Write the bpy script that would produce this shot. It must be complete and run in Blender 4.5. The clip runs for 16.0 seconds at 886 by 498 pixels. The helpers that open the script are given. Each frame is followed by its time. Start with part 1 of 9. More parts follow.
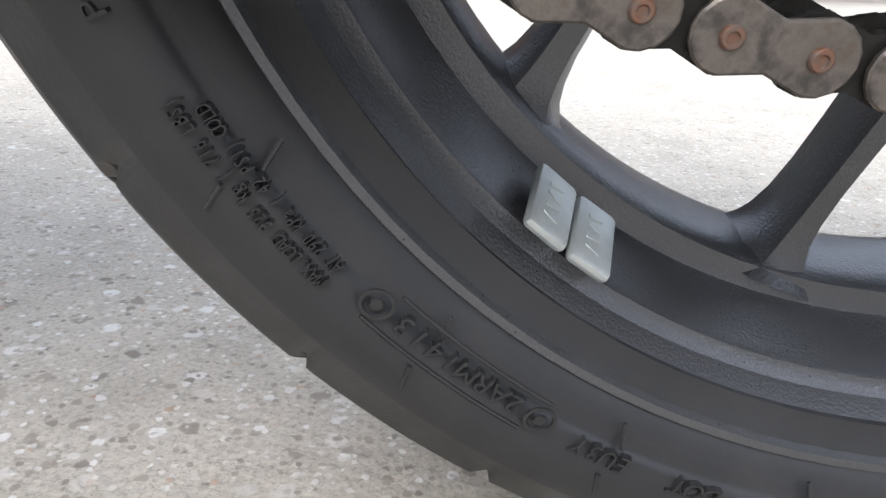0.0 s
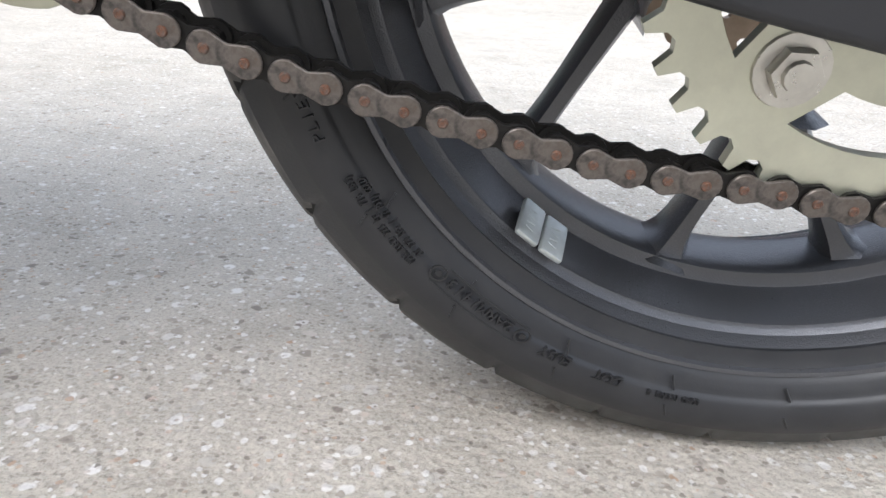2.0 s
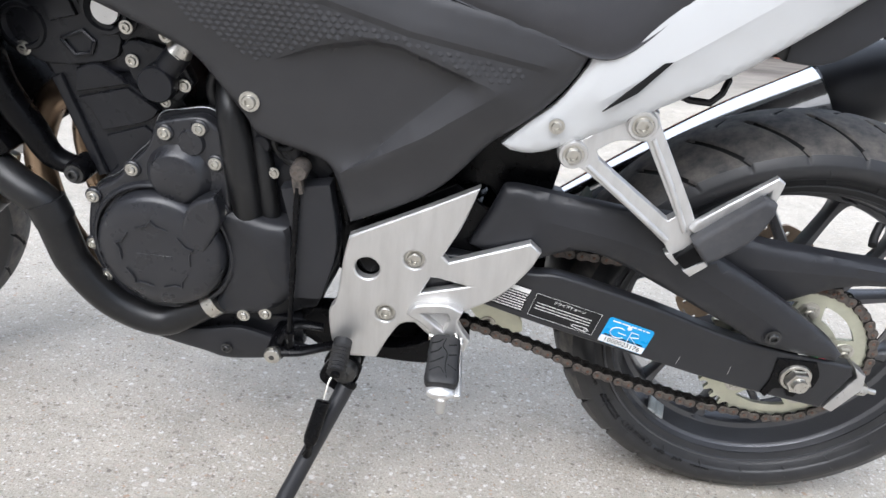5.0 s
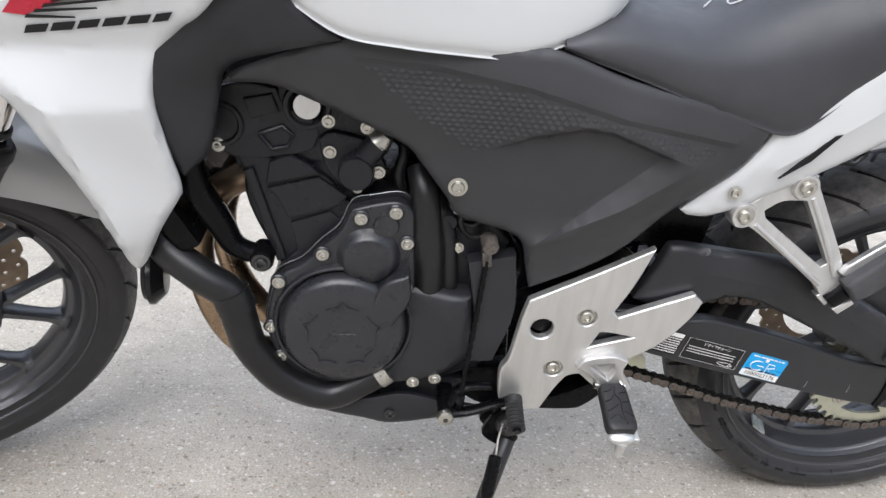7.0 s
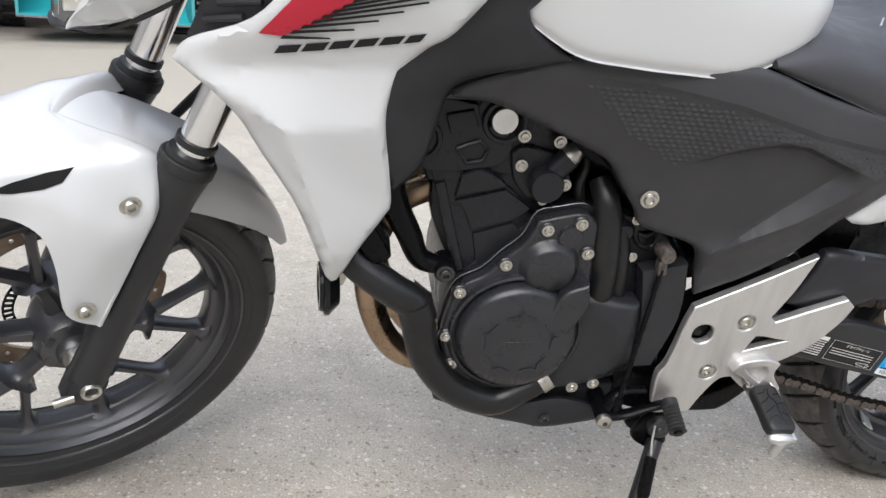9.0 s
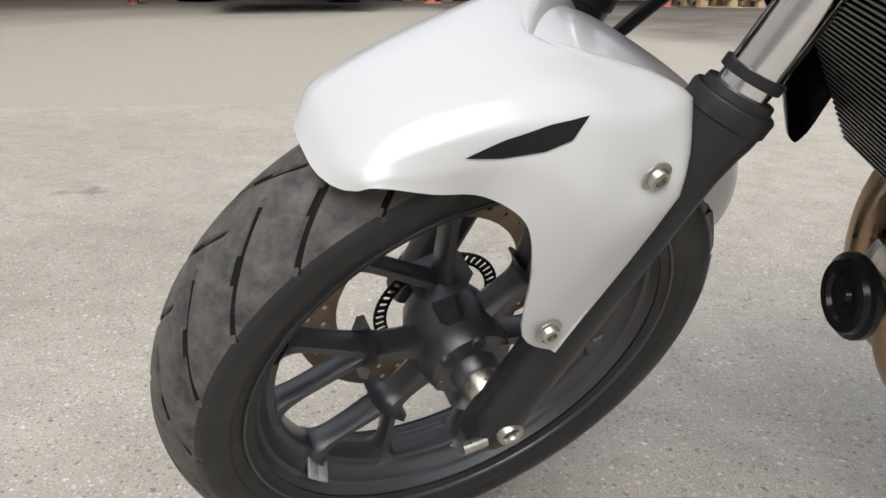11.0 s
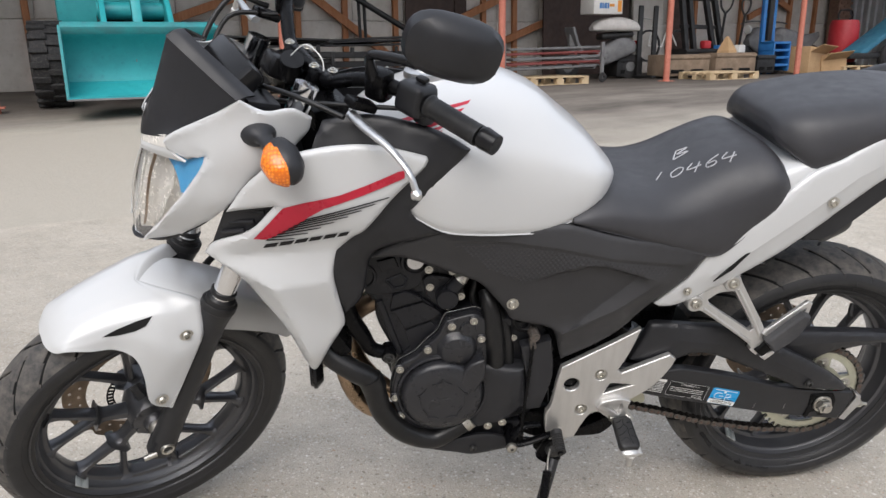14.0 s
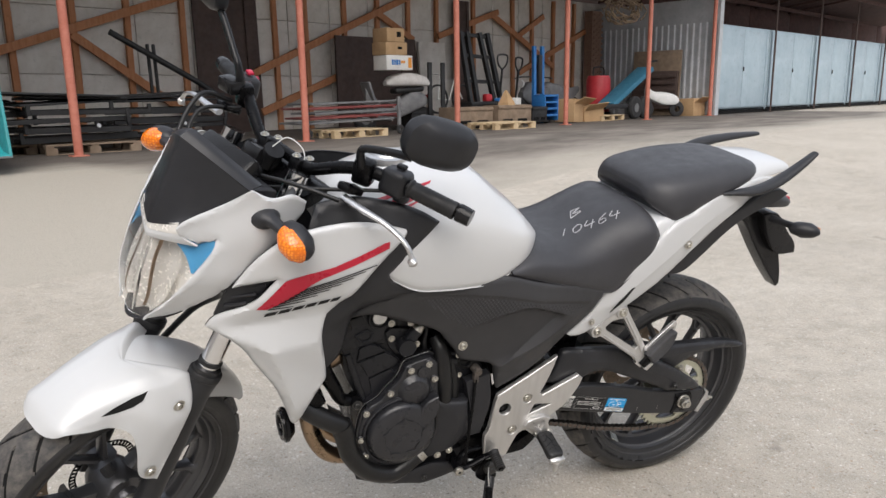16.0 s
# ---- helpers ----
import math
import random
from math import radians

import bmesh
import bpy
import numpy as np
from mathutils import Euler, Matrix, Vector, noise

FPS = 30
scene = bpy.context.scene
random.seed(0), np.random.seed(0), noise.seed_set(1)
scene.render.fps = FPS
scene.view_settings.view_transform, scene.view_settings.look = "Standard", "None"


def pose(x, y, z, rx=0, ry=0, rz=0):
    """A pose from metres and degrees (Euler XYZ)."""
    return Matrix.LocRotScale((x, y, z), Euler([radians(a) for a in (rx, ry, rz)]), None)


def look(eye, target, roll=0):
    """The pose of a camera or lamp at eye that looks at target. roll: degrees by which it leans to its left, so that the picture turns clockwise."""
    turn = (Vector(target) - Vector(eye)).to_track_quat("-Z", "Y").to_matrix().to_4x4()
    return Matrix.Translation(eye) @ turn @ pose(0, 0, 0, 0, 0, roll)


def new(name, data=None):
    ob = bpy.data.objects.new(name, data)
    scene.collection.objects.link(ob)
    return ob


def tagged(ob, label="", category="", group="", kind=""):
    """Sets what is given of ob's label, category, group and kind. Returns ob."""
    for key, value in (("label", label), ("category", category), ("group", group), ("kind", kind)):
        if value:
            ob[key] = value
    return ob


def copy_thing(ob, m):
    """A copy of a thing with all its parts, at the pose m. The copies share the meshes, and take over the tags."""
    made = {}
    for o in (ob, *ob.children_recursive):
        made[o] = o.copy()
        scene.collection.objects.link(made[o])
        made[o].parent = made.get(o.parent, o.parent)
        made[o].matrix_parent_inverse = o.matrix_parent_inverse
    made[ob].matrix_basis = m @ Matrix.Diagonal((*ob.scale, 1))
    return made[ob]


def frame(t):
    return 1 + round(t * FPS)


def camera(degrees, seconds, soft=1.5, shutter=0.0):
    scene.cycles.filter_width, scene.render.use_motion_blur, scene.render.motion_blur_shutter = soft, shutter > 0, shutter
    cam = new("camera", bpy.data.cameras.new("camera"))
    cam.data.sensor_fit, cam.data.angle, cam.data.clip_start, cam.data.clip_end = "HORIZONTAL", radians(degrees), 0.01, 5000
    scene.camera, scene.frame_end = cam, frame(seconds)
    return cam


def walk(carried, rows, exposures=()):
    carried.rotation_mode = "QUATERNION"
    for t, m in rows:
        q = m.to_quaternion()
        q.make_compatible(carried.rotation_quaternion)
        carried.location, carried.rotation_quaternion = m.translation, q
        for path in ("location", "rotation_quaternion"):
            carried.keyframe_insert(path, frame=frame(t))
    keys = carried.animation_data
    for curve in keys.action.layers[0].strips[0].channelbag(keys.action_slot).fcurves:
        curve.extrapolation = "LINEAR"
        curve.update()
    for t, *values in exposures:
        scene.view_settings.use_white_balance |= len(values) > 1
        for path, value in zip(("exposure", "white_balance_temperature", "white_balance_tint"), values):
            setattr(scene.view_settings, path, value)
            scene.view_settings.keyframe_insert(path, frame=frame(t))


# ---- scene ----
cam = camera(63.0, 16.0)

PATH = [
    (0, (-0.165, -0.231, 0.188), (-0.141, 1.655, -0.477), 3.6),
    (0.5, (-0.163, -0.242, 0.188), (-0.113, 1.641, -0.482), 3.4),
    (1, (-0.161, -0.252, 0.191), (-0.103, 1.624, -0.5), 3.2),
    (1.5, (-0.161, -0.302, 0.204), (-0.124, 1.567, -0.508), 3.2),
    (2, (-0.175, -0.395, 0.255), (-0.188, 1.47, -0.469), 3.8),
    (2.5, (-0.206, -0.476, 0.31), (-0.292, 1.375, -0.443), 4.6),
    (3, (-0.224, -0.631, 0.468), (-0.371, 1.207, -0.307), 6.2),
    (3.5, (-0.226, -0.761, 0.564), (-0.414, 1.07, -0.217), 7.2),
    (4, (-0.265, -0.874, 0.621), (-0.441, 0.976, -0.119), 7.4),
    (4.5, (-0.341, -0.95, 0.656), (-0.476, 0.925, -0.025), 6.8),
    (5, (-0.447, -1.046, 0.685), (-0.513, 0.85, 0.052), 6.0),
    (5.2, (-0.491, -1.072, 0.705), (-0.52, 0.831, 0.089), 5.7),
    (7.3, (-0.836, -1.08, 0.743), (-0.6, 0.82, 0.163), 4.2),
    (7.5, (-0.858, -1.082, 0.745), (-0.594, 0.816, 0.171), 4.3),
    (8, (-0.931, -1.086, 0.76), (-0.603, 0.806, 0.201), 4.6),
    (8.5, (-1.01, -1.097, 0.763), (-0.666, 0.792, 0.205), 4.7),
    (9, (-1.071, -1.066, 0.746), (-0.786, 0.825, 0.158), 4.4),
    (9.5, (-1.192, -0.971, 0.705), (-1.043, 0.923, 0.081), 3.6),
    (10, (-1.297, -0.879, 0.681), (-1.309, 1.008, 0.019), 2.6),
    (10.2, (-1.336, -0.834, 0.669), (-1.403, 1.05, 0.001), 2.1),
    (11.25, (-1.43, -0.755, 0.655), (-1.525, 1.118, -0.045), 1.5),
    (12.3, (-1.317, -0.855, 0.696), (-1.38, 1.005, -0.038), 1.2),
    (12.5, (-1.261, -0.909, 0.741), (-1.319, 0.96, 0.031), 1.1),
    (13, (-1.147, -1.075, 0.859), (-1.172, 0.821, 0.223), 0.3),
    (13.5, (-1.046, -1.314, 0.966), (-0.999, 0.603, 0.4), -0.3),
    (14, (-0.946, -1.512, 1.025), (-0.772, 0.408, 0.492), -0.7),
    (14.5, (-0.901, -1.68, 1.056), (-0.587, 0.234, 0.567), -1.0),
    (15, (-1.006, -1.755, 1.073), (-0.55, 0.141, 0.626), -1.2),
    (15.5, (-1.15, -1.763, 1.096), (-0.557, 0.101, 0.679), -1.1),
    (16, (-1.311, -1.658, 1.11), (-0.58, 0.157, 0.695), -0.9),
]
walk(cam, [(t, look(eye, target, roll)) for t, eye, target, roll in PATH],
     [(0, 1.29, 6050, 11), (1.5, 1.22, 6000, 11), (3.5, 0.92, 5890, 11), (5, 0.93, 5890, 11), (7.5, 0.74, 6080, 11), (9, 0.63, 6180, 11), (10, 0.33, 6500, 11), (12.5, 0.27, 6420, 10), (14, 0.32, 6350, 12), (15, 0.29, 6430, 13), (16, 0.27, 6500, 12)])

# ---- sky, sun, exposure ----
world = bpy.data.worlds.new("overcast_sky")
scene.world = world
world.use_nodes = True
wt = world.node_tree
wt.nodes.clear()
sky = wt.nodes.new("ShaderNodeTexSky")
sky.sky_type = "NISHITA"
sky.sun_disc = False
sky.sun_elevation, sky.sun_rotation = radians(46), radians(195)
sky.air_density, sky.dust_density, sky.ozone_density = 1.2, 5.0, 1.0
mixw = wt.nodes.new("ShaderNodeMix")
mixw.data_type = "RGBA"
mixw.inputs[0].default_value = 0.72
mixw.inputs[7].default_value = (7.1, 7.5, 8.1, 1)
bgn = wt.nodes.new("ShaderNodeBackground")
bgn.inputs[1].default_value = 0.128
outw = wt.nodes.new("ShaderNodeOutputWorld")
wt.links.new(sky.outputs[0], mixw.inputs[6])
wt.links.new(mixw.outputs[2], bgn.inputs[0])
wt.links.new(bgn.outputs[0], outw.inputs[0])
sun_data = bpy.data.lights.new("sun", "SUN")
sun_data.energy, sun_data.angle, sun_data.color = 1.9, radians(50), (1.0, 0.97, 0.92)
sun = new("sun", sun_data)
sun.matrix_world = look((-1.5, -5.5, 6), (0, 0, 0))

# ---- materials ----
class Mat:
    """A small wrapper to write node materials briefly."""

    def __init__(self, name, color=(0.5, 0.5, 0.5), rough=0.5, metal=0.0, **more):
        self.m = bpy.data.materials.new(name)
        self.m.use_nodes = True
        self.t = self.m.node_tree
        self.b = self.t.nodes["Principled BSDF"]
        self.b.inputs["Base Color"].default_value = (*color, 1)
        self.b.inputs["Roughness"].default_value = rough
        self.b.inputs["Metallic"].default_value = metal
        for k, v in more.items():
            self.b.inputs[k.replace("_", " ")].default_value = v
        self.co = None

    def n(self, kind, **ins):
        nd = self.t.nodes.new(kind)
        for k, v in ins.items():
            nd.inputs[k].default_value = v
        return nd

    def l(self, a, b):
        self.t.links.new(a, b)

    def coords(self, scale=(1, 1, 1), kind="Object"):
        tc = self.n("ShaderNodeTexCoord")
        mp = self.n("ShaderNodeMapping")
        mp.inputs["Scale"].default_value = scale
        self.l(tc.outputs[kind], mp.inputs[0])
        return mp.outputs[0]

    def noise(self, scale, detail=3.0, rough=0.55, stretch=(1, 1, 1)):
        nd = self.n("ShaderNodeTexNoise", Scale=scale, Detail=detail, Roughness=rough)
        self.l(self.coords(stretch), nd.inputs["Vector"])
        return nd.outputs[0]

    def voronoi(self, scale, feature="F1", out=0, rnd=1.0):
        nd = self.n("ShaderNodeTexVoronoi", Scale=scale, Randomness=rnd)
        nd.feature = feature
        self.l(self.coords(), nd.inputs["Vector"])
        return nd.outputs[out]

    def ramp(self, src, stops):
        nd = self.n("ShaderNodeValToRGB")
        el = nd.color_ramp.elements
        while len(el) < len(stops):
            el.new(0.5)
        for e, (p, c) in zip(el, stops):
            e.position = p
            e.color = (*c, 1) if isinstance(c, tuple) else (c, c, c, 1)
        self.l(src, nd.inputs[0])
        return nd.outputs[0]

    def mix(self, fac, a, b, mode="MIX"):
        nd = self.n("ShaderNodeMix")
        nd.data_type = "RGBA"
        nd.blend_type = mode
        for v, i in ((fac, 0), (a, 6), (b, 7)):
            if isinstance(v, (int, float)):
                nd.inputs[i].default_value = v if i == 0 else (v, v, v, 1)
            elif isinstance(v, tuple):
                nd.inputs[i].default_value = (*v, 1)
            else:
                self.l(v, nd.inputs[i])
        return nd.outputs[2]

    def math(self, op, a, b=0.0):
        nd = self.n("ShaderNodeMath")
        nd.operation = op
        for v, i in ((a, 0), (b, 1)):
            if isinstance(v, (int, float)):
                nd.inputs[i].default_value = v
            else:
                self.l(v, nd.inputs[i])
        return nd.outputs[0]

    def color(self, src):
        self.l(src, self.b.inputs["Base Color"])
        return self

    def rough(self, src):
        self.l(src, self.b.inputs["Roughness"])
        return self

    def bump(self, src, strength=0.2, dist=0.001):
        nd = self.n("ShaderNodeBump", Strength=strength, Distance=dist)
        self.l(src, nd.inputs["Height"])
        if self.b.inputs["Normal"].is_linked:
            self.l(self.b.inputs["Normal"].links[0].from_socket, nd.inputs["Normal"])
        self.l(nd.outputs[0], self.b.inputs["Normal"])
        return self

    def vary(self, c1, c2, scale, r1=None, r2=None, detail=4.0, lo=0.35, hi=0.65, stretch=(1, 1, 1)):
        nz = self.noise(scale, detail, stretch=stretch)
        self.color(self.ramp(nz, [(lo, c1), (hi, c2)]))
        if r1 is not None:
            self.rough(self.ramp(nz, [(lo, r1), (hi, r2)]))
        return self


def satin(name, c, rough, spread=0.25, grain=900, g=0.12, metal=0.0, dust=0.0, spec=0.25):
    """Painted or moulded surface: slight tone change, fine grain, a little dust."""
    m = Mat(name, c, rough, metal)
    if max(c) < 0.045:
        m.b.inputs["Specular IOR Level"].default_value = spec
    c1 = tuple(v * (1 - spread) for v in c)
    c2 = tuple(min(1, v * (1 + spread)) for v in c)
    nz = m.noise(9, 5)
    col = m.ramp(nz, [(0.3, c1), (0.7, c2)])
    if dust:
        d = m.ramp(m.noise(26, 8, 0.7), [(0.52, 0.0), (0.8, dust)])
        col = m.mix(d, col, (0.32, 0.29, 0.25))
    m.color(col)
    m.rough(m.ramp(m.noise(40, 4), [(0.3, max(0.02, rough - 0.06)), (0.7, min(1, rough + 0.07))]))
    if g:
        m.bump(m.noise(grain, 2), g, 0.0006)
    return m.m


def speckled(name):
    """Wheel enamel: matt black with pale dusty grain."""
    m = Mat(name, (0.03, 0.03, 0.032), 0.3, 0.7)
    sp = m.ramp(m.noise(1400, 2), [(0.5, 0.0), (0.75, 0.35)])
    zone = m.ramp(m.noise(14, 3), [(0.4, 0.0), (0.7, 0.8)])
    f = m.math("MULTIPLY", sp, zone)
    m.color(m.mix(f, (0.105, 0.106, 0.113), (0.33, 0.33, 0.35)))
    spots = m.ramp(m.voronoi(300), [(0.07, 1.0), (0.11, 0.0)])
    dots = m.math("MULTIPLY", spots, m.ramp(m.noise(30, 3), [(0.54, 0.0), (0.62, 1.0)]))
    base = m.b.inputs["Base Color"].links[0].from_socket
    m.color(m.mix(dots, base, (0.005, 0.005, 0.005)))
    m.bump(m.noise(950, 2), 0.5, 0.0006)
    return m.m


def rubber(name, c=0.022, rough=0.62, dust=0.25, zone=(0.5, 0.75)):
    m = Mat(name, (c, c, c * 1.05), rough)
    m.b.inputs["Specular IOR Level"].default_value = 0.4 if c < 0.03 else 0.3
    big = m.ramp(m.noise(7, 5, 0.6), [(0.3, (c * 0.8, c * 0.81, c * 0.88)), (0.7, (c * 1.3, c * 1.31, c * 1.4))])
    d = m.ramp(m.noise(45, 7, 0.7), [(zone[0], 0.0), (zone[1], dust)])
    m.color(m.mix(d, big, (0.2, 0.18, 0.155)))
    m.rough(m.ramp(m.noise(30, 4), [(0.3, rough - 0.08), (0.7, rough + 0.12)]))
    m.bump(m.noise(700, 3), 0.12, 0.0005)
    return m.m


def pearl(name):
    m = Mat(name, (0.78, 0.78, 0.77), 0.28, 0.0)
    m.b.inputs["Coat Weight"].default_value = 0.5
    m.b.inputs["Coat Roughness"].default_value = 0.06
    m.color(m.ramp(m.noise(3, 3), [(0.35, (0.55, 0.56, 0.568)), (0.65, (0.57, 0.577, 0.581))]))
    m.b.inputs["Roughness"].default_value = 0.3
    return m.m


def brushed(name, c, rough, stretch=(1, 1, 1), metal=1.0, stain=0.25, scale=60):
    m = Mat(name, c, rough, metal)
    nz = m.noise(scale, 6, 0.65, stretch)
    c1 = tuple(v * (1 - stain) for v in c)
    m.color(m.ramp(nz, [(0.3, c1), (0.65, c)]))
    m.rough(m.ramp(m.noise(scale * 2, 5, 0.6, stretch), [(0.3, max(0.03, rough - 0.1)), (0.7, rough + 0.12)]))
    m.bump(m.noise(scale * 14, 3, 0.6, stretch), 0.08, 0.0004)
    return m.m


def chain_steel(name):
    m = Mat(name, (0.2, 0.17, 0.14), 0.55, 0.7)
    r = m.ramp(m.noise(120, 5, 0.65), [(0.36, (0.07, 0.064, 0.06)), (0.52, (0.16, 0.14, 0.125)), (0.66, (0.12, 0.10, 0.085)), (0.78, (0.24, 0.10, 0.045))])
    m.color(r)
    m.rough(m.ramp(m.noise(200, 4), [(0.3, 0.4), (0.7, 0.75)]))
    m.bump(m.noise(500, 4), 0.25, 0.0006)
    return m.m


def rusty(name):
    m = Mat(name, (0.33, 0.13, 0.06), 0.7, 0.4)
    m.vary((0.17, 0.075, 0.042), (0.12, 0.1, 0.088), 420, 0.45, 0.8)
    return m.m


def textured_plastic(name):
    """Side cover: black plastic with small moulded scales."""
    m = Mat(name, (0.03, 0.03, 0.032), 0.5)
    m.b.inputs["Specular IOR Level"].default_value = 0.45
    m.color(m.ramp(m.noise(8, 5), [(0.3, (0.03, 0.03, 0.0328)), (0.7, (0.038, 0.038, 0.0412))]))
    m.rough(m.ramp(m.noise(30, 4), [(0.3, 0.42), (0.7, 0.55)]))
    m.bump(m.noise(900, 2), 0.1, 0.0005)
    return m.m


def ground_mat():
    """Worn pale tarmac: beige binder, mixed grey, white and brown stones, dark grit, stains."""
    m = Mat("worn_tarmac", (0.36, 0.33, 0.29), 0.9)
    base = m.ramp(m.noise(1.1, 6, 0.6), [(0.3, (0.425, 0.385, 0.322)), (0.7, (0.53, 0.488, 0.42))])
    fine = m.ramp(m.noise(330, 6, 0.8), [(0.3, 0.42), (0.48, 0.98), (0.6, 1.12), (0.75, 1.5)])
    col = m.mix(1.0, base, fine, "MULTIPLY")
    for sc, amount, edge, light in ((62, 0.9, 0.32, 1), (115, 0.9, 0.36, 0), (210, 0.85, 0.4, 1)):
        nd = m.n("ShaderNodeTexVoronoi", Scale=sc)
        warp = m.n("ShaderNodeVectorMath")
        warp.operation = "ADD"
        wn = m.n("ShaderNodeTexNoise", Scale=sc * 1.6, Detail=2)
        m.l(m.coords(), wn.inputs["Vector"])
        sc2 = m.n("ShaderNodeVectorMath")
        sc2.operation = "SCALE"
        sc2.inputs["Scale"].default_value = 0.6 / sc
        m.l(wn.outputs[1], sc2.inputs[0])
        m.l(m.coords(), warp.inputs[0])
        m.l(sc2.outputs[0], warp.inputs[1])
        m.l(warp.outputs[0], nd.inputs["Vector"])
        stone = m.ramp(nd.outputs[0], [(edge - 0.08, 1.0), (edge, 0.0)])
        sep = m.n("ShaderNodeSeparateColor")
        m.l(nd.outputs[1], sep.inputs[0])
        pick = m.ramp(sep.outputs[0], [(0.42, 0.0), (0.46, amount)])
        tone = m.ramp(sep.outputs[1], [(0.0, (0.22, 0.19, 0.16)), (0.22, (0.35, 0.305, 0.255)), (0.5, (0.50, 0.47, 0.42)), (0.72, (0.74, 0.72, 0.69)), (0.86, (0.62, 0.58, 0.53)), (1.0, (0.42, 0.29, 0.20))])
        col = m.mix(m.math("MULTIPLY", stone, pick), col, tone)
    mott = m.ramp(m.noise(9, 6, 0.7), [(0.3, 0.84), (0.5, 1.0), (0.72, 1.1)])
    col = m.mix(1.0, col, mott, "MULTIPLY")
    spots = m.ramp(m.voronoi(13), [(0.05, 1.0), (0.085, 0.0)])
    pz = m.ramp(m.noise(5, 3), [(0.52, 0.0), (0.6, 0.55)])
    col = m.mix(m.math("MULTIPLY", spots, pz), col, (0.13, 0.105, 0.085))
    grit = m.ramp(m.voronoi(520), [(0.12, 1.0), (0.2, 0.0)])
    gz = m.ramp(m.noise(60, 4), [(0.5, 0.0), (0.7, 0.8)])
    col = m.mix(m.math("MULTIPLY", grit, gz), col, (0.1, 0.092, 0.082))
    stain = m.ramp(m.noise(0.35, 7, 0.65), [(0.5, 0.0), (0.75, 0.35)])
    col = m.mix(stain, col, (0.24, 0.215, 0.185))
    blot = m.ramp(m.noise(3.1, 5, 0.5), [(0.69, 0.0), (0.74, 0.45)])
    col = m.mix(blot, col, (0.15, 0.13, 0.11))
    m.color(col)
    m.rough(m.ramp(m.noise(90, 4), [(0.3, 0.8), (0.7, 0.97)]))
    m.bump(m.noise(170, 7, 0.75), 0.75, 0.005)
    m.bump(m.voronoi(130), 0.35, 0.003)
    return m.m


def amber(name):
    """Moulded amber lens with small prisms."""
    m = Mat(name, (0.9, 0.24, 0.01), 0.12, 0.0, Coat_Weight=0.6)
    v = m.voronoi(190, "F1", 0, 0.35)
    m.color(m.ramp(v, [(0.1, (1.0, 0.36, 0.02)), (0.35, (0.93, 0.25, 0.008)), (0.6, (0.72, 0.15, 0.004))]))
    m.bump(v, 0.45, 0.002)
    return m.m


def glass(name, c=(1, 1, 1), rough=0.02):
    m = Mat(name, c, rough, 0.0, Transmission_Weight=1.0, IOR=1.35)
    return m.m


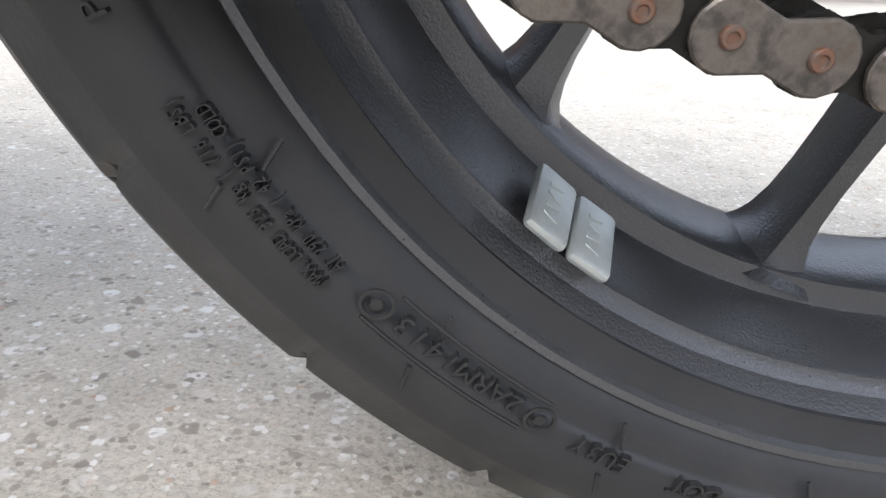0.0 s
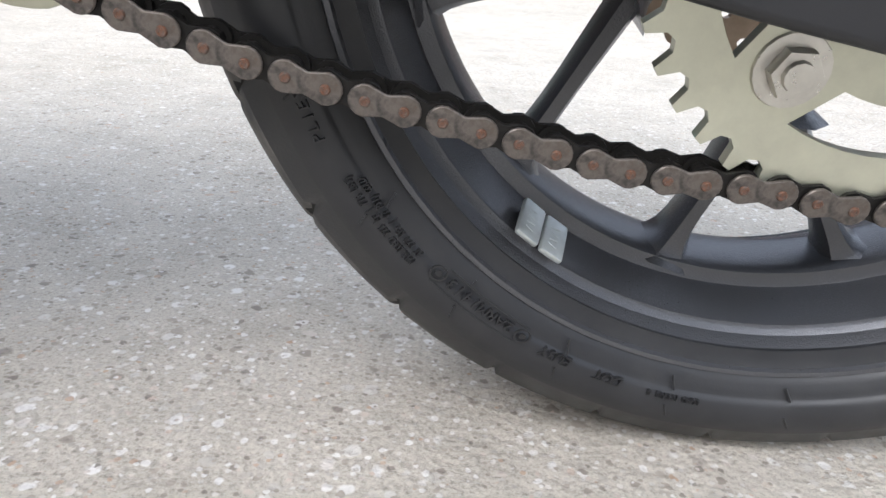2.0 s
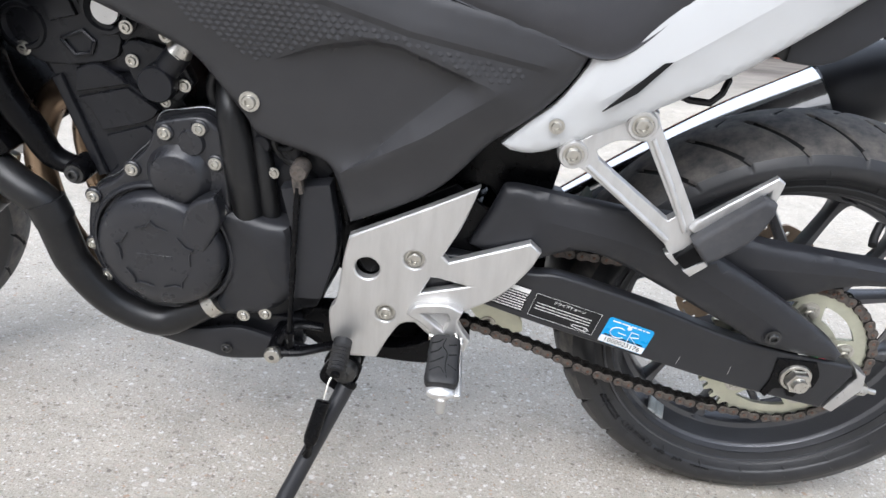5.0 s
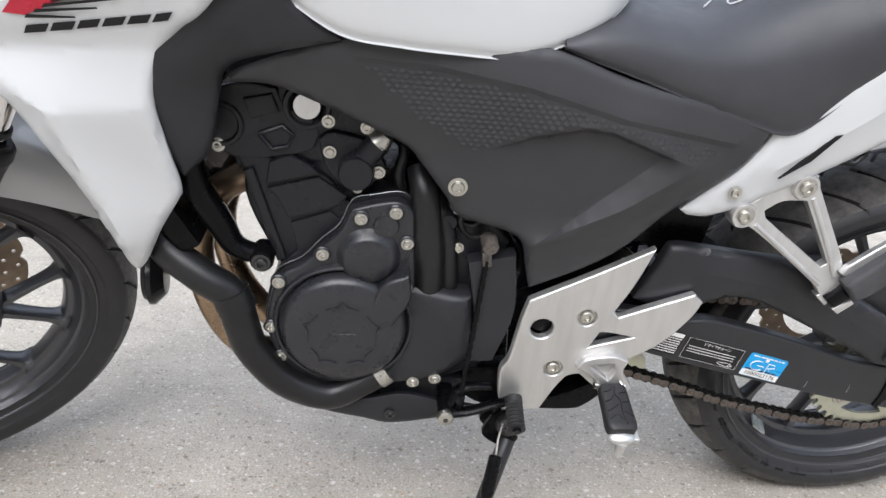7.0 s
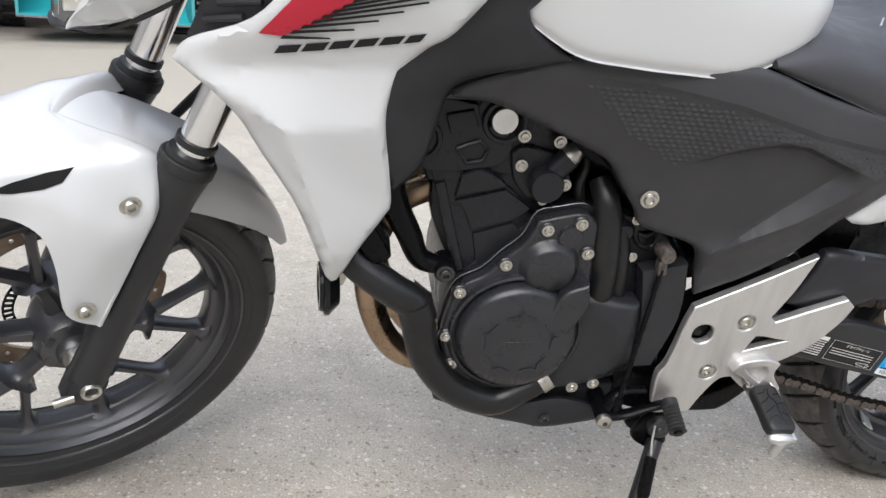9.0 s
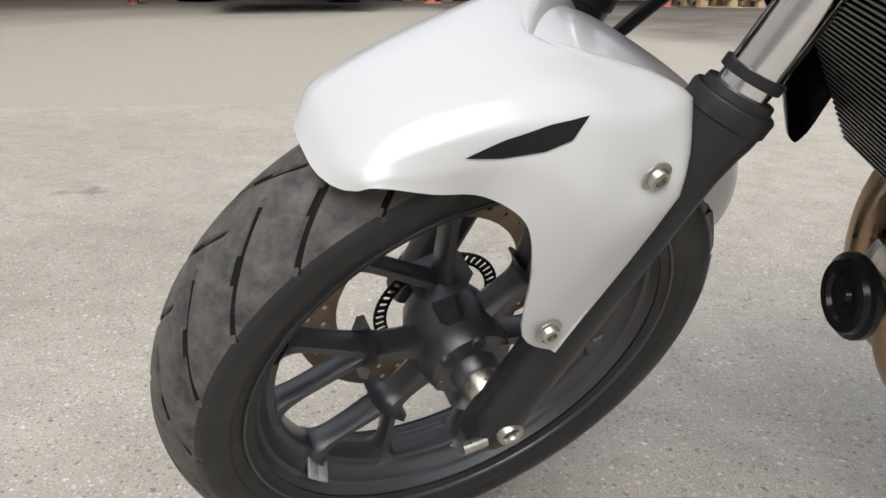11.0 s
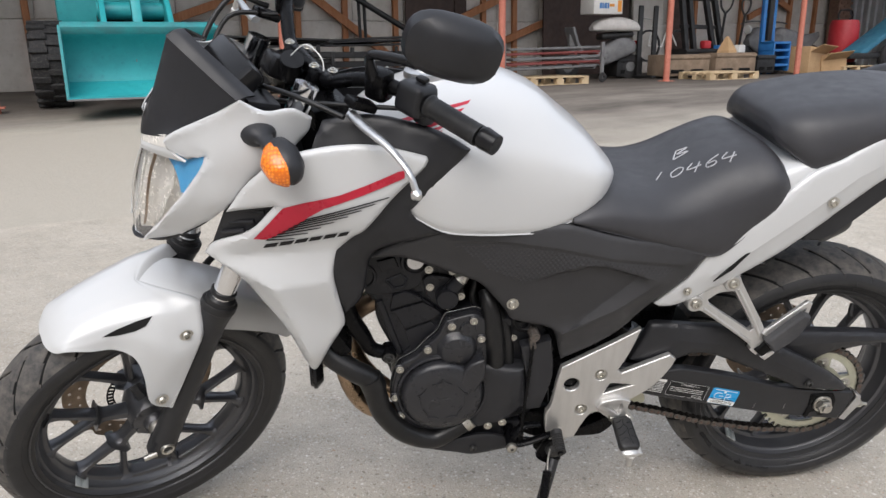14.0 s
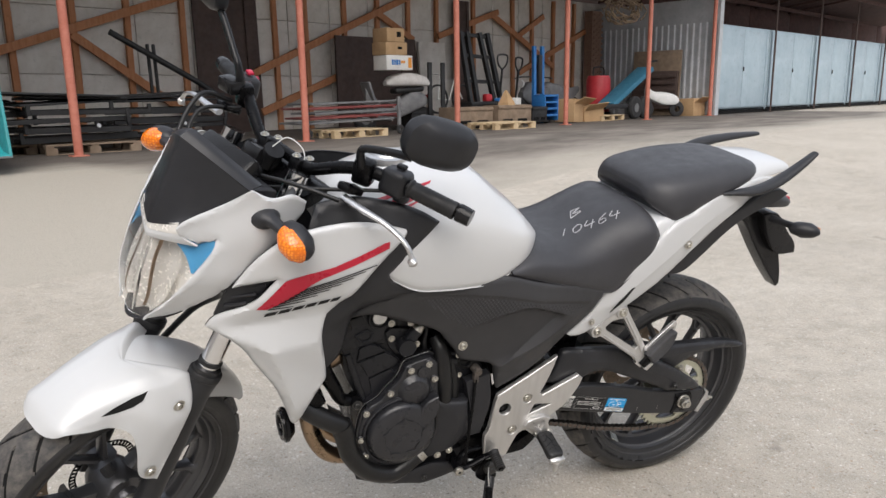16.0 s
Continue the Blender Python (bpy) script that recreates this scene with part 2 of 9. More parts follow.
M = {
    "ground": ground_mat(),
    "tyre": rubber("tyre_rubber", 0.020, 0.36, 0.04),
    "tread": rubber("tyre_tread_dusty", 0.04, 0.65, 0.65, (0.34, 0.72)),
    # darker than the tyre rubber: groove shade is put into the colour
    "groove": rubber("groove_shade_rubber", 0.005, 0.9, 0.02),
    "wheel": speckled("wheel_enamel"),
    "white": pearl("pearl_white_paint"),
    "black": satin("black_plastic", (0.017, 0.0175, 0.0205), 0.42, spec=0.42, dust=0.02),
    "cover": textured_plastic("textured_black_plastic"),
    "gloss": satin("gloss_black_plastic", (0.012, 0.012, 0.013), 0.2, g=0.03),
    "frame": satin("black_frame_paint", (0.003, 0.003, 0.0036), 0.28, dust=0.006, spec=0.15),
    "arm": satin("matt_black_metal", (0.015, 0.0155, 0.018), 0.38, 0.12, spec=0.5, dust=0.02),
    "engine": satin("engine_black_paint", (0.0135, 0.014, 0.0168), 0.3, 0.15, 1400, 0.25, dust=0.012, spec=0.3),
    "case": satin("engine_cover_paint", (0.02, 0.0205, 0.0238), 0.3, 0.1, 1600, 0.15, dust=0.015, spec=0.5),
    "seat": satin("seat_vinyl", (0.034, 0.034, 0.0385), 0.46, 0.15, 1100, 0.3, dust=0.03, spec=0.5),
    "hose": rubber("hose_rubber", 0.008, 0.36, 0.05),
    "peg": rubber("peg_rubber", 0.014, 0.5, 0.08),
    "peg2": rubber("worn_peg_rubber", 0.05, 0.6, 0.15),
    "alu": brushed("cast_aluminium", (0.67, 0.662, 0.65), 0.4, (1, 1, 0.15), 0.85, 0.16),
    "alu2": brushed("bright_aluminium", (0.66, 0.66, 0.66), 0.36, (1, 1, 1), 1.0, 0.12),
    "chrome": brushed("chrome", (0.85, 0.85, 0.86), 0.08, (1, 1, 1), 1.0, 0.05),
    "bolt": brushed("zinc_bolt", (0.62, 0.60, 0.55), 0.34, (1, 1, 1), 1.0, 0.2, 120),
    "dark_bolt": brushed("black_bolt", (0.1, 0.1, 0.1), 0.4, (1, 1, 1), 0.9, 0.3, 200),
    "zinc": brushed("yellow_zinc_steel", (0.62, 0.62, 0.50), 0.4, (1, 1, 1), 0.75, 0.2, 40),
    "chain": chain_steel("chain_steel"),
    "grease": satin("greasy_black_steel", (0.012, 0.011, 0.010), 0.5, 0.4, 600, 0.4),
    "rust": rusty("rusty_pin"),
    "header": brushed("heat_tinted_steel", (0.44, 0.32, 0.22), 0.32, (1, 1, 1), 1.0, 0.45, 18),
    "disc": brushed("brake_disc_steel", (0.42, 0.33, 0.25), 0.45, (1, 1, 1), 0.9, 0.4),
    "lead": brushed("lead_weight", (0.6, 0.64, 0.64), 0.45, (1, 1, 1), 0.6, 0.12, 300),
    "red": satin("red_decal", (0.46, 0.012, 0.035), 0.3, 0.06, g=0),
    "decal": satin("black_decal", (0.012, 0.012, 0.013), 0.35, 0.1, g=0),
    "white_ink": satin("white_print", (0.75, 0.75, 0.73), 0.5, 0.05, g=0),
    "blue": satin("blue_sticker", (0.012, 0.31, 0.66), 0.3, 0.05, g=0),
    "red_switch": satin("red_switch", (0.55, 0.02, 0.06), 0.4, 0.05, g=0),
    "green": satin("green_print", (0.05, 0.4, 0.12), 0.5, 0.05, g=0),
    "orange": amber("amber_lens"),
    "glass": glass("clear_lens"),
    "blue_glass": Mat("blue_bulb_glass", (0.10, 0.42, 0.72), 0.2, 0.0, Coat_Weight=0.5).m,
    "reflector": brushed("reflector_chrome", (0.93, 0.91, 0.87), 0.22, (1, 1, 1), 0.35, 0.04),
    "chalk": satin("chalk_mark", (0.42, 0.42, 0.44), 0.9, 0.3, g=0),
    # near-black for slots without depth; their shade is put into the colour
    "shadow_gap": satin("slot_shade_black", (0.008, 0.008, 0.008), 0.8, 0.2, g=0),
}

# ---- shapes ----
from mathutils.bvhtree import BVHTree
from mathutils.geometry import delaunay_2d_cdt


def part(name, bm, material, parent=None, label="", smooth=True, sharp=38):
    """Links a bmesh as one mesh object under a thing or a part."""
    me = bpy.data.meshes.new(name)
    bmesh.ops.recalc_face_normals(bm, faces=bm.faces)
    lim = radians(sharp)
    for e in bm.edges:
        if len(e.link_faces) == 2 and e.calc_face_angle(0) > lim:
            e.smooth = False
    for f in bm.faces:
        f.smooth = smooth
    plates = any(len(f.verts) > 8 for f in bm.faces)
    bm.to_mesh(me)
    bm.free()
    for mt in (material if isinstance(material, (list, tuple)) else [material]):
        me.materials.append(mt)
    ob = new(name, me)
    ob.parent = parent
    if plates:
        ob.modifiers.new("flat_faces", "WEIGHTED_NORMAL").keep_sharp = True
    if label:
        tagged(ob, label)
    return ob


def share(name, ob, m, parent, label=""):
    """Another object on the mesh of ob."""
    o = new(name, ob.data)
    o.parent = parent
    o.matrix_basis = m
    if label:
        tagged(o, label)
    return o


def empty(name, label, category, group="", m=None, kind=""):
    o = new(name)
    o.empty_display_size = 0.1
    if m is not None:
        o.matrix_basis = m
    return tagged(o, label, category, group, kind)


def catmull(pts, n=6, closed=False):
    """Points on a smooth line through pts (tuples of any length)."""
    p = [np.array(q, float) for q in pts]
    k = len(p)
    out = []
    for i in range(k if closed else k - 1):
        a, b = p[i], p[(i + 1) % k]
        z = p[i - 1] if (closed or i > 0) else 2 * a - b
        c = p[(i + 2) % k] if (closed or i + 2 < k) else 2 * b - a
        for j in range(n):
            t = j / n
            out.append(0.5 * (2 * a + (b - z) * t + (2 * z - 5 * a + 4 * b - c) * t * t + (3 * a - z - 3 * b + c) * t ** 3))
    if not closed:
        out.append(p[-1])
    return out


def smooth_outline(pts, n=4, corner=48):
    """A closed outline, rounded but at sharp corners."""
    p = [np.array(q, float) for q in pts]
    k = len(p)
    hard = []
    for i in range(k):
        a, b = p[i][:2] - p[i - 1][:2], p[(i + 1) % k][:2] - p[i][:2]
        ang = abs(math.degrees(math.atan2(a[0] * b[1] - a[1] * b[0], a @ b)))
        hard.append(ang > corner)
    out = []
    for i in range(k):
        a, b = p[i], p[(i + 1) % k]
        z = 2 * a - b if hard[i] else p[i - 1]
        c = 2 * b - a if hard[(i + 1) % k] else p[(i + 2) % k]
        m = max(1, min(n, int(np.linalg.norm((b - a)[:2]) / 0.006)))
        for j in range(m):
            t = j / m
            out.append(0.5 * (2 * a + (b - z) * t + (2 * z - 5 * a + 4 * b - c) * t * t + (3 * a - z - 3 * b + c) * t ** 3))
    return out


def inside(x, z, poly):
    r = False
    j = len(poly) - 1
    for i in range(len(poly)):
        xi, zi, xj, zj = poly[i][0], poly[i][1], poly[j][0], poly[j][1]
        if (zi > z) != (zj > z) and x < (xj - xi) * (z - zi) / (zj - zi) + xi:
            r = not r
        j = i
    return r


def flat_mesh(outline, holes=(), extra=(), edges=()):
    """Triangles that fill an outline less its holes. Returns points and triangles."""
    vs, es = [], []
    for loop in [outline, *holes]:
        s = len(vs)
        vs += [Vector((q[0], q[1])) for q in loop]
        es += [(s + i, s + (i + 1) % len(loop)) for i in range(len(loop))]
    s = len(vs)
    vs += [Vector((q[0], q[1])) for q in extra]
    es += [(s + i, s + j) for i, j in edges]
    v, _, f, *_ = delaunay_2d_cdt(vs, es, [], 0, 1e-6)
    tris = []
    for t in f:
        cx, cz = sum(v[i][0] for i in t) / 3, sum(v[i][1] for i in t) / 3
        if inside(cx, cz, outline) and not any(inside(cx, cz, h) for h in holes):
            tris.append(t)
    return v, tris


def bary(q, a, b, c):
    d = (b[1] - c[1]) * (a[0] - c[0]) + (c[0] - b[0]) * (a[1] - c[1])
    if abs(d) < 1e-12:
        return None
    u = ((b[1] - c[1]) * (q[0] - c[0]) + (c[0] - b[0]) * (q[1] - c[1])) / d
    w = ((c[1] - a[1]) * (q[0] - c[0]) + (a[0] - c[0]) * (q[1] - c[1])) / d
    return u, w, 1 - u - w


def panel(outline, inner=(), creases=(), holes=(), res=0.012, smooth=5, edge=0.004, roll=0.008, thick=0.003, n=4, corner=48, hard=True):
    """A moulded shell seen from the left side. outline, inner: (x, z, y); creases: pairs of indices into inner (or -k for
    the outline's k-th point, counted from 1). Its face is the outer one; the shell goes on by thick to the inside (+y)."""
    fine = smooth_outline(outline, n, corner)
    # coarse sheet, for the depth
    ctrl = [*outline, *inner]
    ce = []
    for a, b in creases:
        ce.append(tuple((-i - 1) if i < 0 else len(outline) + i for i in (a, b)))
    no = len(outline)
    cv, _, cf, *_ = delaunay_2d_cdt([Vector(q[:2]) for q in ctrl], [(i, (i + 1) % no) for i in range(no)] + ce, [], 0, 1e-7)
    cy = []
    for v in cv:
        k = min(range(len(ctrl)), key=lambda i: (ctrl[i][0] - v[0]) ** 2 + (ctrl[i][1] - v[1]) ** 2)
        cy.append(ctrl[k][2])
    ctris = [t for t in cf if inside(sum(cv[i][0] for i in t) / 3, sum(cv[i][1] for i in t) / 3, outline)] or cf

    def depth(q):
        best, val = -9, 0
        for t in ctris:
            r = bary(q, cv[t[0]], cv[t[1]], cv[t[2]])
            if r and min(r) > best:
                best = min(r)
                r = [max(-0.3, min(1.3, e)) for e in r]
                val = r[0] * cy[t[0]] + r[1] * cy[t[1]] + r[2] * cy[t[2]]
                if best >= -1e-6:
                    break
        return val

    xs, zs = [q[0] for q in fine], [q[1] for q in fine]
    pts = []
    bnd = [np.array(q[:2]) for loop in [fine, *holes] for q in loop]
    B = np.array(bnd)
    gz = min(zs)
    row = 0
    while gz < max(zs):
        gx = min(xs) + (res / 2 if row % 2 else 0)
        while gx < max(xs):
            if inside(gx, gz, fine) and not any(inside(gx, gz, h) for h in holes) and np.min((B[:, 0] - gx) ** 2 + (B[:, 1] - gz) ** 2) > (0.45 * res) ** 2:
                pts.append((gx, gz))
            gx += res
        gz += res * 0.866
        row += 1
    rings = []
    for loop in [fine, *holes]:
        L = [np.array(q[:2], float) for q in loop]
        area = sum(L[i - 1][0] * L[i][1] - L[i][0] * L[i - 1][1] for i in range(len(L)))
        sgn = 1 if area > 0 else -1
        if loop is not fine:
            sgn = -sgn
        for i in range(len(L)):
            a, c = L[i - 1], L[(i + 1) % len(L)]
            d = (c - a) / max(1e-9, np.linalg.norm(c - a))
            nrm = np.array([-d[1], d[0]]) * sgn
            for f in (0.3, 0.75):
                rings.append((L[i] + nrm * f * roll, f * roll))
    keep = []
    for q, dist in rings:
        if inside(q[0], q[1], fine) and not any(inside(q[0], q[1], h) for h in holes) and np.min((B[:, 0] - q[0]) ** 2 + (B[:, 1] - q[1]) ** 2) > (0.8 * dist) ** 2:
            keep.append((float(q[0]), float(q[1])))
    pts = keep + [q for q in pts if np.min((B[:, 0] - q[0]) ** 2 + (B[:, 1] - q[1]) ** 2) > (1.15 * roll) ** 2]
    lines, joints = [], []
    for a, b in ce:
        pa, pb = np.array(ctrl[a][:2]), np.array(ctrl[b][:2])
        k = max(2, int(np.linalg.norm(pb - pa) / res))
        run = [pa + (pb - pa) * j / k for j in range(k + 1)]
        run = [q for q in run if inside(q[0], q[1], fine) and np.min((B[:, 0] - q[0]) ** 2 + (B[:, 1] - q[1]) ** 2) > (0.3 * roll) ** 2]
        for j, q in enumerate(run):
            if j:
                joints.append((len(lines) - 1, len(lines)))
            lines.append((float(q[0]), float(q[1])))
    if lines:
        LN = np.array(lines)
        pts = [q for q in pts if np.min((LN[:, 0] - q[0]) ** 2 + (LN[:, 1] - q[1]) ** 2) > (0.42 * res) ** 2]
    v, tris = flat_mesh(fine, holes, lines + pts, joints)
    V = np.array([(q[0], q[1]) for q in v])
    Y = np.array([depth(q) for q in V])
    nb = [set() for _ in v]
    for t in tris:
        for i in range(3):
            nb[t[i]] |= {t[i - 1], t[i - 2]}
    kept = set()
    if lines:
        for i, q in enumerate(V):
            if np.min((LN[:, 0] - q[0]) ** 2 + (LN[:, 1] - q[1]) ** 2) < 1e-9:
                kept.add(i)
    for it in range(smooth + (8 if lines else 0)):
        Y = np.array([0.4 * Y[i] + 0.6 * np.mean(Y[list(s)]) if s and (i not in kept or it >= smooth + 7) else Y[i] for i, s in enumerate(nb)])
    D = np.full(len(V), 9.0)
    for loop in [fine, *holes]:
        L = np.array([q[:2] for q in loop], float)
        for a, c in zip(L, np.roll(L, -1, axis=0)):
            d = c - a
            t = np.clip(((V - a) @ d) / max(1e-12, d @ d), 0, 1)
            D = np.minimum(D, np.hypot(V[:, 0] - a[0] - t * d[0], V[:, 1] - a[1] - t * d[1]))
    Y = Y + edge * np.clip(1 - D / roll, 0, 1) ** 2
    bm = bmesh.new()
    top = [bm.verts.new((V[i][0], Y[i], V[i][1])) for i in range(len(V))]
    fold = {top[i] for i in kept}
    for t in tris:
        try:
            bm.faces.new([top[i] for i in t])
        except ValueError:
            pass
    for i in kept if hard else ():
        for e in top[i].link_edges:
            if e.other_vert(top[i]) in fold:
                e.smooth = False
    lone = [q for q in bm.verts if not q.link_faces]
    bmesh.ops.delete(bm, geom=lone, context="VERTS")
    if thick:
        ext = bmesh.ops.extrude_face_region(bm, geom=bm.faces[:])
        moved = [q for q in ext["geom"] if isinstance(q, bmesh.types.BMVert)]
        bmesh.ops.translate(bm, verts=moved, vec=(0, thick, 0))
    return bm


def middle(x):
    """The y of the bike's middle plane at x."""
    return 0.025 + 0.0177 * max(x, -1.41)


def mirror_y(bm, about=True):
    b = bm.copy()
    for q in b.verts:
        q.co.y = (2 * middle(q.co.x) if about else 0) - q.co.y
    bmesh.ops.reverse_faces(b, faces=b.faces)
    return b


def prism(outline, y0, y1, bevel=0.002, holes=(), n=4, corner=48, taper=0.0, segs=2):
    """A plate in the x-z plane from y0 (outer) to y1 with bevelled outer and inner edges."""
    fine = smooth_outline(outline, n, corner) if n > 1 else outline
    bm = bmesh.new()
    v, tris = flat_mesh(fine, holes)
    top = [bm.verts.new((q[0], y0, q[1])) for q in v]
    for t in tris:
        try:
            bm.faces.new([top[i] for i in t])
        except ValueError:
            pass
    bmesh.ops.delete(bm, geom=[q for q in bm.verts if not q.link_faces], context="VERTS")
    bmesh.ops.dissolve_limit(bm, angle_limit=0.01, verts=bm.verts, edges=bm.edges)
    ext = bmesh.ops.extrude_face_region(bm, geom=bm.faces[:])
    bmesh.ops.translate(bm, verts=[q for q in ext["geom"] if isinstance(q, bmesh.types.BMVert)], vec=(0, y1 - y0, 0))
    bmesh.ops.recalc_face_normals(bm, faces=bm.faces)
    if bevel:
        es = [e for e in bm.edges if abs(e.verts[0].co.y - e.verts[1].co.y) < 1e-6 and len(e.link_faces) == 2 and e.calc_face_angle(0) > 0.7]
        bmesh.ops.bevel(bm, geom=es, offset=bevel, segments=segs, affect="EDGES", profile=0.5, clamp_overlap=True)
    return bm


def box(sx, sy, sz, at=(0, 0, 0), rot=(0, 0, 0), bevel=0.003, bm=None, segs=2):
    b = bmesh.new()
    bmesh.ops.create_cube(b, size=1, matrix=Matrix.Diagonal((sx, sy, sz, 1)))
    if bevel:
        bmesh.ops.bevel(b, geom=b.edges[:], offset=min(bevel, 0.45 * min(sx, sy, sz)), segments=segs, affect="EDGES", profile=0.5)
    bmesh.ops.transform(b, matrix=pose(*at, *rot), verts=b.verts)
    return join(bm, b)


def join(bm, b):
    if bm is None:
        return b
    me = bpy.data.meshes.new("tmp")
    b.to_mesh(me)
    b.free()
    bm.from_mesh(me)
    bpy.data.meshes.remove(me)
    return bm


def tube(pts, r, seg=12, n=5, bm=None, cap=True, flat=None):
    """A pipe along a smooth line; r may be one number or one for each point."""
    rs = r if isinstance(r, (list, tuple)) else [r] * len(pts)
    line = catmull([(*p, q) for p, q in zip(pts, rs)], n) if n > 1 else [np.array((*p, q), float) for p, q in zip(pts, rs)]
    b = bmesh.new()
    rings = []
    up = None
    for i, p in enumerate(line):
        a = line[max(0, i - 1)][:3]
        c = line[min(len(line) - 1, i + 1)][:3]
        d = Vector(c - a).normalized()
        if up is None:
            up = Vector((0, 0, 1)) if abs(d.z) < 0.9 else Vector((1, 0, 0))
        side = d.cross(up).normalized()
        up = side.cross(d).normalized()
        f = flat or 1.0
        rings.append([b.verts.new(Vector(p[:3]) + (side * math.cos(2 * math.pi * k / seg) + up * math.sin(2 * math.pi * k / seg) * f) * p[3]) for k in range(seg)])
    for q, s in zip(rings, rings[1:]):
        for k in range(seg):
            b.faces.new((q[k], q[(k + 1) % seg], s[(k + 1) % seg], s[k]))
    if cap:
        b.faces.new(rings[0][::-1])
        b.faces.new(rings[-1])
    return join(bm, b)


def lathe(profile, seg=48, m=None, bm=None, closed=False):
    """Turns (radius, height) round the y axis; height is along y."""
    b = bmesh.new()
    rings = []
    for r, h in profile:
        if r < 1e-6:
            rings.append([b.verts.new((0, h, 0))])
        else:
            rings.append([b.verts.new((r * math.cos(2 * math.pi * k / seg), h, r * math.sin(2 * math.pi * k / seg))) for k in range(seg)])
    pairs = list(zip(rings, rings[1:])) + ([(rings[-1], rings[0])] if closed else [])
    for q, s in pairs:
        for k in range(seg):
            f = [q[k % len(q)], q[(k + 1) % len(q)], s[(k + 1) % len(s)], s[k % len(s)]]
            g = []
            for vtx in f:
                if vtx not in g:
                    g.append(vtx)
            if len(g) > 2:
                b.faces.new(g)
    if m is not None:
        bmesh.ops.transform(b, matrix=m, verts=b.verts)
    return join(bm, b)


def loft(rings, closed_ring=True, cap=True, bm=None):
    b = bmesh.new()
    vs = [[b.verts.new(tuple(p)) for p in ring] for ring in rings]
    k = len(vs[0])
    for q, s in zip(vs, vs[1:]):
        for i in range(k if closed_ring else k - 1):
            b.faces.new((q[i], q[(i + 1) % k], s[(i + 1) % k], s[i]))
    if cap and closed_ring:
        b.faces.new(vs[0][::-1])
        b.faces.new(vs[-1])
    return join(bm, b)


def body(xs, top, low, wide, shape, n=4, m=4, even=False):
    """A left-right even body along x: for each x its top and low z and half width; shape: (share of width, share of height)."""
    secs = catmull(list(zip(xs, top, low, wide)), n)
    rings = []
    for x, zt, zb, w in secs:
        half = catmull([(a * w, zb + b * (zt - zb)) for a, b in shape], m)
        c = middle(x) if even else 0
        k = (w + c) / w if w > 0.03 else 1
        ring = [(x, c - y * k, z) for y, z in half] + [(x, c + y * k, z) for y, z in half[-2::-1]]
        rings.append(ring)
    return loft(rings)


def patch(edge, mid, n=8, cols=8, bulge=0.0, thick=0.003, power=2.0):
    """A shell even about y = 0 between an edge line (left) and the middle line, both from top to bottom."""
    e, c = catmull(edge, n), catmull(mid, n)
    k = min(len(e), len(c))
    e = [e[round(i * (len(e) - 1) / (k - 1))] for i in range(k)]
    c = [c[round(i * (len(c) - 1) / (k - 1))] for i in range(k)]
    rows = []
    for a, b in zip(e, c):
        row = []
        for j in range(-cols, cols + 1):
            s = abs(j) / cols
            p = b + (a - b) * np.array([s ** power, s, s ** power])
            p[0] -= bulge * (1 - s * s)
            row.append((p[0], p[1] if j < 0 else -p[1], p[2]))
        rows.append(row)
    bm = loft(rows, closed_ring=False, cap=False)
    if thick:
        bmesh.ops.recalc_face_normals(bm, faces=bm.faces)
        bmesh.ops.solidify(bm, geom=bm.faces[:], thickness=thick)
    return bm


def drape(poly, tree, off=0.0008, n=1, res=0.01):
    """A thin mark with outline poly (x, z), laid on the left side of a shell."""
    bm = bmesh.new()
    fine = smooth_outline(poly, n) if n > 1 else poly
    pts = []
    xs, zs = [q[0] for q in fine], [q[1] for q in fine]
    gz = min(zs) + res / 2
    while gz < max(zs):
        gx = min(xs) + res / 2
        while gx < max(xs):
            if inside(gx, gz, fine):
                pts.append((gx, gz))
            gx += res
        gz += res
    dense = []
    for i in range(len(fine)):
        a, b = fine[i], fine[(i + 1) % len(fine)]
        k = max(1, int(math.hypot(b[0] - a[0], b[1] - a[1]) / res))
        dense += [(a[0] + (b[0] - a[0]) * j / k, a[1] + (b[1] - a[1]) * j / k) for j in range(k)]
    v, tris = flat_mesh(dense, (), pts)
    ys = []
    for q in v:
        hit = tree.ray_cast(Vector((q[0], -1, q[1])), Vector((0, 1, 0)))
        ys.append(hit[0].y - off if hit[0] else None)
    known = [y for y in ys if y is not None] or [0]
    ys = [y if y is not None else sum(known) / len(known) for y in ys]
    vs = [bm.verts.new((q[0], y, q[1])) for q, y in zip(v, ys)]
    for t in tris:
        bm.faces.new([vs[i] for i in t])
    return bm


def tree_of(ob):
    return BVHTree.FromPolygons([v.co.copy() for v in ob.data.vertices], [tuple(p.vertices) for p in ob.data.polygons])


def text_mesh(body_text, size, m, depth=0.0004, spread=1.0):
    """Lettering as a mesh (built-in font) centred at the origin of m, in its x-y plane."""
    cu = bpy.data.curves.new("lettering", "FONT")
    cu.body, cu.size, cu.extrude, cu.align_x, cu.align_y, cu.space_character = body_text, size, depth, "CENTER", "CENTER", spread
    cu.resolution_u = 2
    ob = bpy.data.objects.new("lettering", cu)
    scene.collection.objects.link(ob)
    dg = bpy.context.evaluated_depsgraph_get()
    me = bpy.data.meshes.new_from_object(ob.evaluated_get(dg))
    bm = bmesh.new()
    bm.from_mesh(me)
    bpy.data.meshes.remove(me)
    bpy.data.objects.remove(ob)
    bpy.data.curves.remove(cu)
    bmesh.ops.transform(bm, matrix=m, verts=bm.verts)
    return bm


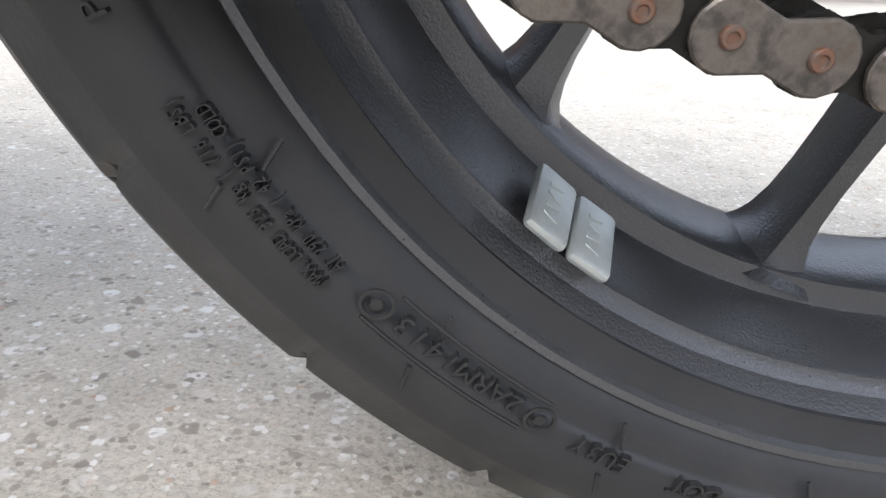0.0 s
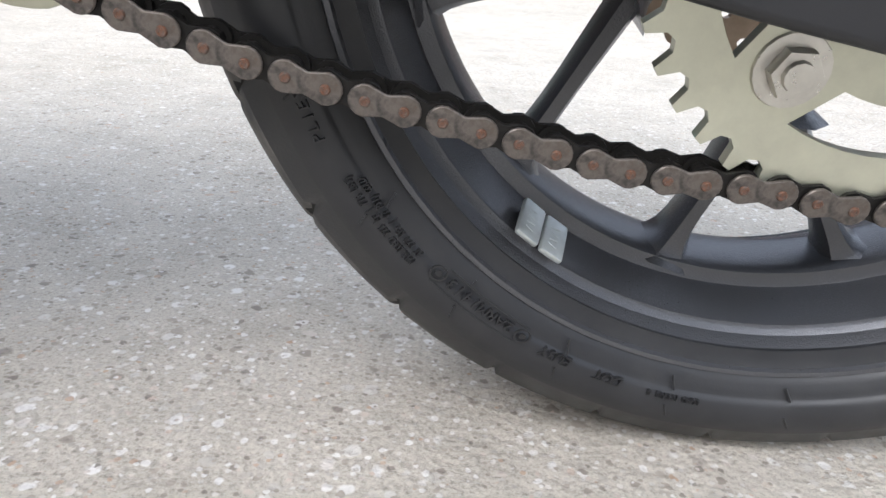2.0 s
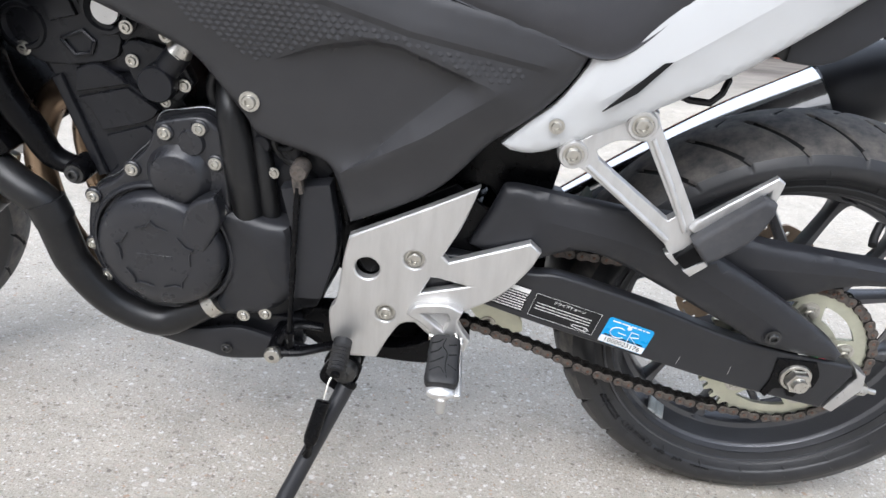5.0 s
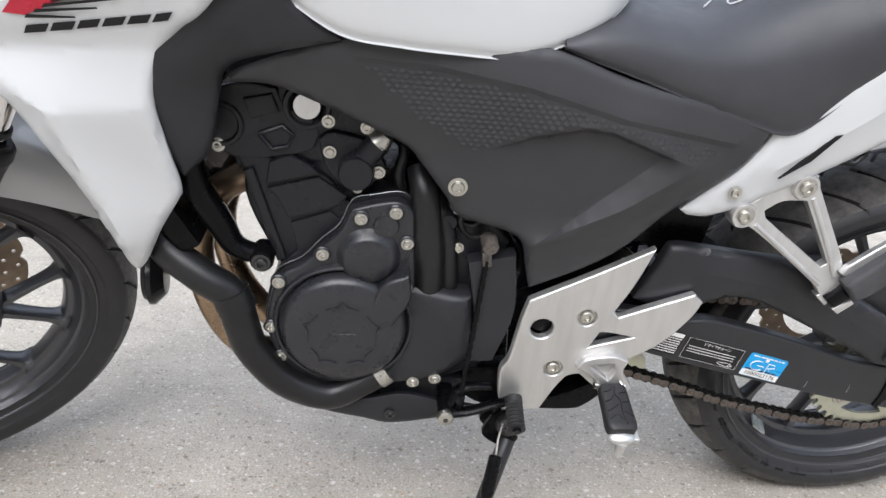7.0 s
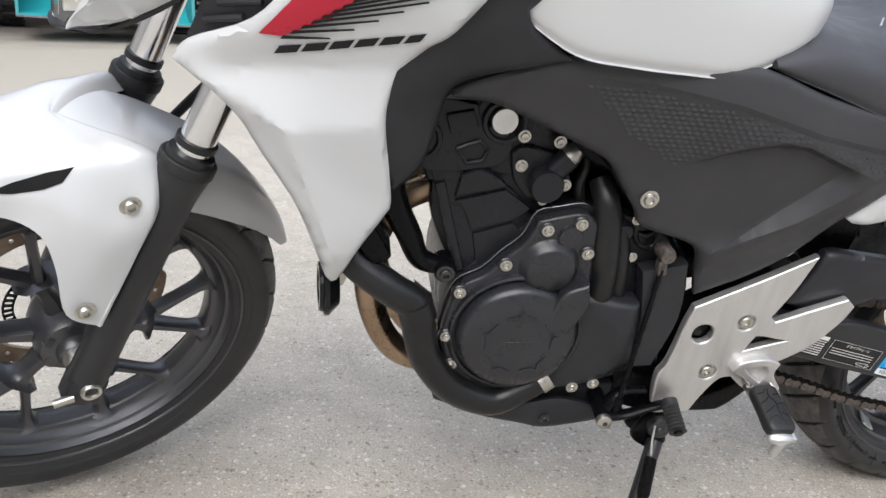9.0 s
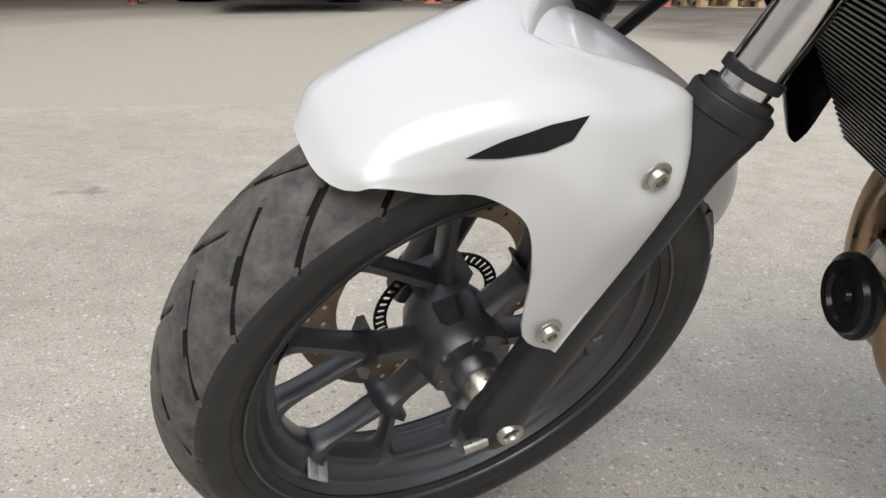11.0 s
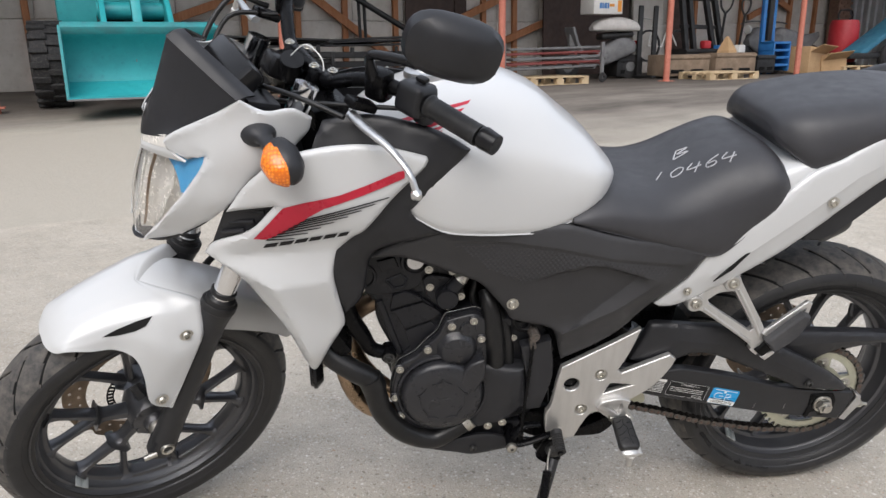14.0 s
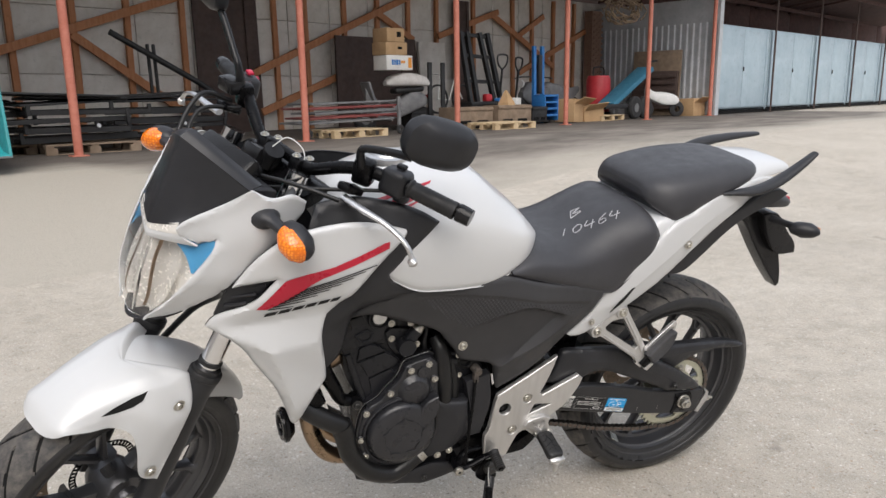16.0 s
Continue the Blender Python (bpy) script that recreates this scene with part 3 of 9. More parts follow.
def bars(x0, x1, z0, z1, lines, y, seed=1, gap=0.45, word=0.006):
    """Rows of plain bars in the x-z plane, for print too small to read."""
    rnd = random.Random(seed)
    bm = bmesh.new()
    h = (z1 - z0) / lines
    for i in range(lines):
        x = x0
        za = z0 + i * h + h * gap / 2
        zb = za + h * (1 - gap)
        while x < x1 - 0.001:
            w = min(x1 - x, word * rnd.uniform(0.5, 2.2))
            q = [bm.verts.new((a, y, c)) for a, c in ((x, za), (x + w, za), (x + w, zb), (x, zb))]
            bm.faces.new(q)
            x += w + word * 0.25
    return bm


SIDE = pose(0, 0, 0, 90, 0, 0)  # x-y plane to the x-z plane, face to -y


def bolt_mesh(r=0.006, h=0.004, hole=True):
    prof = [(0, -h * 0.35 if hole else -h), (r * 0.5, -h * 0.35), (r * 0.55, -h), (r * 0.86, -h), (r, -h * 0.75), (r, 0.001), (0, 0.001)] if hole else [(0, -h), (r * 0.7, -h), (r, -h * 0.6), (r, 0.001), (0, 0.001)]
    bm = lathe(prof, 18)
    lathe([(r * 1.45, 0.0), (r * 1.45, -0.0012), (r * 0.9, -0.0016)], 18, None, bm)
    return bm


def hex_mesh(r=0.008, h=0.006):
    bm = lathe([(0, -h), (r * 0.55, -h), (r * 0.62, -h * 0.6)], 12)
    lathe([(r * 0.6, -h * 0.75), (r * 0.95, -h * 0.75), (r, -h * 0.6), (r, 0)], 6, None, bm)
    lathe([(r * 0.9, -0.0015), (r * 1.4, -0.0015), (r * 1.45, 0)], 20, None, bm)
    return bm

# ---- the motorcycle ----
# Its own axes: x to the rear, y to its right, z up, the rear axle over the origin; it leans on its side stand.
LEAN = pose(0, 0.017, -0.005, 12, 0, 0)
bike = empty("motorcycle", "white naked motorcycle leaning on its side stand", "motorcycle", m=LEAN)
RAKE = Vector((math.sin(radians(25.5)), 0, math.cos(radians(25.5))))
HEAD = Vector((-1.413, 0, 0.307))
STEER = Matrix.Translation(HEAD) @ Matrix.Rotation(radians(31), 4, RAKE) @ Matrix.Translation(-HEAD)


def fpart(name, bm, material, parent=None, label="", **kw):
    """A part of the steered front end, given as it stands with the bars straight."""
    bmesh.ops.transform(bm, matrix=STEER, verts=bm.verts)
    return part(name, bm, material, parent or bike, label, **kw)


BOLTS = {}


def bolt(at, r=0.006, parent=None, kind="bolt", mat="bolt", steered=False, turn=(0, 0, 0)):
    key = (round(r, 4), kind, mat)
    m = pose(*at, *turn)
    if steered:
        m = STEER @ m
    if key not in BOLTS:
        bm = bolt_mesh(r, r * 0.75) if kind == "bolt" else hex_mesh(r, r * 0.9)
        o = part(kind, bm, M[mat], parent or bike)
        BOLTS[key] = o
        o.matrix_basis = m
        return o
    return share(kind, BOLTS[key], m, parent or bike)


# wheels
def tyre_bm(R, W, bead, count, groove):
    """A tyre whose curved tread grooves are cut into the crown. groove: (angle, share of half width) at both ends, and half its width."""
    hw = W / 2
    wall = [(bead - 0.006, -hw * 0.74), (bead + 0.002, -hw * 0.795), (bead + 0.0045, -hw * 0.825), (bead + 0.0075, -hw * 0.84), (bead + 0.0082, -hw * 0.865), (bead + 0.0105, -hw * 0.872), (bead + 0.0112, -hw * 0.888), (bead + 0.0135, -hw * 0.895), (bead + 0.0143, -hw * 0.91), (bead + 0.0168, -hw * 0.915), (bead + 0.0176, -hw * 0.934), (bead + 0.02, -hw * 0.965),
            (0.2615, -hw), (0.2705, -hw * 0.995), (0.272, -hw * 0.98)]
    half = [(R - 0.0255, -hw * 0.93), (R - 0.017, -hw * 0.79), (R - 0.0085, -hw * 0.57), (R - 0.0025, -hw * 0.3), (R, 0)]
    crown = [tuple(q) for q in catmull(half + [(r, -y) for r, y in half[-2::-1]], 14)]
    inner = [(bead - 0.004, hw * 0.6), (R - 0.04, hw * 0.7), (R - 0.03, 0), (R - 0.04, -hw * 0.7), (bead - 0.004, -hw * 0.6)]
    prof = wall + crown + [(r, -y) for r, y in wall[::-1]] + inner
    c0, c1 = len(wall), len(wall) + len(crown)
    seg = count * 38
    ang = np.linspace(0, 2 * math.pi, seg, endpoint=False)
    rad = np.array([q[0] for q in prof])[:, None] + 0 * ang[None, :]
    ys = np.array([q[1] for q in prof])
    cut = np.zeros_like(rad)
    pitch = 2 * math.pi / count
    a0, y0, a1, y1, w = groove
    slope = abs((a1 - a0) / (y1 - y0)) * R / hw
    # the mesh's columns run along the grooves, so that their edges stay straight
    lead = np.array([a0 + (a1 - a0) * min(1, max(0, (abs(y) / hw - y0) / (y1 - y0))) for y in ys])
    lead[len(prof) - len(inner):] = a1
    lead[:c0] = a1
    lead[c1:len(prof) - len(inner)] = a1
    for j in range(c0, c1):
        t = (abs(ys[j]) / hw - y0) / (y1 - y0)
        if -0.02 <= t <= 1.02:
            t = min(1, max(0, t))
            off = (ang - (0.5 if ys[j] > 0 else 0.0) * pitch + pitch / 2) % pitch - pitch / 2
            wide = w * math.sin(math.pi * (0.1 + 0.86 * t)) ** 0.5
            edge = np.clip(1.45 - np.abs(off) * R / math.sqrt(1 + slope * slope) / wide, 0, 1)
            cut[j] = edge * edge * (3 - 2 * edge)
    rad = rad - 0.004 * cut
    bm = bmesh.new()
    ca, sa = np.cos(ang[None, :] + lead[:, None]), np.sin(ang[None, :] + lead[:, None])
    rings = [[bm.verts.new((rad[j, k] * ca[j, k], ys[j], rad[j, k] * sa[j, k])) for k in range(seg)] for j in range(len(prof))]
    for j in range(len(prof)):
        q, n = rings[j], rings[(j + 1) % len(prof)]
        on = c0 <= j < c1 - 1
        for k in range(seg):
            m = (k + 1) % seg
            f = bm.faces.new((q[k], q[m], n[m], n[k]))
            if on:
                # faces deep in a groove take the darker rubber that paints shade
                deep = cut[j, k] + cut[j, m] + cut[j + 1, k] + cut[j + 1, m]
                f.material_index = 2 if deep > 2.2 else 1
    return bm


def rim_bm(hw, lip=0.2265, seg=120):
    """Barrel of a cast wheel: lips, stepped outer bands, and the inner band that carries the spokes."""
    left = [(lip - 0.012, -hw + 0.008), (lip - 0.0015, -hw + 0.0025), (lip, -hw), (lip - 0.0012, -hw - 0.0018), (lip - 0.0035, -hw - 0.001), (lip - 0.0048, -hw + 0.0025), (lip - 0.006, -hw + 0.003), (lip - 0.0075, -hw + 0.0055), (lip - 0.0092, -hw + 0.0068), (lip - 0.0135, -hw + 0.0125), (lip - 0.018, -hw + 0.019), (lip - 0.0205, -hw + 0.0202),
            (lip - 0.0212, -hw + 0.0215), (lip - 0.0216, -hw + 0.0235), (lip - 0.0285, -hw * 0.37), (lip - 0.0298, -hw * 0.335), (lip - 0.0315, -hw * 0.32), (lip - 0.0375, -hw * 0.295), (lip - 0.039, -hw * 0.26), (lip - 0.0402, -hw * 0.18), (lip - 0.041, 0)]
    right = [(r, -y) for r, y in left[-2::-1]]
    outer = [(lip - 0.016, hw - 0.016), (lip - 0.0245, hw * 0.4), (lip - 0.0345, 0), (lip - 0.0245, -hw * 0.4), (lip - 0.016, -hw + 0.016)]
    return lathe(left + right + outer, seg, None, None, True)


def spoke(bm, a, r0, b, r1, w0, w1, t0, t1, yoff=0.0):
    """A tapered limb between polar points (degrees, radius) with a ridge along its face."""
    p = Vector((math.cos(radians(a)) * r0, 0, math.sin(radians(a)) * r0))
    q = Vector((math.cos(radians(b)) * r1, 0, math.sin(radians(b)) * r1))
    d = (q - p).normalized()
    s = Vector((-d.z, 0, d.x))
    rings = []
    for k, (t, flare) in enumerate(((0, 1.0), (0.25, 0.94), (0.55, 0.9), (0.7, 0.96), (0.8, 1.12), (0.87, 1.4), (0.92, 1.8), (0.96, 2.4), (1.0, 3.4))):
        c = p.lerp(q, t)
        w, h = w0 + (w1 - w0) * t, t0 + (t1 - t0) * t
        w *= flare
        h *= 1 + (flare - 1) * 0.35
        y = yoff
        rings.append([c + s * (-w) + Vector((0, y - h * 0.55, 0)), c + s * (-w * 0.55) + Vector((0, y - h, 0)), c + s * (w * 0.55) + Vector((0, y - h, 0)), c + s * w + Vector((0, y - h * 0.55, 0)),
                      c + s * w + Vector((0, y + h * 0.6, 0)), c + s * (w * 0.5) + Vector((0, y + h, 0)), c + s * (-w * 0.5) + Vector((0, y + h, 0)), c + s * (-w) + Vector((0, y + h * 0.6, 0))])
    return loft(rings, bm=bm)


def disc_bm(r0, r1, th, waves=9, holes=36, seg=144):
    """A wavy brake disc with drilled holes."""
    out = []
    for k in range(seg):
        a = 2 * math.pi * k / seg
        w = 1 - 0.06 * max(0, math.cos(a * waves)) ** 6
        out.append((r1 * w * math.cos(a), r1 * w * math.sin(a)))
    hs = [[(r0 * math.cos(-2 * math.pi * k / 40), r0 * math.sin(-2 * math.pi * k / 40)) for k in range(40)]]
    for i in range(holes):
        a = 2 * math.pi * i / holes
        r = r0 + (r1 - r0) * (0.3 + 0.4 * (i % 2))
        hs.append([(r * math.cos(a) + 0.0035 * math.cos(2 * math.pi * k / 8), r * math.sin(a) + 0.0035 * math.sin(2 * math.pi * k / 8)) for k in range(8)])
    return prism(out, -th / 2, th / 2, 0.0, hs, n=1)


def weights(parent, r, ang, hw, y, steer, c, count=2):
    first = None
    for i in range(count):
        a = radians(ang + i * 4.5)
        bm = box(0.0155, 0.026, 0.0045, bevel=0.002)
        for k in range(4):
            box(0.0055, 0.0014, 0.0005, (0.001, -0.006 + 0.0042 * k, 0.0024), (0, 0, 12 * (-1) ** k), 0.0002, bm, 1)
        m = Matrix.Translation(c) @ Matrix.Rotation(-a + math.pi / 2, 4, "Y") @ Matrix.Translation((0, y, r)) @ pose(0, 0, 0, 180 - hw, 0, 0)
        bmesh.ops.transform(bm, matrix=(STEER @ m) if steer else m, verts=bm.verts)
        part("wheel_weight", bm, M["lead"], parent, "stick-on grey balance weight")


def wheel(name, label, c, hub_prof, hw, lip, first, tip, steer):
    """A cast wheel: hub with its rim and forked spokes as parts."""
    make = fpart if steer else part
    hub = lathe(hub_prof, 40)
    if steer:
        for k in range(6):
            a = radians(203 + 60 * k)
            lathe([(0.0, -0.0435), (0.008, -0.0435), (0.009, -0.039)], 10, Matrix.Translation((0.036 * math.cos(a), 0, 0.036 * math.sin(a))), hub)
    bmesh.ops.translate(hub, verts=hub.verts, vec=c)
    w = make(name, hub, M["wheel"], bike, label)
    r = rim_bm(hw, lip)
    bmesh.ops.translate(r, verts=r.verts, vec=c)
    make("rim", r, M["wheel"], w, "satin black rim with a rolled lip", sharp=30)
    for k in range(6):
        cen = first + 60 * k
        s = spoke(None, cen + 9, 0.03, cen + 8, 0.108, 0.015, 0.0085, 0.019, 0.015)
        spoke(s, cen + 8, 0.094, cen, tip, 0.0088, 0.0062, 0.0155, 0.0125)
        spoke(s, cen + 8, 0.094, cen + 30, tip, 0.0082, 0.0058, 0.013, 0.0115, 0.002)
        bmesh.ops.translate(s, verts=s.verts, vec=c)
        make("spoke", s, M["wheel"], w)
    return w


CR = Vector((0, 0.025, 0.309))
rear_wheel = wheel("rear_wheel", "black cast wheel with forked spokes and a dusty tyre", CR, [(0.0, -0.075), (0.03, -0.075), (0.034, -0.07), (0.036, -0.03), (0.05, -0.02), (0.055, 0), (0.05, 0.02), (0.036, 0.03), (0.034, 0.07), (0, 0.07)], 0.0665, 0.2405, 196.8, 0.2075, False)
b = tyre_bm(0.309, 0.162, 0.2335, 26, (0.0, 0.06, -0.19, 0.96, 0.0036))
bmesh.ops.translate(b, verts=b.verts, vec=CR)
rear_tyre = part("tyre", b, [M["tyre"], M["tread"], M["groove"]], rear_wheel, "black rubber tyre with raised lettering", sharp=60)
weights(rear_wheel, 0.2122, 231.6, 20, -0.0405, False, CR)
b = disc_bm(0.07, 0.112, 0.005)
bmesh.ops.translate(b, verts=b.verts, vec=(0, 0.11, 0.309))
part("brake_disc", b, M["disc"], rear_wheel, "rust-tinted wavy brake disc with drilled holes", smooth=False)
b = tube([(0.09, -0.01, 0.49), (0.083, -0.02, 0.476), (0.078, -0.032, 0.468)], 0.0055, 10, 3)
part("valve_stem", b, M["peg"], rear_wheel)
# rear calliper behind the disc
b = box(0.07, 0.05, 0.055, (-0.085, 0.105, 0.475), (0, 30, 0), 0.008)
box(0.03, 0.06, 0.03, (-0.05, 0.1, 0.5), (0, 30, 0), 0.005, b)
part("rear_brake_calliper", b, M["frame"], bike)

CF = Vector((-1.449, 0, 0.324))
front_wheel = wheel("front_wheel", "black cast front wheel with forked spokes, turned to the left", CF, [(0.0, -0.062), (0.02, -0.062), (0.024, -0.058), (0.026, -0.045), (0.043, -0.04), (0.048, -0.03), (0.05, 0.0), (0.048, 0.03), (0.04, 0.05), (0, 0.055)], 0.05, 0.235, 155.0, 0.202, True)
b = tyre_bm(0.302, 0.122, 0.2285, 23, (0.0, 0.02, 0.32, 0.96, 0.0031))
bmesh.ops.translate(b, verts=b.verts, vec=CF)
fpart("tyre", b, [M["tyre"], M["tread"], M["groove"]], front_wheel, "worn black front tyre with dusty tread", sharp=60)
weights(front_wheel, 0.2075, 214.0, 18, -0.025, True, CF)
b = disc_bm(0.11, 0.155, 0.005, 10, 60)
bmesh.ops.translate(b, verts=b.verts, vec=CF + Vector((0, 0.068, 0)))
fpart("brake_disc", b, M["disc"], front_wheel, "wavy drilled front brake disc", smooth=False)
# slotted sensor ring
b = bmesh.new()
for k in range(44):
    a = 2 * math.pi * k / 44
    box(0.0045, 0.002, 0.012, (0.066 * math.cos(a), 0.05, 0.066 * math.sin(a)), (0, 90 - math.degrees(a), 0), 0, b)
lathe([(0.059, 0.049), (0.062, 0.049), (0.062, 0.051), (0.059, 0.051)], 60, None, b, True)
lathe([(0.071, 0.049), (0.074, 0.049), (0.074, 0.051), (0.071, 0.051)], 60, None, b, True)
bmesh.ops.translate(b, verts=b.verts, vec=CF)
fpart("sensor_ring", b, M["gloss"], front_wheel, smooth=False)

# lettering on the rear tyre, moulded in the rubber
def ring_text(txt, r, a0, a1, size):
    """Letters along a circle on the left side wall, tops away from the hub; they run from angle a0 to a1 (degrees)."""
    bm = bmesh.new()
    step = (a1 - a0) / len(txt)
    wide = abs(radians(step)) * r / (size * 0.62)
    for i, ch in enumerate(txt):
        if ch == " ":
            continue
        a = radians(a0 + (i + 0.5) * step)
        yy = -0.0812 + 0.3 * max(0, 0.2615 - r) - 0.0003
        m = Matrix.Translation(CR) @ Matrix.Rotation(-a + math.pi / 2, 4, "Y") @ Matrix.Translation((0, yy, r)) @ SIDE @ Matrix.Diagonal((wide, 1, 1, 1))
        join(bm, text_mesh(ch, size, m, 0.0011))
    return bm


for txt, r, a0, a1, size in (("MAX.LOAD 325 kg ( 716 LBS)", 0.2565, 221.6, 209.2, 0.0058), ("AT 290 kPa ( 42 PSI) COLD", 0.2512, 221.6, 210.2, 0.0058), ("PLIES", 0.2585, 205, 199, 0.0075),
                             ("2ARM1413", 0.2508, 236.6, 226.2, 0.009), ("DOT", 0.2525, 252.6, 248.8, 0.009), ("EU3Y", 0.2525, 245.6, 241.0, 0.009), ("LOAD RANGE B", 0.2535, 263.2, 256.2, 0.0050)):
    part("lettering", ring_text(txt, r, a0, a1, size), M["tyre"], rear_wheel, "moulded letters on the side wall", smooth=False)
b = bmesh.new()
loop = []
for k in range(40):
    t = k / 40
    if t < 0.5:
        loop.append((0.2568, 224.6 + 13.4 * t * 2))
    else:
        loop.append((0.2445, 238.0 - 13.4 * (t - 0.5) * 2))
pts = []
for r, a in loop:
    pts.append((CR.x + r * math.cos(radians(a)), CR.y - 0.0797, CR.z + r * math.sin(radians(a))))
for c0 in (224.6, 238.0):
    lathe([(0.0046, 0), (0.0048, -0.0009), (0.0038, -0.0009), (0.0035, 0.0)], 20, Matrix.Translation((CR.x + 0.2508 * math.cos(radians(c0)), CR.y - 0.0795, CR.z + 0.2508 * math.sin(radians(c0)))), b)
    lathe([(0, -0.0009), (0.0018, -0.0009), (0.002, 0)], 8, Matrix.Translation((CR.x + 0.2508 * math.cos(radians(c0)), CR.y - 0.0795, CR.z + 0.2508 * math.sin(radians(c0)))), b)
tube(pts[:20], 0.0006, 6, 1, b)
tube(pts[20:], 0.0006, 6, 1, b)
for k in range(24):
    a = radians(15 * k + 4)
    for r, ln in ((0.2465, 0.0035), (0.262, 0.0035)):
        tube([(CR.x + (r - ln) * math.cos(a), CR.y - (0.0735 if r < 0.25 else 0.0808), CR.z + (r - ln) * math.sin(a)), (CR.x + (r + ln) * math.cos(a + 0.012), CR.y - (0.0768 if r < 0.25 else 0.081), CR.z + (r + ln) * math.sin(a + 0.012))], 0.0007, 6, 1, b)
tagged(part("moulding_line", b, M["tyre"], rear_wheel, "raised frame, ribs and stubs on the side wall"), kind="stuff")

# sprocket
teeth = 41
out = []
for k in range(teeth):
    a = 2 * math.pi * k / teeth
    for da, r in ((-0.055, 0.1065), (-0.028, 0.1085), (-0.012, 0.1165), (0.012, 0.1165), (0.028, 0.1085), (0.055, 0.1065)):
        out.append((r * math.cos(a + da * 1.38), r * math.sin(a + da * 1.38)))
hs = [[(0.03 * math.cos(-2 * math.pi * k / 24), 0.03 * math.sin(-2 * math.pi * k / 24)) for k in range(24)]]
for i in range(5):
    a0 = 2 * math.pi * i / 5 + radians(84 + 36)
    hole = []
    for t in np.linspace(-0.42, 0.42, 9):
        hole.append((0.089 * math.cos(a0 + t), 0.089 * math.sin(a0 + t)))
    for t in np.linspace(0.3, -0.3, 7):
        hole.append((0.068 * math.cos(a0 + t), 0.068 * math.sin(a0 + t)))
    hs.append(hole)
b = prism(out, -0.077, -0.071, 0.0, hs, n=1)
bmesh.ops.translate(b, verts=b.verts, vec=(0, 0, 0.309))
sprocket = part("sprocket", b, M["zinc"], rear_wheel, "yellow-plated steel sprocket with greasy teeth", smooth=False)
for i in range(5):
    a = 2 * math.pi * i / 5 + radians(84)
    bolt((CR.x + 0.0745 * math.cos(a), -0.077, CR.z + 0.0745 * math.sin(a)), 0.0105, rear_wheel, "nut", "bolt")
b = lathe([(0, -0.072), (0.06, -0.072), (0.064, -0.06), (0.06, -0.03), (0.0, -0.03)], 36, Matrix.Translation((0, 0, 0.309)))
part("sprocket_carrier", b, M["frame"], rear_wheel)

# drive chain
CH_Y = -0.0735
line = [(-0.54, 0.348), (-0.47, 0.313), (-0.40, 0.290), (-0.327, 0.268), (-0.25, 0.2415), (-0.17, 0.2225), (-0.10, 0.2075), (-0.045, 0.2035)]
arc = [(0.1115 * math.cos(radians(a)), 0.309 + 0.1115 * math.sin(radians(a))) for a in range(258, 455, 6)]
fronts = [(-0.40, 0.432)] + [(-0.555 + 0.036 * math.cos(radians(a)), 0.392 + 0.036 * math.sin(radians(a))) for a in range(95, 260, 15)]
dense = catmull(line + arc + fronts, 10, True)
seglen = np.cumsum([0] + [float(np.linalg.norm(dense[(i + 1) % len(dense)] - dense[i])) for i in range(len(dense))])
count = int(round(seglen[-1] / 0.01575 / 2)) * 2
pins = []
for k in range(count):
    s = seglen[-1] * k / count
    i = min(int(np.searchsorted(seglen, s, "right")) - 1, len(dense) - 1)
    f = (s - seglen[i]) / max(1e-9, seglen[i + 1] - seglen[i])
    pins.append(dense[i] + (dense[(i + 1) % len(dense)] - dense[i]) * f)


def link_outline(p, r=0.0072, waist=0.0048, n=9):
    o = []
    for k in range(n):
        a = math.pi / 2 + math.pi * k / (n - 1)
        o.append((-p / 2 + r * math.cos(a), r * math.sin(a)))
    o.append((0, -waist))
    for k in range(n):
        a = -math.pi / 2 + math.pi * k / (n - 1)
        o.append((p / 2 + r * math.cos(a), r * math.sin(a)))
    o.append((0, waist))
    return o


P = seglen[-1] / count
core = bmesh.new()
for k in range(count):
    a, c = pins[k], pins[(k + 1) % count]
    mid, ang = (a + c) / 2, math.atan2(c[1] - a[1], c[0] - a[0])
    lathe([(0.005, -0.0085), (0.005, 0.0085)], 10, Matrix.Translation((a[0], CH_Y, a[1])), core)
    if k % 2:
        for y0, y1 in ((-0.0062, -0.0042), (0.0042, 0.0062)):
            q = prism(link_outline(P, 0.0074, 0.005, 7), y0, y1, 0, n=1)
            bmesh.ops.transform(q, matrix=Matrix.Translation((mid[0], CH_Y, mid[1])) @ Matrix.Rotation(-ang, 4, "Y"), verts=q.verts)
            join(core, q)
    else:
        q = prism(link_outline(P, 0.0068, 0.0046, 7), 0.0068, 0.0086, 0, n=1)
        bmesh.ops.transform(q, matrix=Matrix.Translation((mid[0], CH_Y, mid[1])) @ Matrix.Rotation(-ang, 4, "Y"), verts=q.verts)
        join(core, q)
chain = part("drive_chain", core, M["grease"], bike, "greasy drive chain with rusty outer plates", smooth=False)
plate = pin = None
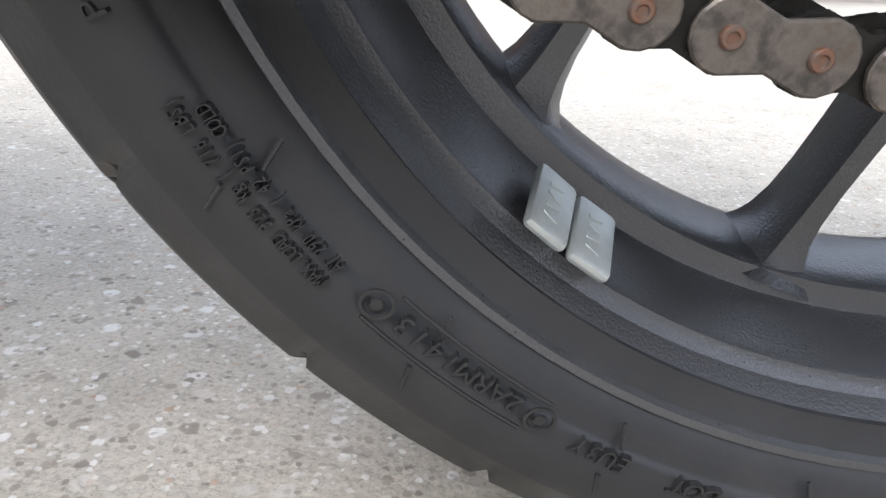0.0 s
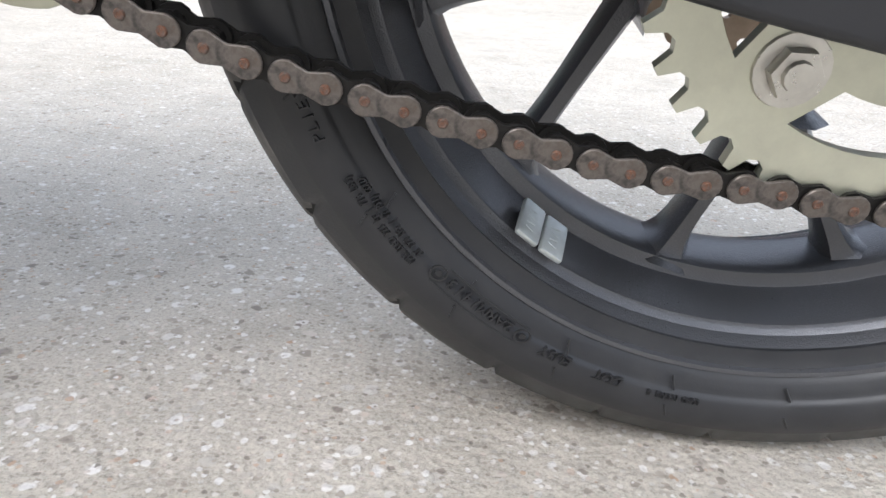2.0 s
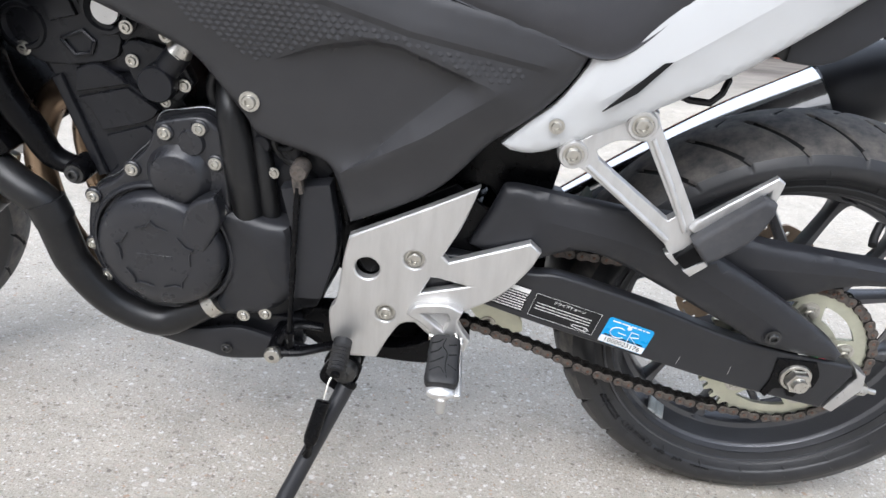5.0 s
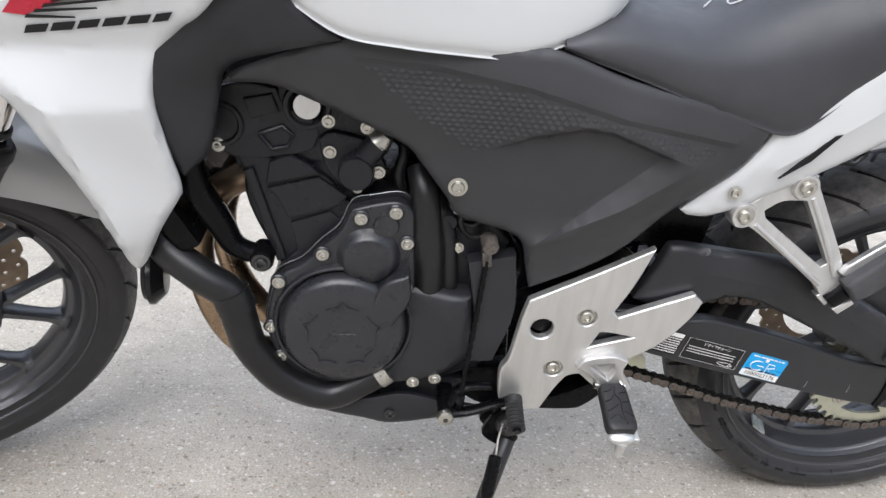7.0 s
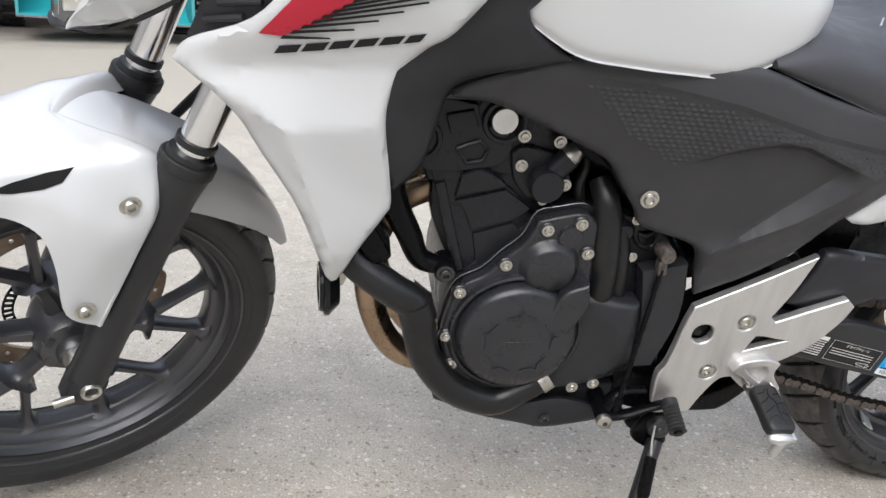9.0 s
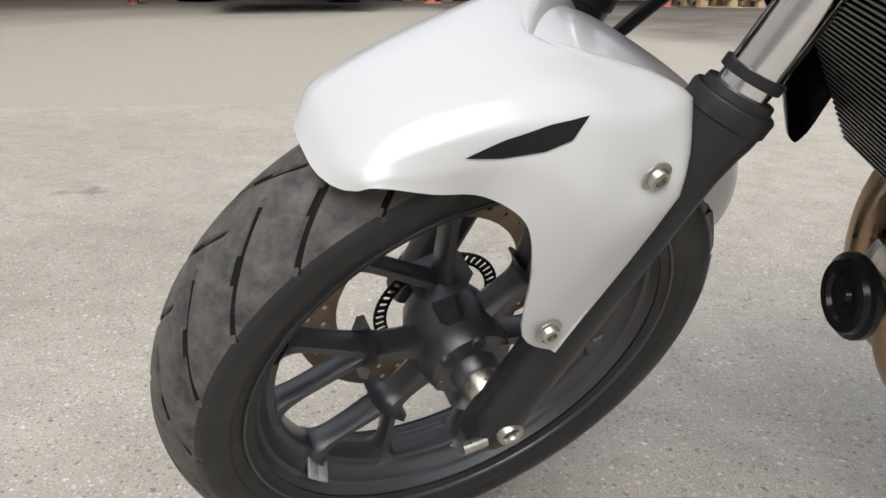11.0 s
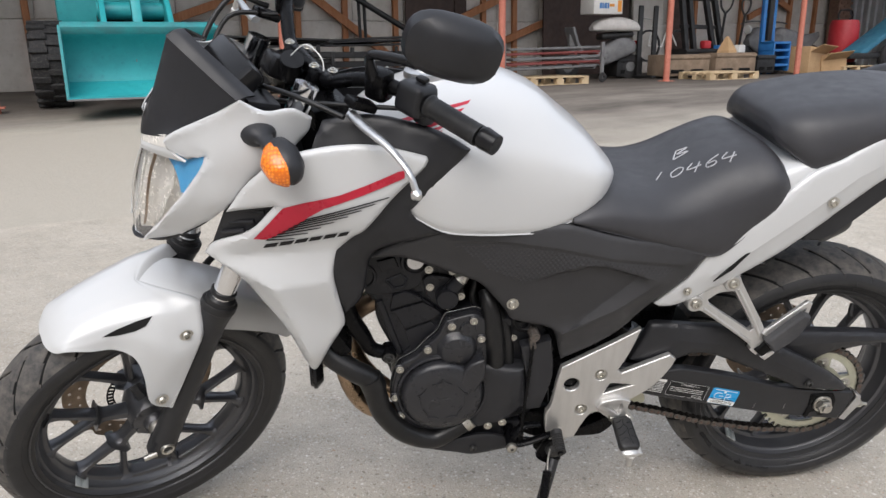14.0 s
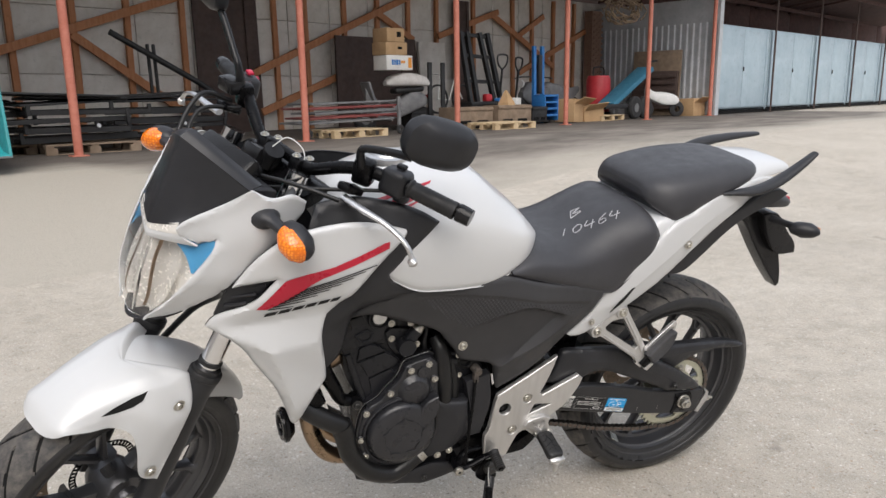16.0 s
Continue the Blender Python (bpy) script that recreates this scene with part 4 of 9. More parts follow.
for k in range(0, count, 2):
    a, c = pins[k], pins[(k + 1) % count]
    mid, ang = (a + c) / 2, math.atan2(c[1] - a[1], c[0] - a[0])
    m = Matrix.Translation((mid[0], CH_Y, mid[1])) @ Matrix.Rotation(-ang, 4, "Y")
    if plate is None:
        plate = part("link_plate", prism(link_outline(P, 0.0069, 0.0047), -0.0088, -0.0068, 0.0005, n=1, segs=1), M["chain"], chain)
        plate.matrix_basis = m
        pb = bmesh.new()
        for sx in (-1, 1):
            lathe([(0, -0.0094), (0.001, -0.0094), (0.0012, -0.0098), (0.0018, -0.0098), (0.0022, -0.0094), (0.0023, -0.0085)], 12, Matrix.Translation((sx * P / 2, 0, 0)), pb)
        pin = part("pin", pb, M["rust"], chain)
        pin.matrix_basis = m
    else:
        share("link_plate", plate, m, chain)
        share("pin", pin, m, chain)

# swing arm and what sits on it
sw = [(-0.56, 0.43), (-0.46, 0.432), (-0.367, 0.418), (-0.321, 0.418), (-0.201, 0.389), (-0.084, 0.354), (0.067, 0.333), (0.074, 0.319), (0.05, 0.259), (-0.03, 0.271), (-0.11, 0.286), (-0.205, 0.308), (-0.338, 0.340), (-0.46, 0.372), (-0.56, 0.38)]
arm = part("swing_arm", prism(sw, -0.120, -0.098, 0.005, corner=40, segs=3), M["arm"], bike, "matt black box-section swing arm with stickers")
b = mirror_y(prism(sw, -0.120, -0.098, 0.005, corner=40))
part("swing_arm_far", b, M["arm"], bike).name = "swing_arm_beam"
b = box(0.11, 0.2, 0.06, (-0.43, 0, 0.40), (0, 4, 0), 0.012)
part("swing_arm_bridge", b, M["arm"], bike)
# axle end plate, nut, adjuster
b = prism([(0.052, 0.262), (0.078, 0.318), (0.068, 0.335), (0.088, 0.322), (0.092, 0.3), (0.066, 0.256)], -0.121, -0.099, 0.002, corner=20)
part("axle_end_plate", b, M["alu2"], bike, "bright chain adjuster end plate")
b = tube([(0.08, -0.11, 0.296), (0.115, -0.11, 0.29)], 0.004, 10, 1)
lathe([(0.009, -0.005), (0.009, 0.005)], 6, pose(0.096, -0.11, 0.293, 0, 0, 90), b)
part("chain_adjuster_bolt", b, M["bolt"], bike)
b = lathe([(0.0, -0.145), (0.009, -0.145), (0.01, -0.138), (0.0105, -0.137)], 20, Matrix.Translation((0.0, 0, 0.309)))
lathe([(0.0105, -0.138), (0.0155, -0.138), (0.0165, -0.136), (0.0165, -0.127)], 6, Matrix.Translation((0, 0, 0.309)), b)
lathe([(0.016, -0.127), (0.0195, -0.1265), (0.0205, -0.1245), (0.0205, -0.119)], 32, Matrix.Translation((0, 0, 0.309)), b)
part("axle_nut", b, M["bolt"], bike, "zinc axle nut on a round washer")
b = prism([(-0.03, 0.335), (0.02, 0.335), (0.03, 0.315), (0.028, 0.295), (0.015, 0.288), (0.008, 0.275), (-0.002, 0.277), (-0.008, 0.288), (-0.02, 0.286), (-0.028, 0.27), (-0.036, 0.276), (-0.03, 0.30)], -0.1225, -0.119, 0.0008)
part("axle_slot_plate", b, M["frame"], bike)
b = bmesh.new()
b = bars(-0.008, 0.03, 0.3445, 0.350, 1, -0.1212, 3, 0.1, 0.02)
part("index_mark", b, M["white_ink"], arm, smooth=False)
b = bmesh.new()
box(0.008, 0.0006, 0.0055, (0.024, -0.1213, 0.3455), (0, 7, 0), 0, b)
part("red_index_mark", b, M["red"], arm)
b = bmesh.new()
box(0.008, 0.0006, 0.0055, (0.0155, -0.1213, 0.3465), (0, 7, 0), 0, b)
part("green_index_mark", b, M["green"], arm)


def sticker(name, x, z, w, h, tilt, mat, y=-0.1204, r=0.004, label=""):
    o = []
    for cx, cz, a0 in ((w / 2 - r, h / 2 - r, 0), (-w / 2 + r, h / 2 - r, 90), (-w / 2 + r, -h / 2 + r, 180), (w / 2 - r, -h / 2 + r, 270)):
        o += [(cx + r * math.cos(radians(a0 + k * 30)), cz + r * math.sin(radians(a0 + k * 30))) for k in range(4)]
    bm = prism(o, -0.0003, 0.0003, 0, n=1)
    bmesh.ops.transform(bm, matrix=pose(x, y, z, 0, tilt, 0), verts=bm.verts)
    return part(name, bm, mat, arm, label, smooth=False)


def on_sticker(name, bm, x, z, tilt, mat, y=-0.1209, label=""):
    bmesh.ops.transform(bm, matrix=pose(x, y, z, 0, tilt, 0), verts=bm.verts)
    return part(name, bm, mat, arm, label, smooth=False)


TL = 14.5
sx, sz = -0.228, 0.341
sticker("blue_sticker", sx, sz, 0.063, 0.040, TL, M["blue"], label="blue safety sticker with a white emblem")
on_sticker("sticker_strip", box(0.062, 0.0003, 0.0105, (0, 0, -0.0143), bevel=0), sx, sz, TL, M["white_ink"], -0.1206)
on_sticker("serial_number", text_mesh("1000023176", 0.0098, pose(0, 0, -0.0143) @ SIDE, 0.0001, 1.05), sx, sz, TL, M["decal"], -0.1211, "black serial digits")
em = bmesh.new()
arcp = [(0.011 * math.cos(radians(a)) - 0.012, 0, 0.008 * math.sin(radians(a)) + 0.001) for a in range(60, 330, 20)]
tube(arcp, 0.0016, 6, 1, em, flat=0.2)
tube([(-0.001, 0, 0.001), (-0.012, 0, 0.001)], 0.0015, 6, 1, em, flat=0.2)
tube([(0.004, 0, -0.008), (0.004, 0, 0.008), (0.014, 0, 0.008), (0.016, 0, 0.003), (0.006, 0, 0.0), (0.018, 0, -0.008)], 0.0016, 6, 1, em, flat=0.2)
lathe([(0, -0.0004), (0.003, -0.0004), (0.003, 0)], 14, Matrix.Translation((-0.001, 0, 0.0125)), em)
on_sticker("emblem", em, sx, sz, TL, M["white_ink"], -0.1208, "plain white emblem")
on_sticker("fine_print", bars(-0.028, 0.026, -0.0085, -0.0055, 1, 0, 5, 0.2, 0.003), sx, sz, TL, M["decal"], -0.1209)
on_sticker("fine_print", bars(-0.026, 0.026, 0.0145, 0.0175, 1, 0, 6, 0.3, 0.006), sx, sz, TL, M["white_ink"], -0.1209)
# instruction label with a thin frame
lx, lz = -0.312, 0.3635
sticker("instruction_label", lx, lz, 0.092, 0.036, 14.0, M["decal"], r=0.002, label="black instruction label with fine white print")
fr = bmesh.new()
for a, c, e, g in ((0, 0.0172, 0.09, 0.0003), (0, -0.0172, 0.09, 0.0003), (-0.0448, 0, 0.0003, 0.034), (0.0448, 0, 0.0003, 0.034)):
    box(e, 0.0003, g, (a, 0, c), bevel=0, bm=fr)
on_sticker("label_frame", fr, lx, lz, 14, M["white_ink"], -0.1208)
on_sticker("label_title", text_mesh("ドライブチェーン", 0.0055, pose(0.002, 0, 0.0115) @ SIDE, 0.0001), lx, lz, 14, M["white_ink"], -0.1209)
on_sticker("fine_print", bars(-0.04, 0.036, -0.007, 0.006, 3, 0, 7, 0.72, 0.0035), lx, lz, 14, M["white_ink"], -0.1209)
cb = bmesh.new()
tube([(0.016, 0, -0.0105), (0.034, 0, -0.0095), (0.0385, 0, -0.0125), (0.034, 0, -0.0155), (0.016, 0, -0.0135), (0.014, 0, -0.012), (0.016, 0, -0.0105)], 0.0004, 4, 1, cb)
lathe([(0.0018, -0.0003), (0.0026, -0.0003)], 12, Matrix.Translation((0.034, 0, -0.0125)), cb)
on_sticker("chain_pictogram", cb, lx, lz, 14, M["white_ink"], -0.1209)
lx, lz = -0.395, 0.385
sticker("tyre_label", lx, lz, 0.066, 0.038, 14.0, M["decal"], r=0.002, label="black and white tyre pressure label")
on_sticker("label_head", box(0.064, 0.0003, 0.0065, (0, 0, 0.0145), bevel=0), lx, lz, 14, M["white_ink"], -0.1207)
on_sticker("fine_print", bars(-0.031, 0.031, -0.017, 0.0105, 7, 0, 9, 0.55, 0.003), lx, lz, 14, M["white_ink"], -0.1209)
b = tube([(-0.155, -0.1203, 0.306), (-0.152, -0.1203, 0.318)], 0.0003, 4, 1)
part("scratch", b, M["alu"], arm)
part("scratch", tube([(-0.085, -0.1203, 0.298), (-0.084, -0.1203, 0.312)], 0.0003, 4, 1), M["alu"], arm)

# chain guard with its long rear blade
cg = [(-0.445, 0.447, -0.118), (-0.425, 0.493, -0.118), (-0.412, 0.526, -0.112), (-0.396, 0.531, -0.112), (-0.31, 0.524, -0.118), (-0.231, 0.514, -0.12), (-0.178, 0.49, -0.125), (-0.11, 0.455, -0.128), (-0.042, 0.417, -0.13), (0.02, 0.375, -0.128), (0.045, 0.352, -0.126), (0.04, 0.341, -0.126), (-0.049, 0.353, -0.128), (-0.075, 0.36, -0.128),
      (-0.10, 0.375, -0.127), (-0.218, 0.43, -0.124), (-0.271, 0.452, -0.122), (-0.314, 0.457, -0.12), (-0.366, 0.434, -0.118), (-0.40, 0.432, -0.118)]
guard = part("chain_guard", panel(cg, [(-0.36, 0.497, -0.126), (-0.26, 0.482, -0.13), (-0.19, 0.462, -0.133), (-0.1, 0.415, -0.134), (-0.03, 0.375, -0.133)], [(0, 1), (1, 2), (2, 3), (3, 4)], thick=0.012, edge=0.006), M["black"], bike, "matt black plastic chain guard")
b = panel([(-0.23, 0.508, -0.104), (-0.16, 0.502, -0.1), (-0.095, 0.486, -0.098), (0.0, 0.478, -0.097), (0.069, 0.472, -0.096), (0.15, 0.458, -0.094), (0.212, 0.437, -0.092), (0.195, 0.431, -0.092), (0.12, 0.44, -0.094), (0.079, 0.443, -0.095), (0.03, 0.436, -0.096), (0.0, 0.424, -0.097), (-0.047, 0.40, -0.098), (-0.09, 0.40, -0.1), (-0.16, 0.43, -0.102)],
          [(-0.1, 0.455, -0.108), (0.03, 0.457, -0.106), (0.12, 0.452, -0.1)], [(0, 1), (1, 2)], thick=0.02, edge=0.006)
part("chain_guard_blade", b, M["black"], bike)
bolt((-0.053, -0.1345, 0.375), 0.007, kind="bolt", mat="dark_bolt")
b = lathe([(0.0, -0.131), (0.012, -0.131), (0.014, -0.128)], 20, Matrix.Translation((-0.053, 0, 0.375)))
part("guard_boss", b, M["black"], guard)
# rear mudguard over the tyre's front, and cavity behind
b = bmesh.new()
rings = []
for a in range(150, 182, 4):
    r = 0.328
    rings.append([(r * math.cos(radians(a)), y, 0.309 + r * math.sin(radians(a)) - 0.012 * (abs(y) / 0.07) ** 2) for y in (-0.075, -0.05, -0.02, 0.02, 0.05, 0.075)])
b = loft(rings, closed_ring=False, cap=False)
bmesh.ops.solidify(b, geom=b.faces[:], thickness=0.004)
part("rear_hugger", b, M["black"], bike)
# shock absorber
sp = bmesh.new()
coil = [(-0.475 + 0.03 * math.cos(a) + 0.004 * a / 6.28, -0.02 + 0.03 * math.sin(a), 0.44 + 0.014 * a / 6.28) for a in np.linspace(0, 6.28 * 7, 84)]
tube(coil, 0.006, 8, 1, sp)
lathe([(0.018, -0.12), (0.018, 0.12)], 16, pose(-0.465, -0.02, 0.5, 90, 0, 0), sp)
part("shock_absorber", sp, M["gloss"], bike)
b = prism([(-0.44, 0.285), (-0.52, 0.33), (-0.50, 0.35), (-0.42, 0.31), (-0.36, 0.275), (-0.35, 0.25), (-0.37, 0.238), (-0.405, 0.245)], -0.012, -0.006, 0.001)
part("shock_linkage", b, M["zinc"], bike)
bolt((-0.404, -0.012, 0.256), 0.009, kind="nut")

# silver heel plate
heel = [(-0.439, 0.536, -0.128), (-0.51, 0.496, -0.128), (-0.592, 0.452, -0.126), (-0.599, 0.42, -0.127), (-0.607, 0.359, -0.126), (-0.617, 0.335, -0.123), (-0.614, 0.293, -0.12), (-0.605, 0.264, -0.12), (-0.552, 0.268, -0.12), (-0.536, 0.305, -0.122), (-0.521, 0.329, -0.124), (-0.504, 0.333, -0.126),
        (-0.487, 0.318, -0.13), (-0.47, 0.308, -0.134), (-0.448, 0.312, -0.134), (-0.446, 0.33, -0.132), (-0.458, 0.349, -0.128), (-0.402, 0.387, -0.125), (-0.369, 0.43, -0.123), (-0.357, 0.458, -0.122), (-0.371, 0.47, -0.122), (-0.42, 0.450, -0.124), (-0.467, 0.430, -0.128), (-0.475, 0.438, -0.128), (-0.455, 0.483, -0.128)]
hole1 = [(-0.5685 + 0.0155 * math.cos(-2 * math.pi * k / 24), 0.408 + 0.0155 * math.sin(-2 * math.pi * k / 24)) for k in range(24)]
hole2 = smooth_outline([(-0.499, 0.380), (-0.488, 0.405), (-0.478, 0.405), (-0.441, 0.398), (-0.47, 0.389)], 4, 60)
hole2 = [(q[0], q[1]) for q in hole2]
seats = [[(x + 0.0125 * math.cos(-2 * math.pi * k / 20), z + 0.0125 * math.sin(-2 * math.pi * k / 20)) for k in range(20)] for x, z in ((-0.51, 0.428), (-0.543, 0.342))]
b = prism([q[:2] for q in heel], -0.137, -0.122, 0.0035, [hole1, hole2, *seats], 6, segs=3)
heel_plate = part("heel_plate", b, M["alu"], bike, "brushed silver cast heel plate with worn face")
for x, z in ((-0.51, 0.428), (-0.543, 0.342)):
    b = lathe([(0.0, -0.1295), (0.0135, -0.1295), (0.0135, -0.123)], 20, Matrix.Translation((x, 0, z)))
    part("bolt_seat", b, M["alu"], heel_plate)
    bolt((x, -0.1305, z), 0.0095, heel_plate)
b = prism([(-0.61, 0.44), (-0.47, 0.52), (-0.40, 0.47), (-0.36, 0.43), (-0.47, 0.33), (-0.60, 0.30)], -0.10, -0.092, 0.002)
part("frame_plate", b, M["frame"], bike)
b = lathe([(0.0, -0.121), (0.016, -0.121), (0.018, -0.118), (0.018, -0.1)], 24, Matrix.Translation((-0.565, 0, 0.41)))
part("pivot_nut", b, M["frame"], bike)

# rider's foot peg
axis = Vector((0.001, -0.065, -0.019)).normalized()
root = Vector((-0.461, -0.142, 0.320))
at_peg = Matrix.Translation(root) @ axis.to_track_quat("-Y", "Z").to_matrix().to_4x4()
rings = []
for d, f in ((0.006, 0.55), (0.007, 0.8), (0.011, 0.94), (0.018, 0.98), (0.045, 1.0), (0.068, 1.06), (0.075, 1.0), (0.079, 0.84), (0.080, 0.55)):
    ring = []
    for k in range(24):
        a = 2 * math.pi * k / 24
        u, w = math.cos(a), math.sin(a)
        ring.append((math.copysign(abs(u) ** 0.5, u) * 0.0205 * f, -d, 0.006 + math.copysign(abs(w) ** 0.6, w) * 0.011 * f))
    rings.append(ring)
peg = loft(rings)
bmesh.ops.transform(peg, matrix=at_peg, verts=peg.verts)
foot_peg = part("foot_peg", peg, M["peg"], bike, "foot peg with a grooved black rubber pad")
cuts = [[(0.001, -0.014), (-0.002, -0.026), (0.004, -0.036), (0.003, -0.056), (0.006, -0.073)], [(-0.017, -0.022), (-0.008, -0.020), (-0.003, -0.015)], [(-0.017, -0.037), (-0.009, -0.034), (-0.004, -0.028)], [(-0.017, -0.052), (-0.010, -0.049), (0.0, -0.042)],
        [(0.005, -0.024), (0.015, -0.022)], [(0.006, -0.039), (0.016, -0.037)], [(0.006, -0.053), (0.017, -0.060)], [(-0.016, -0.064), (-0.004, -0.058), (0.003, -0.068)]]
# dark lines laid on the pad paint the shade of its grooves
for line in cuts:
    rb = tube([(x, y, 0.0168 - 2.2 * x * x) for x, y in line], 0.0009, 6, 3)
    bmesh.ops.transform(rb, matrix=at_peg, verts=rb.verts)
    part("pad_groove_shade", rb, M["groove"], foot_peg)
b = box(0.011, 0.082, 0.009, (0.019, -0.045, -0.006), (0, 0, 3), 0.003, None, 3)
box(0.034, 0.082, 0.006, (0.003, -0.042, -0.008), (0, 0, 0), 0.002, b)
rings = []
for d, f in ((0.079, 0.92), (0.083, 0.94), (0.087, 0.84), (0.090, 0.6)):
    rings.append([(math.cos(2 * math.pi * k / 20) * 0.020 * f, -d, -0.002 + math.sin(2 * math.pi * k / 20) * 0.009 * f) for k in range(20)])
loft(rings, bm=b)
tube([(0.002, -0.085, -0.008), (0.002, -0.086, -0.02), (0.002, -0.0875, -0.034), (0.002, -0.0877, -0.039)], [0.0075, 0.0068, 0.0068, 0.003], 14, 2, b)
for x in (-0.012, 0.020):
    box(0.006, 0.026, 0.020, (x, -0.002, -0.001), (0, 0, 0), 0.0025, b, 3)
bmesh.ops.transform(b, matrix=at_peg, verts=b.verts)
part("peg_bar", b, M["alu"], foot_peg, "bright alloy peg bar with a feeler tip")
b = tube([(-0.022, -0.002, 0.002), (0.027, -0.002, 0.002)], 0.005, 12, 1)
tube([(0.008, 0.008, 0.008), (0.012, -0.004, 0.014), (0.016, -0.012, 0.010)], 0.0018, 8, 3, b)
bmesh.ops.transform(b, matrix=at_peg, verts=b.verts)
part("peg_pin", b, M["bolt"], foot_peg, "zinc hinge pin and spring")
pocket = smooth_outline([(-0.496, 0.357), (-0.463, 0.361), (-0.459, 0.352), (-0.466, 0.333)], 3, 60)
b = prism([(-0.514, 0.353), (-0.502, 0.368), (-0.465, 0.374), (-0.443, 0.365), (-0.447, 0.347), (-0.430, 0.322), (-0.436, 0.304), (-0.464, 0.305), (-0.476, 0.322), (-0.490, 0.338)], -0.149, -0.134, 0.003, [[q[:2] for q in pocket]], 3, segs=3)
part("peg_bracket", b, M["alu"], bike, "cast silver bracket that carries the foot peg")
# pillion foot rest bracket with folded peg
gapo = smooth_outline([(-0.317, 0.599), (-0.296, 0.612), (-0.265, 0.614), (-0.216, 0.534), (-0.224, 0.528), (-0.313, 0.589)], 3, 60)
b = prism([(-0.355, 0.592), (-0.350, 0.579), (-0.324, 0.573), (-0.222, 0.500), (-0.219, 0.488), (-0.204, 0.475), (-0.186, 0.496), (-0.191, 0.527), (-0.252, 0.631), (-0.257, 0.646), (-0.275, 0.651), (-0.29, 0.642), (-0.336, 0.608), (-0.350, 0.603)], -0.008, 0.007, 0.003, [[q[:2] for q in gapo]], 4, segs=3)
for q in b.verts:
    q.co.y += -0.130 - 0.15 * (0.61 - q.co.z)
for x, z in ((-0.342, 0.591), (-0.274, 0.633)):
    lathe([(0.0, -0.1395), (0.0105, -0.1395), (0.0125, -0.1425), (0.0155, -0.1425), (0.0172, -0.139), (0.0172, -0.122)], 28, Matrix.Translation((x, 0, z)), b)
bracket = part("pillion_bracket", b, M["alu"], bike, "silver cast pillion foot rest bracket")
for line in ([(-0.325, -0.1425, 0.581), (-0.27, -0.149, 0.541), (-0.221, -0.1555, 0.506)], [(-0.259, -0.1378, 0.618), (-0.228, -0.1455, 0.566), (-0.203, -0.153, 0.518)]):
    part("cast_rib", tube(line, [0.0028, 0.0034, 0.0034], 10, 3), M["alu"], bracket)
# black bar on the face, painting the shade of a slot
part("stop_slot", box(0.012, 0.003, 0.004, (-0.205, -0.1565, 0.491), (0, -35, 0), 0.001), M["shadow_gap"], bracket)
for x, z in ((-0.342, 0.591), (-0.274, 0.633)):
    bolt((x, -0.1400, z), 0.0092, bracket)
b = prism([(-0.196, 0.521), (-0.195, 0.535), (-0.123, 0.598), (-0.114, 0.592), (-0.117, 0.568), (-0.126, 0.572), (-0.126, 0.581), (-0.184, 0.527)], -0.160, -0.150, 0.0025, n=3, segs=3)
part("pillion_peg_bar", b, M["alu"], bracket)
b = prism([(-0.194, 0.510), (-0.192, 0.523), (-0.135, 0.577), (-0.120, 0.572), (-0.120, 0.560), (-0.133, 0.527), (-0.166, 0.496), (-0.179, 0.492)], -0.176, -0.148, 0.006, n=2, segs=3)
part("pillion_peg_rubber", b, M["peg2"], bracket, "folded grey-black rubber pillion peg")
b = prism([(-0.209, 0.487), (-0.191, 0.506), (-0.176, 0.492), (-0.193, 0.473)], -0.164, -0.148, 0.002, n=1)
part("peg_hinge", b, M["frame"], bracket)
b = prism([(-0.197, 0.474), (-0.176, 0.489), (-0.170, 0.484), (-0.187, 0.467)], -0.166, -0.148, 0.0015, n=1)
part("hinge_tip", b, M["alu"], bracket)

# white tail, and black parts under it
tail = [(-0.422, 0.592, -0.138), (-0.395, 0.622, -0.142), (-0.369, 0.648, -0.146), (-0.345, 0.69, -0.15), (-0.336, 0.714, -0.152), (-0.289, 0.754, -0.152), (-0.25, 0.779, -0.151), (-0.205, 0.824, -0.148), (-0.163, 0.858, -0.142), (-0.115, 0.879, -0.14), (-0.054, 0.914, -0.135), (0.0, 0.924, -0.126), (0.055, 0.934, -0.112), (0.12, 0.942, -0.098), (0.172, 0.935, -0.088),
        (0.12, 0.905, -0.1), (0.06, 0.874, -0.112), (-0.017, 0.832, -0.124), (-0.08, 0.785, -0.13), (-0.138, 0.737, -0.134), (-0.198, 0.692, -0.137), (-0.291, 0.635, -0.139), (-0.373, 0.589, -0.137), (-0.412, 0.586, -0.136)]
tail_bm = panel(tail, [(-0.33, 0.655, -0.152), (-0.25, 0.715, -0.154), (-0.17, 0.775, -0.15), (-0.08, 0.845, -0.142), (0.03, 0.897, -0.125)], [(0, 1), (1, 2), (2, 3), (3, 4)], thick=0.01, edge=0.005)
tail_r = mirror_y(tail_bm)
tail_cowl = part("tail_cowl", tail_bm, M["white"], bike, "glossy white tail cowl")
part("tail_cowl", tail_r, M["white"], bike)
# the tail's slot is a black sliver that paints its shade
b = prism([(-0.322, 0.648), (-0.27, 0.705), (-0.262, 0.707), (-0.29, 0.672)], -0.1545, -0.151, 0, n=1)
part("tail_slot", b, M["shadow_gap"], tail_cowl)
bolt((-0.366, -0.1465, 0.624), 0.006, tail_cowl)
bolt((-0.12, -0.1465, 0.80), 0.0075, tail_cowl)
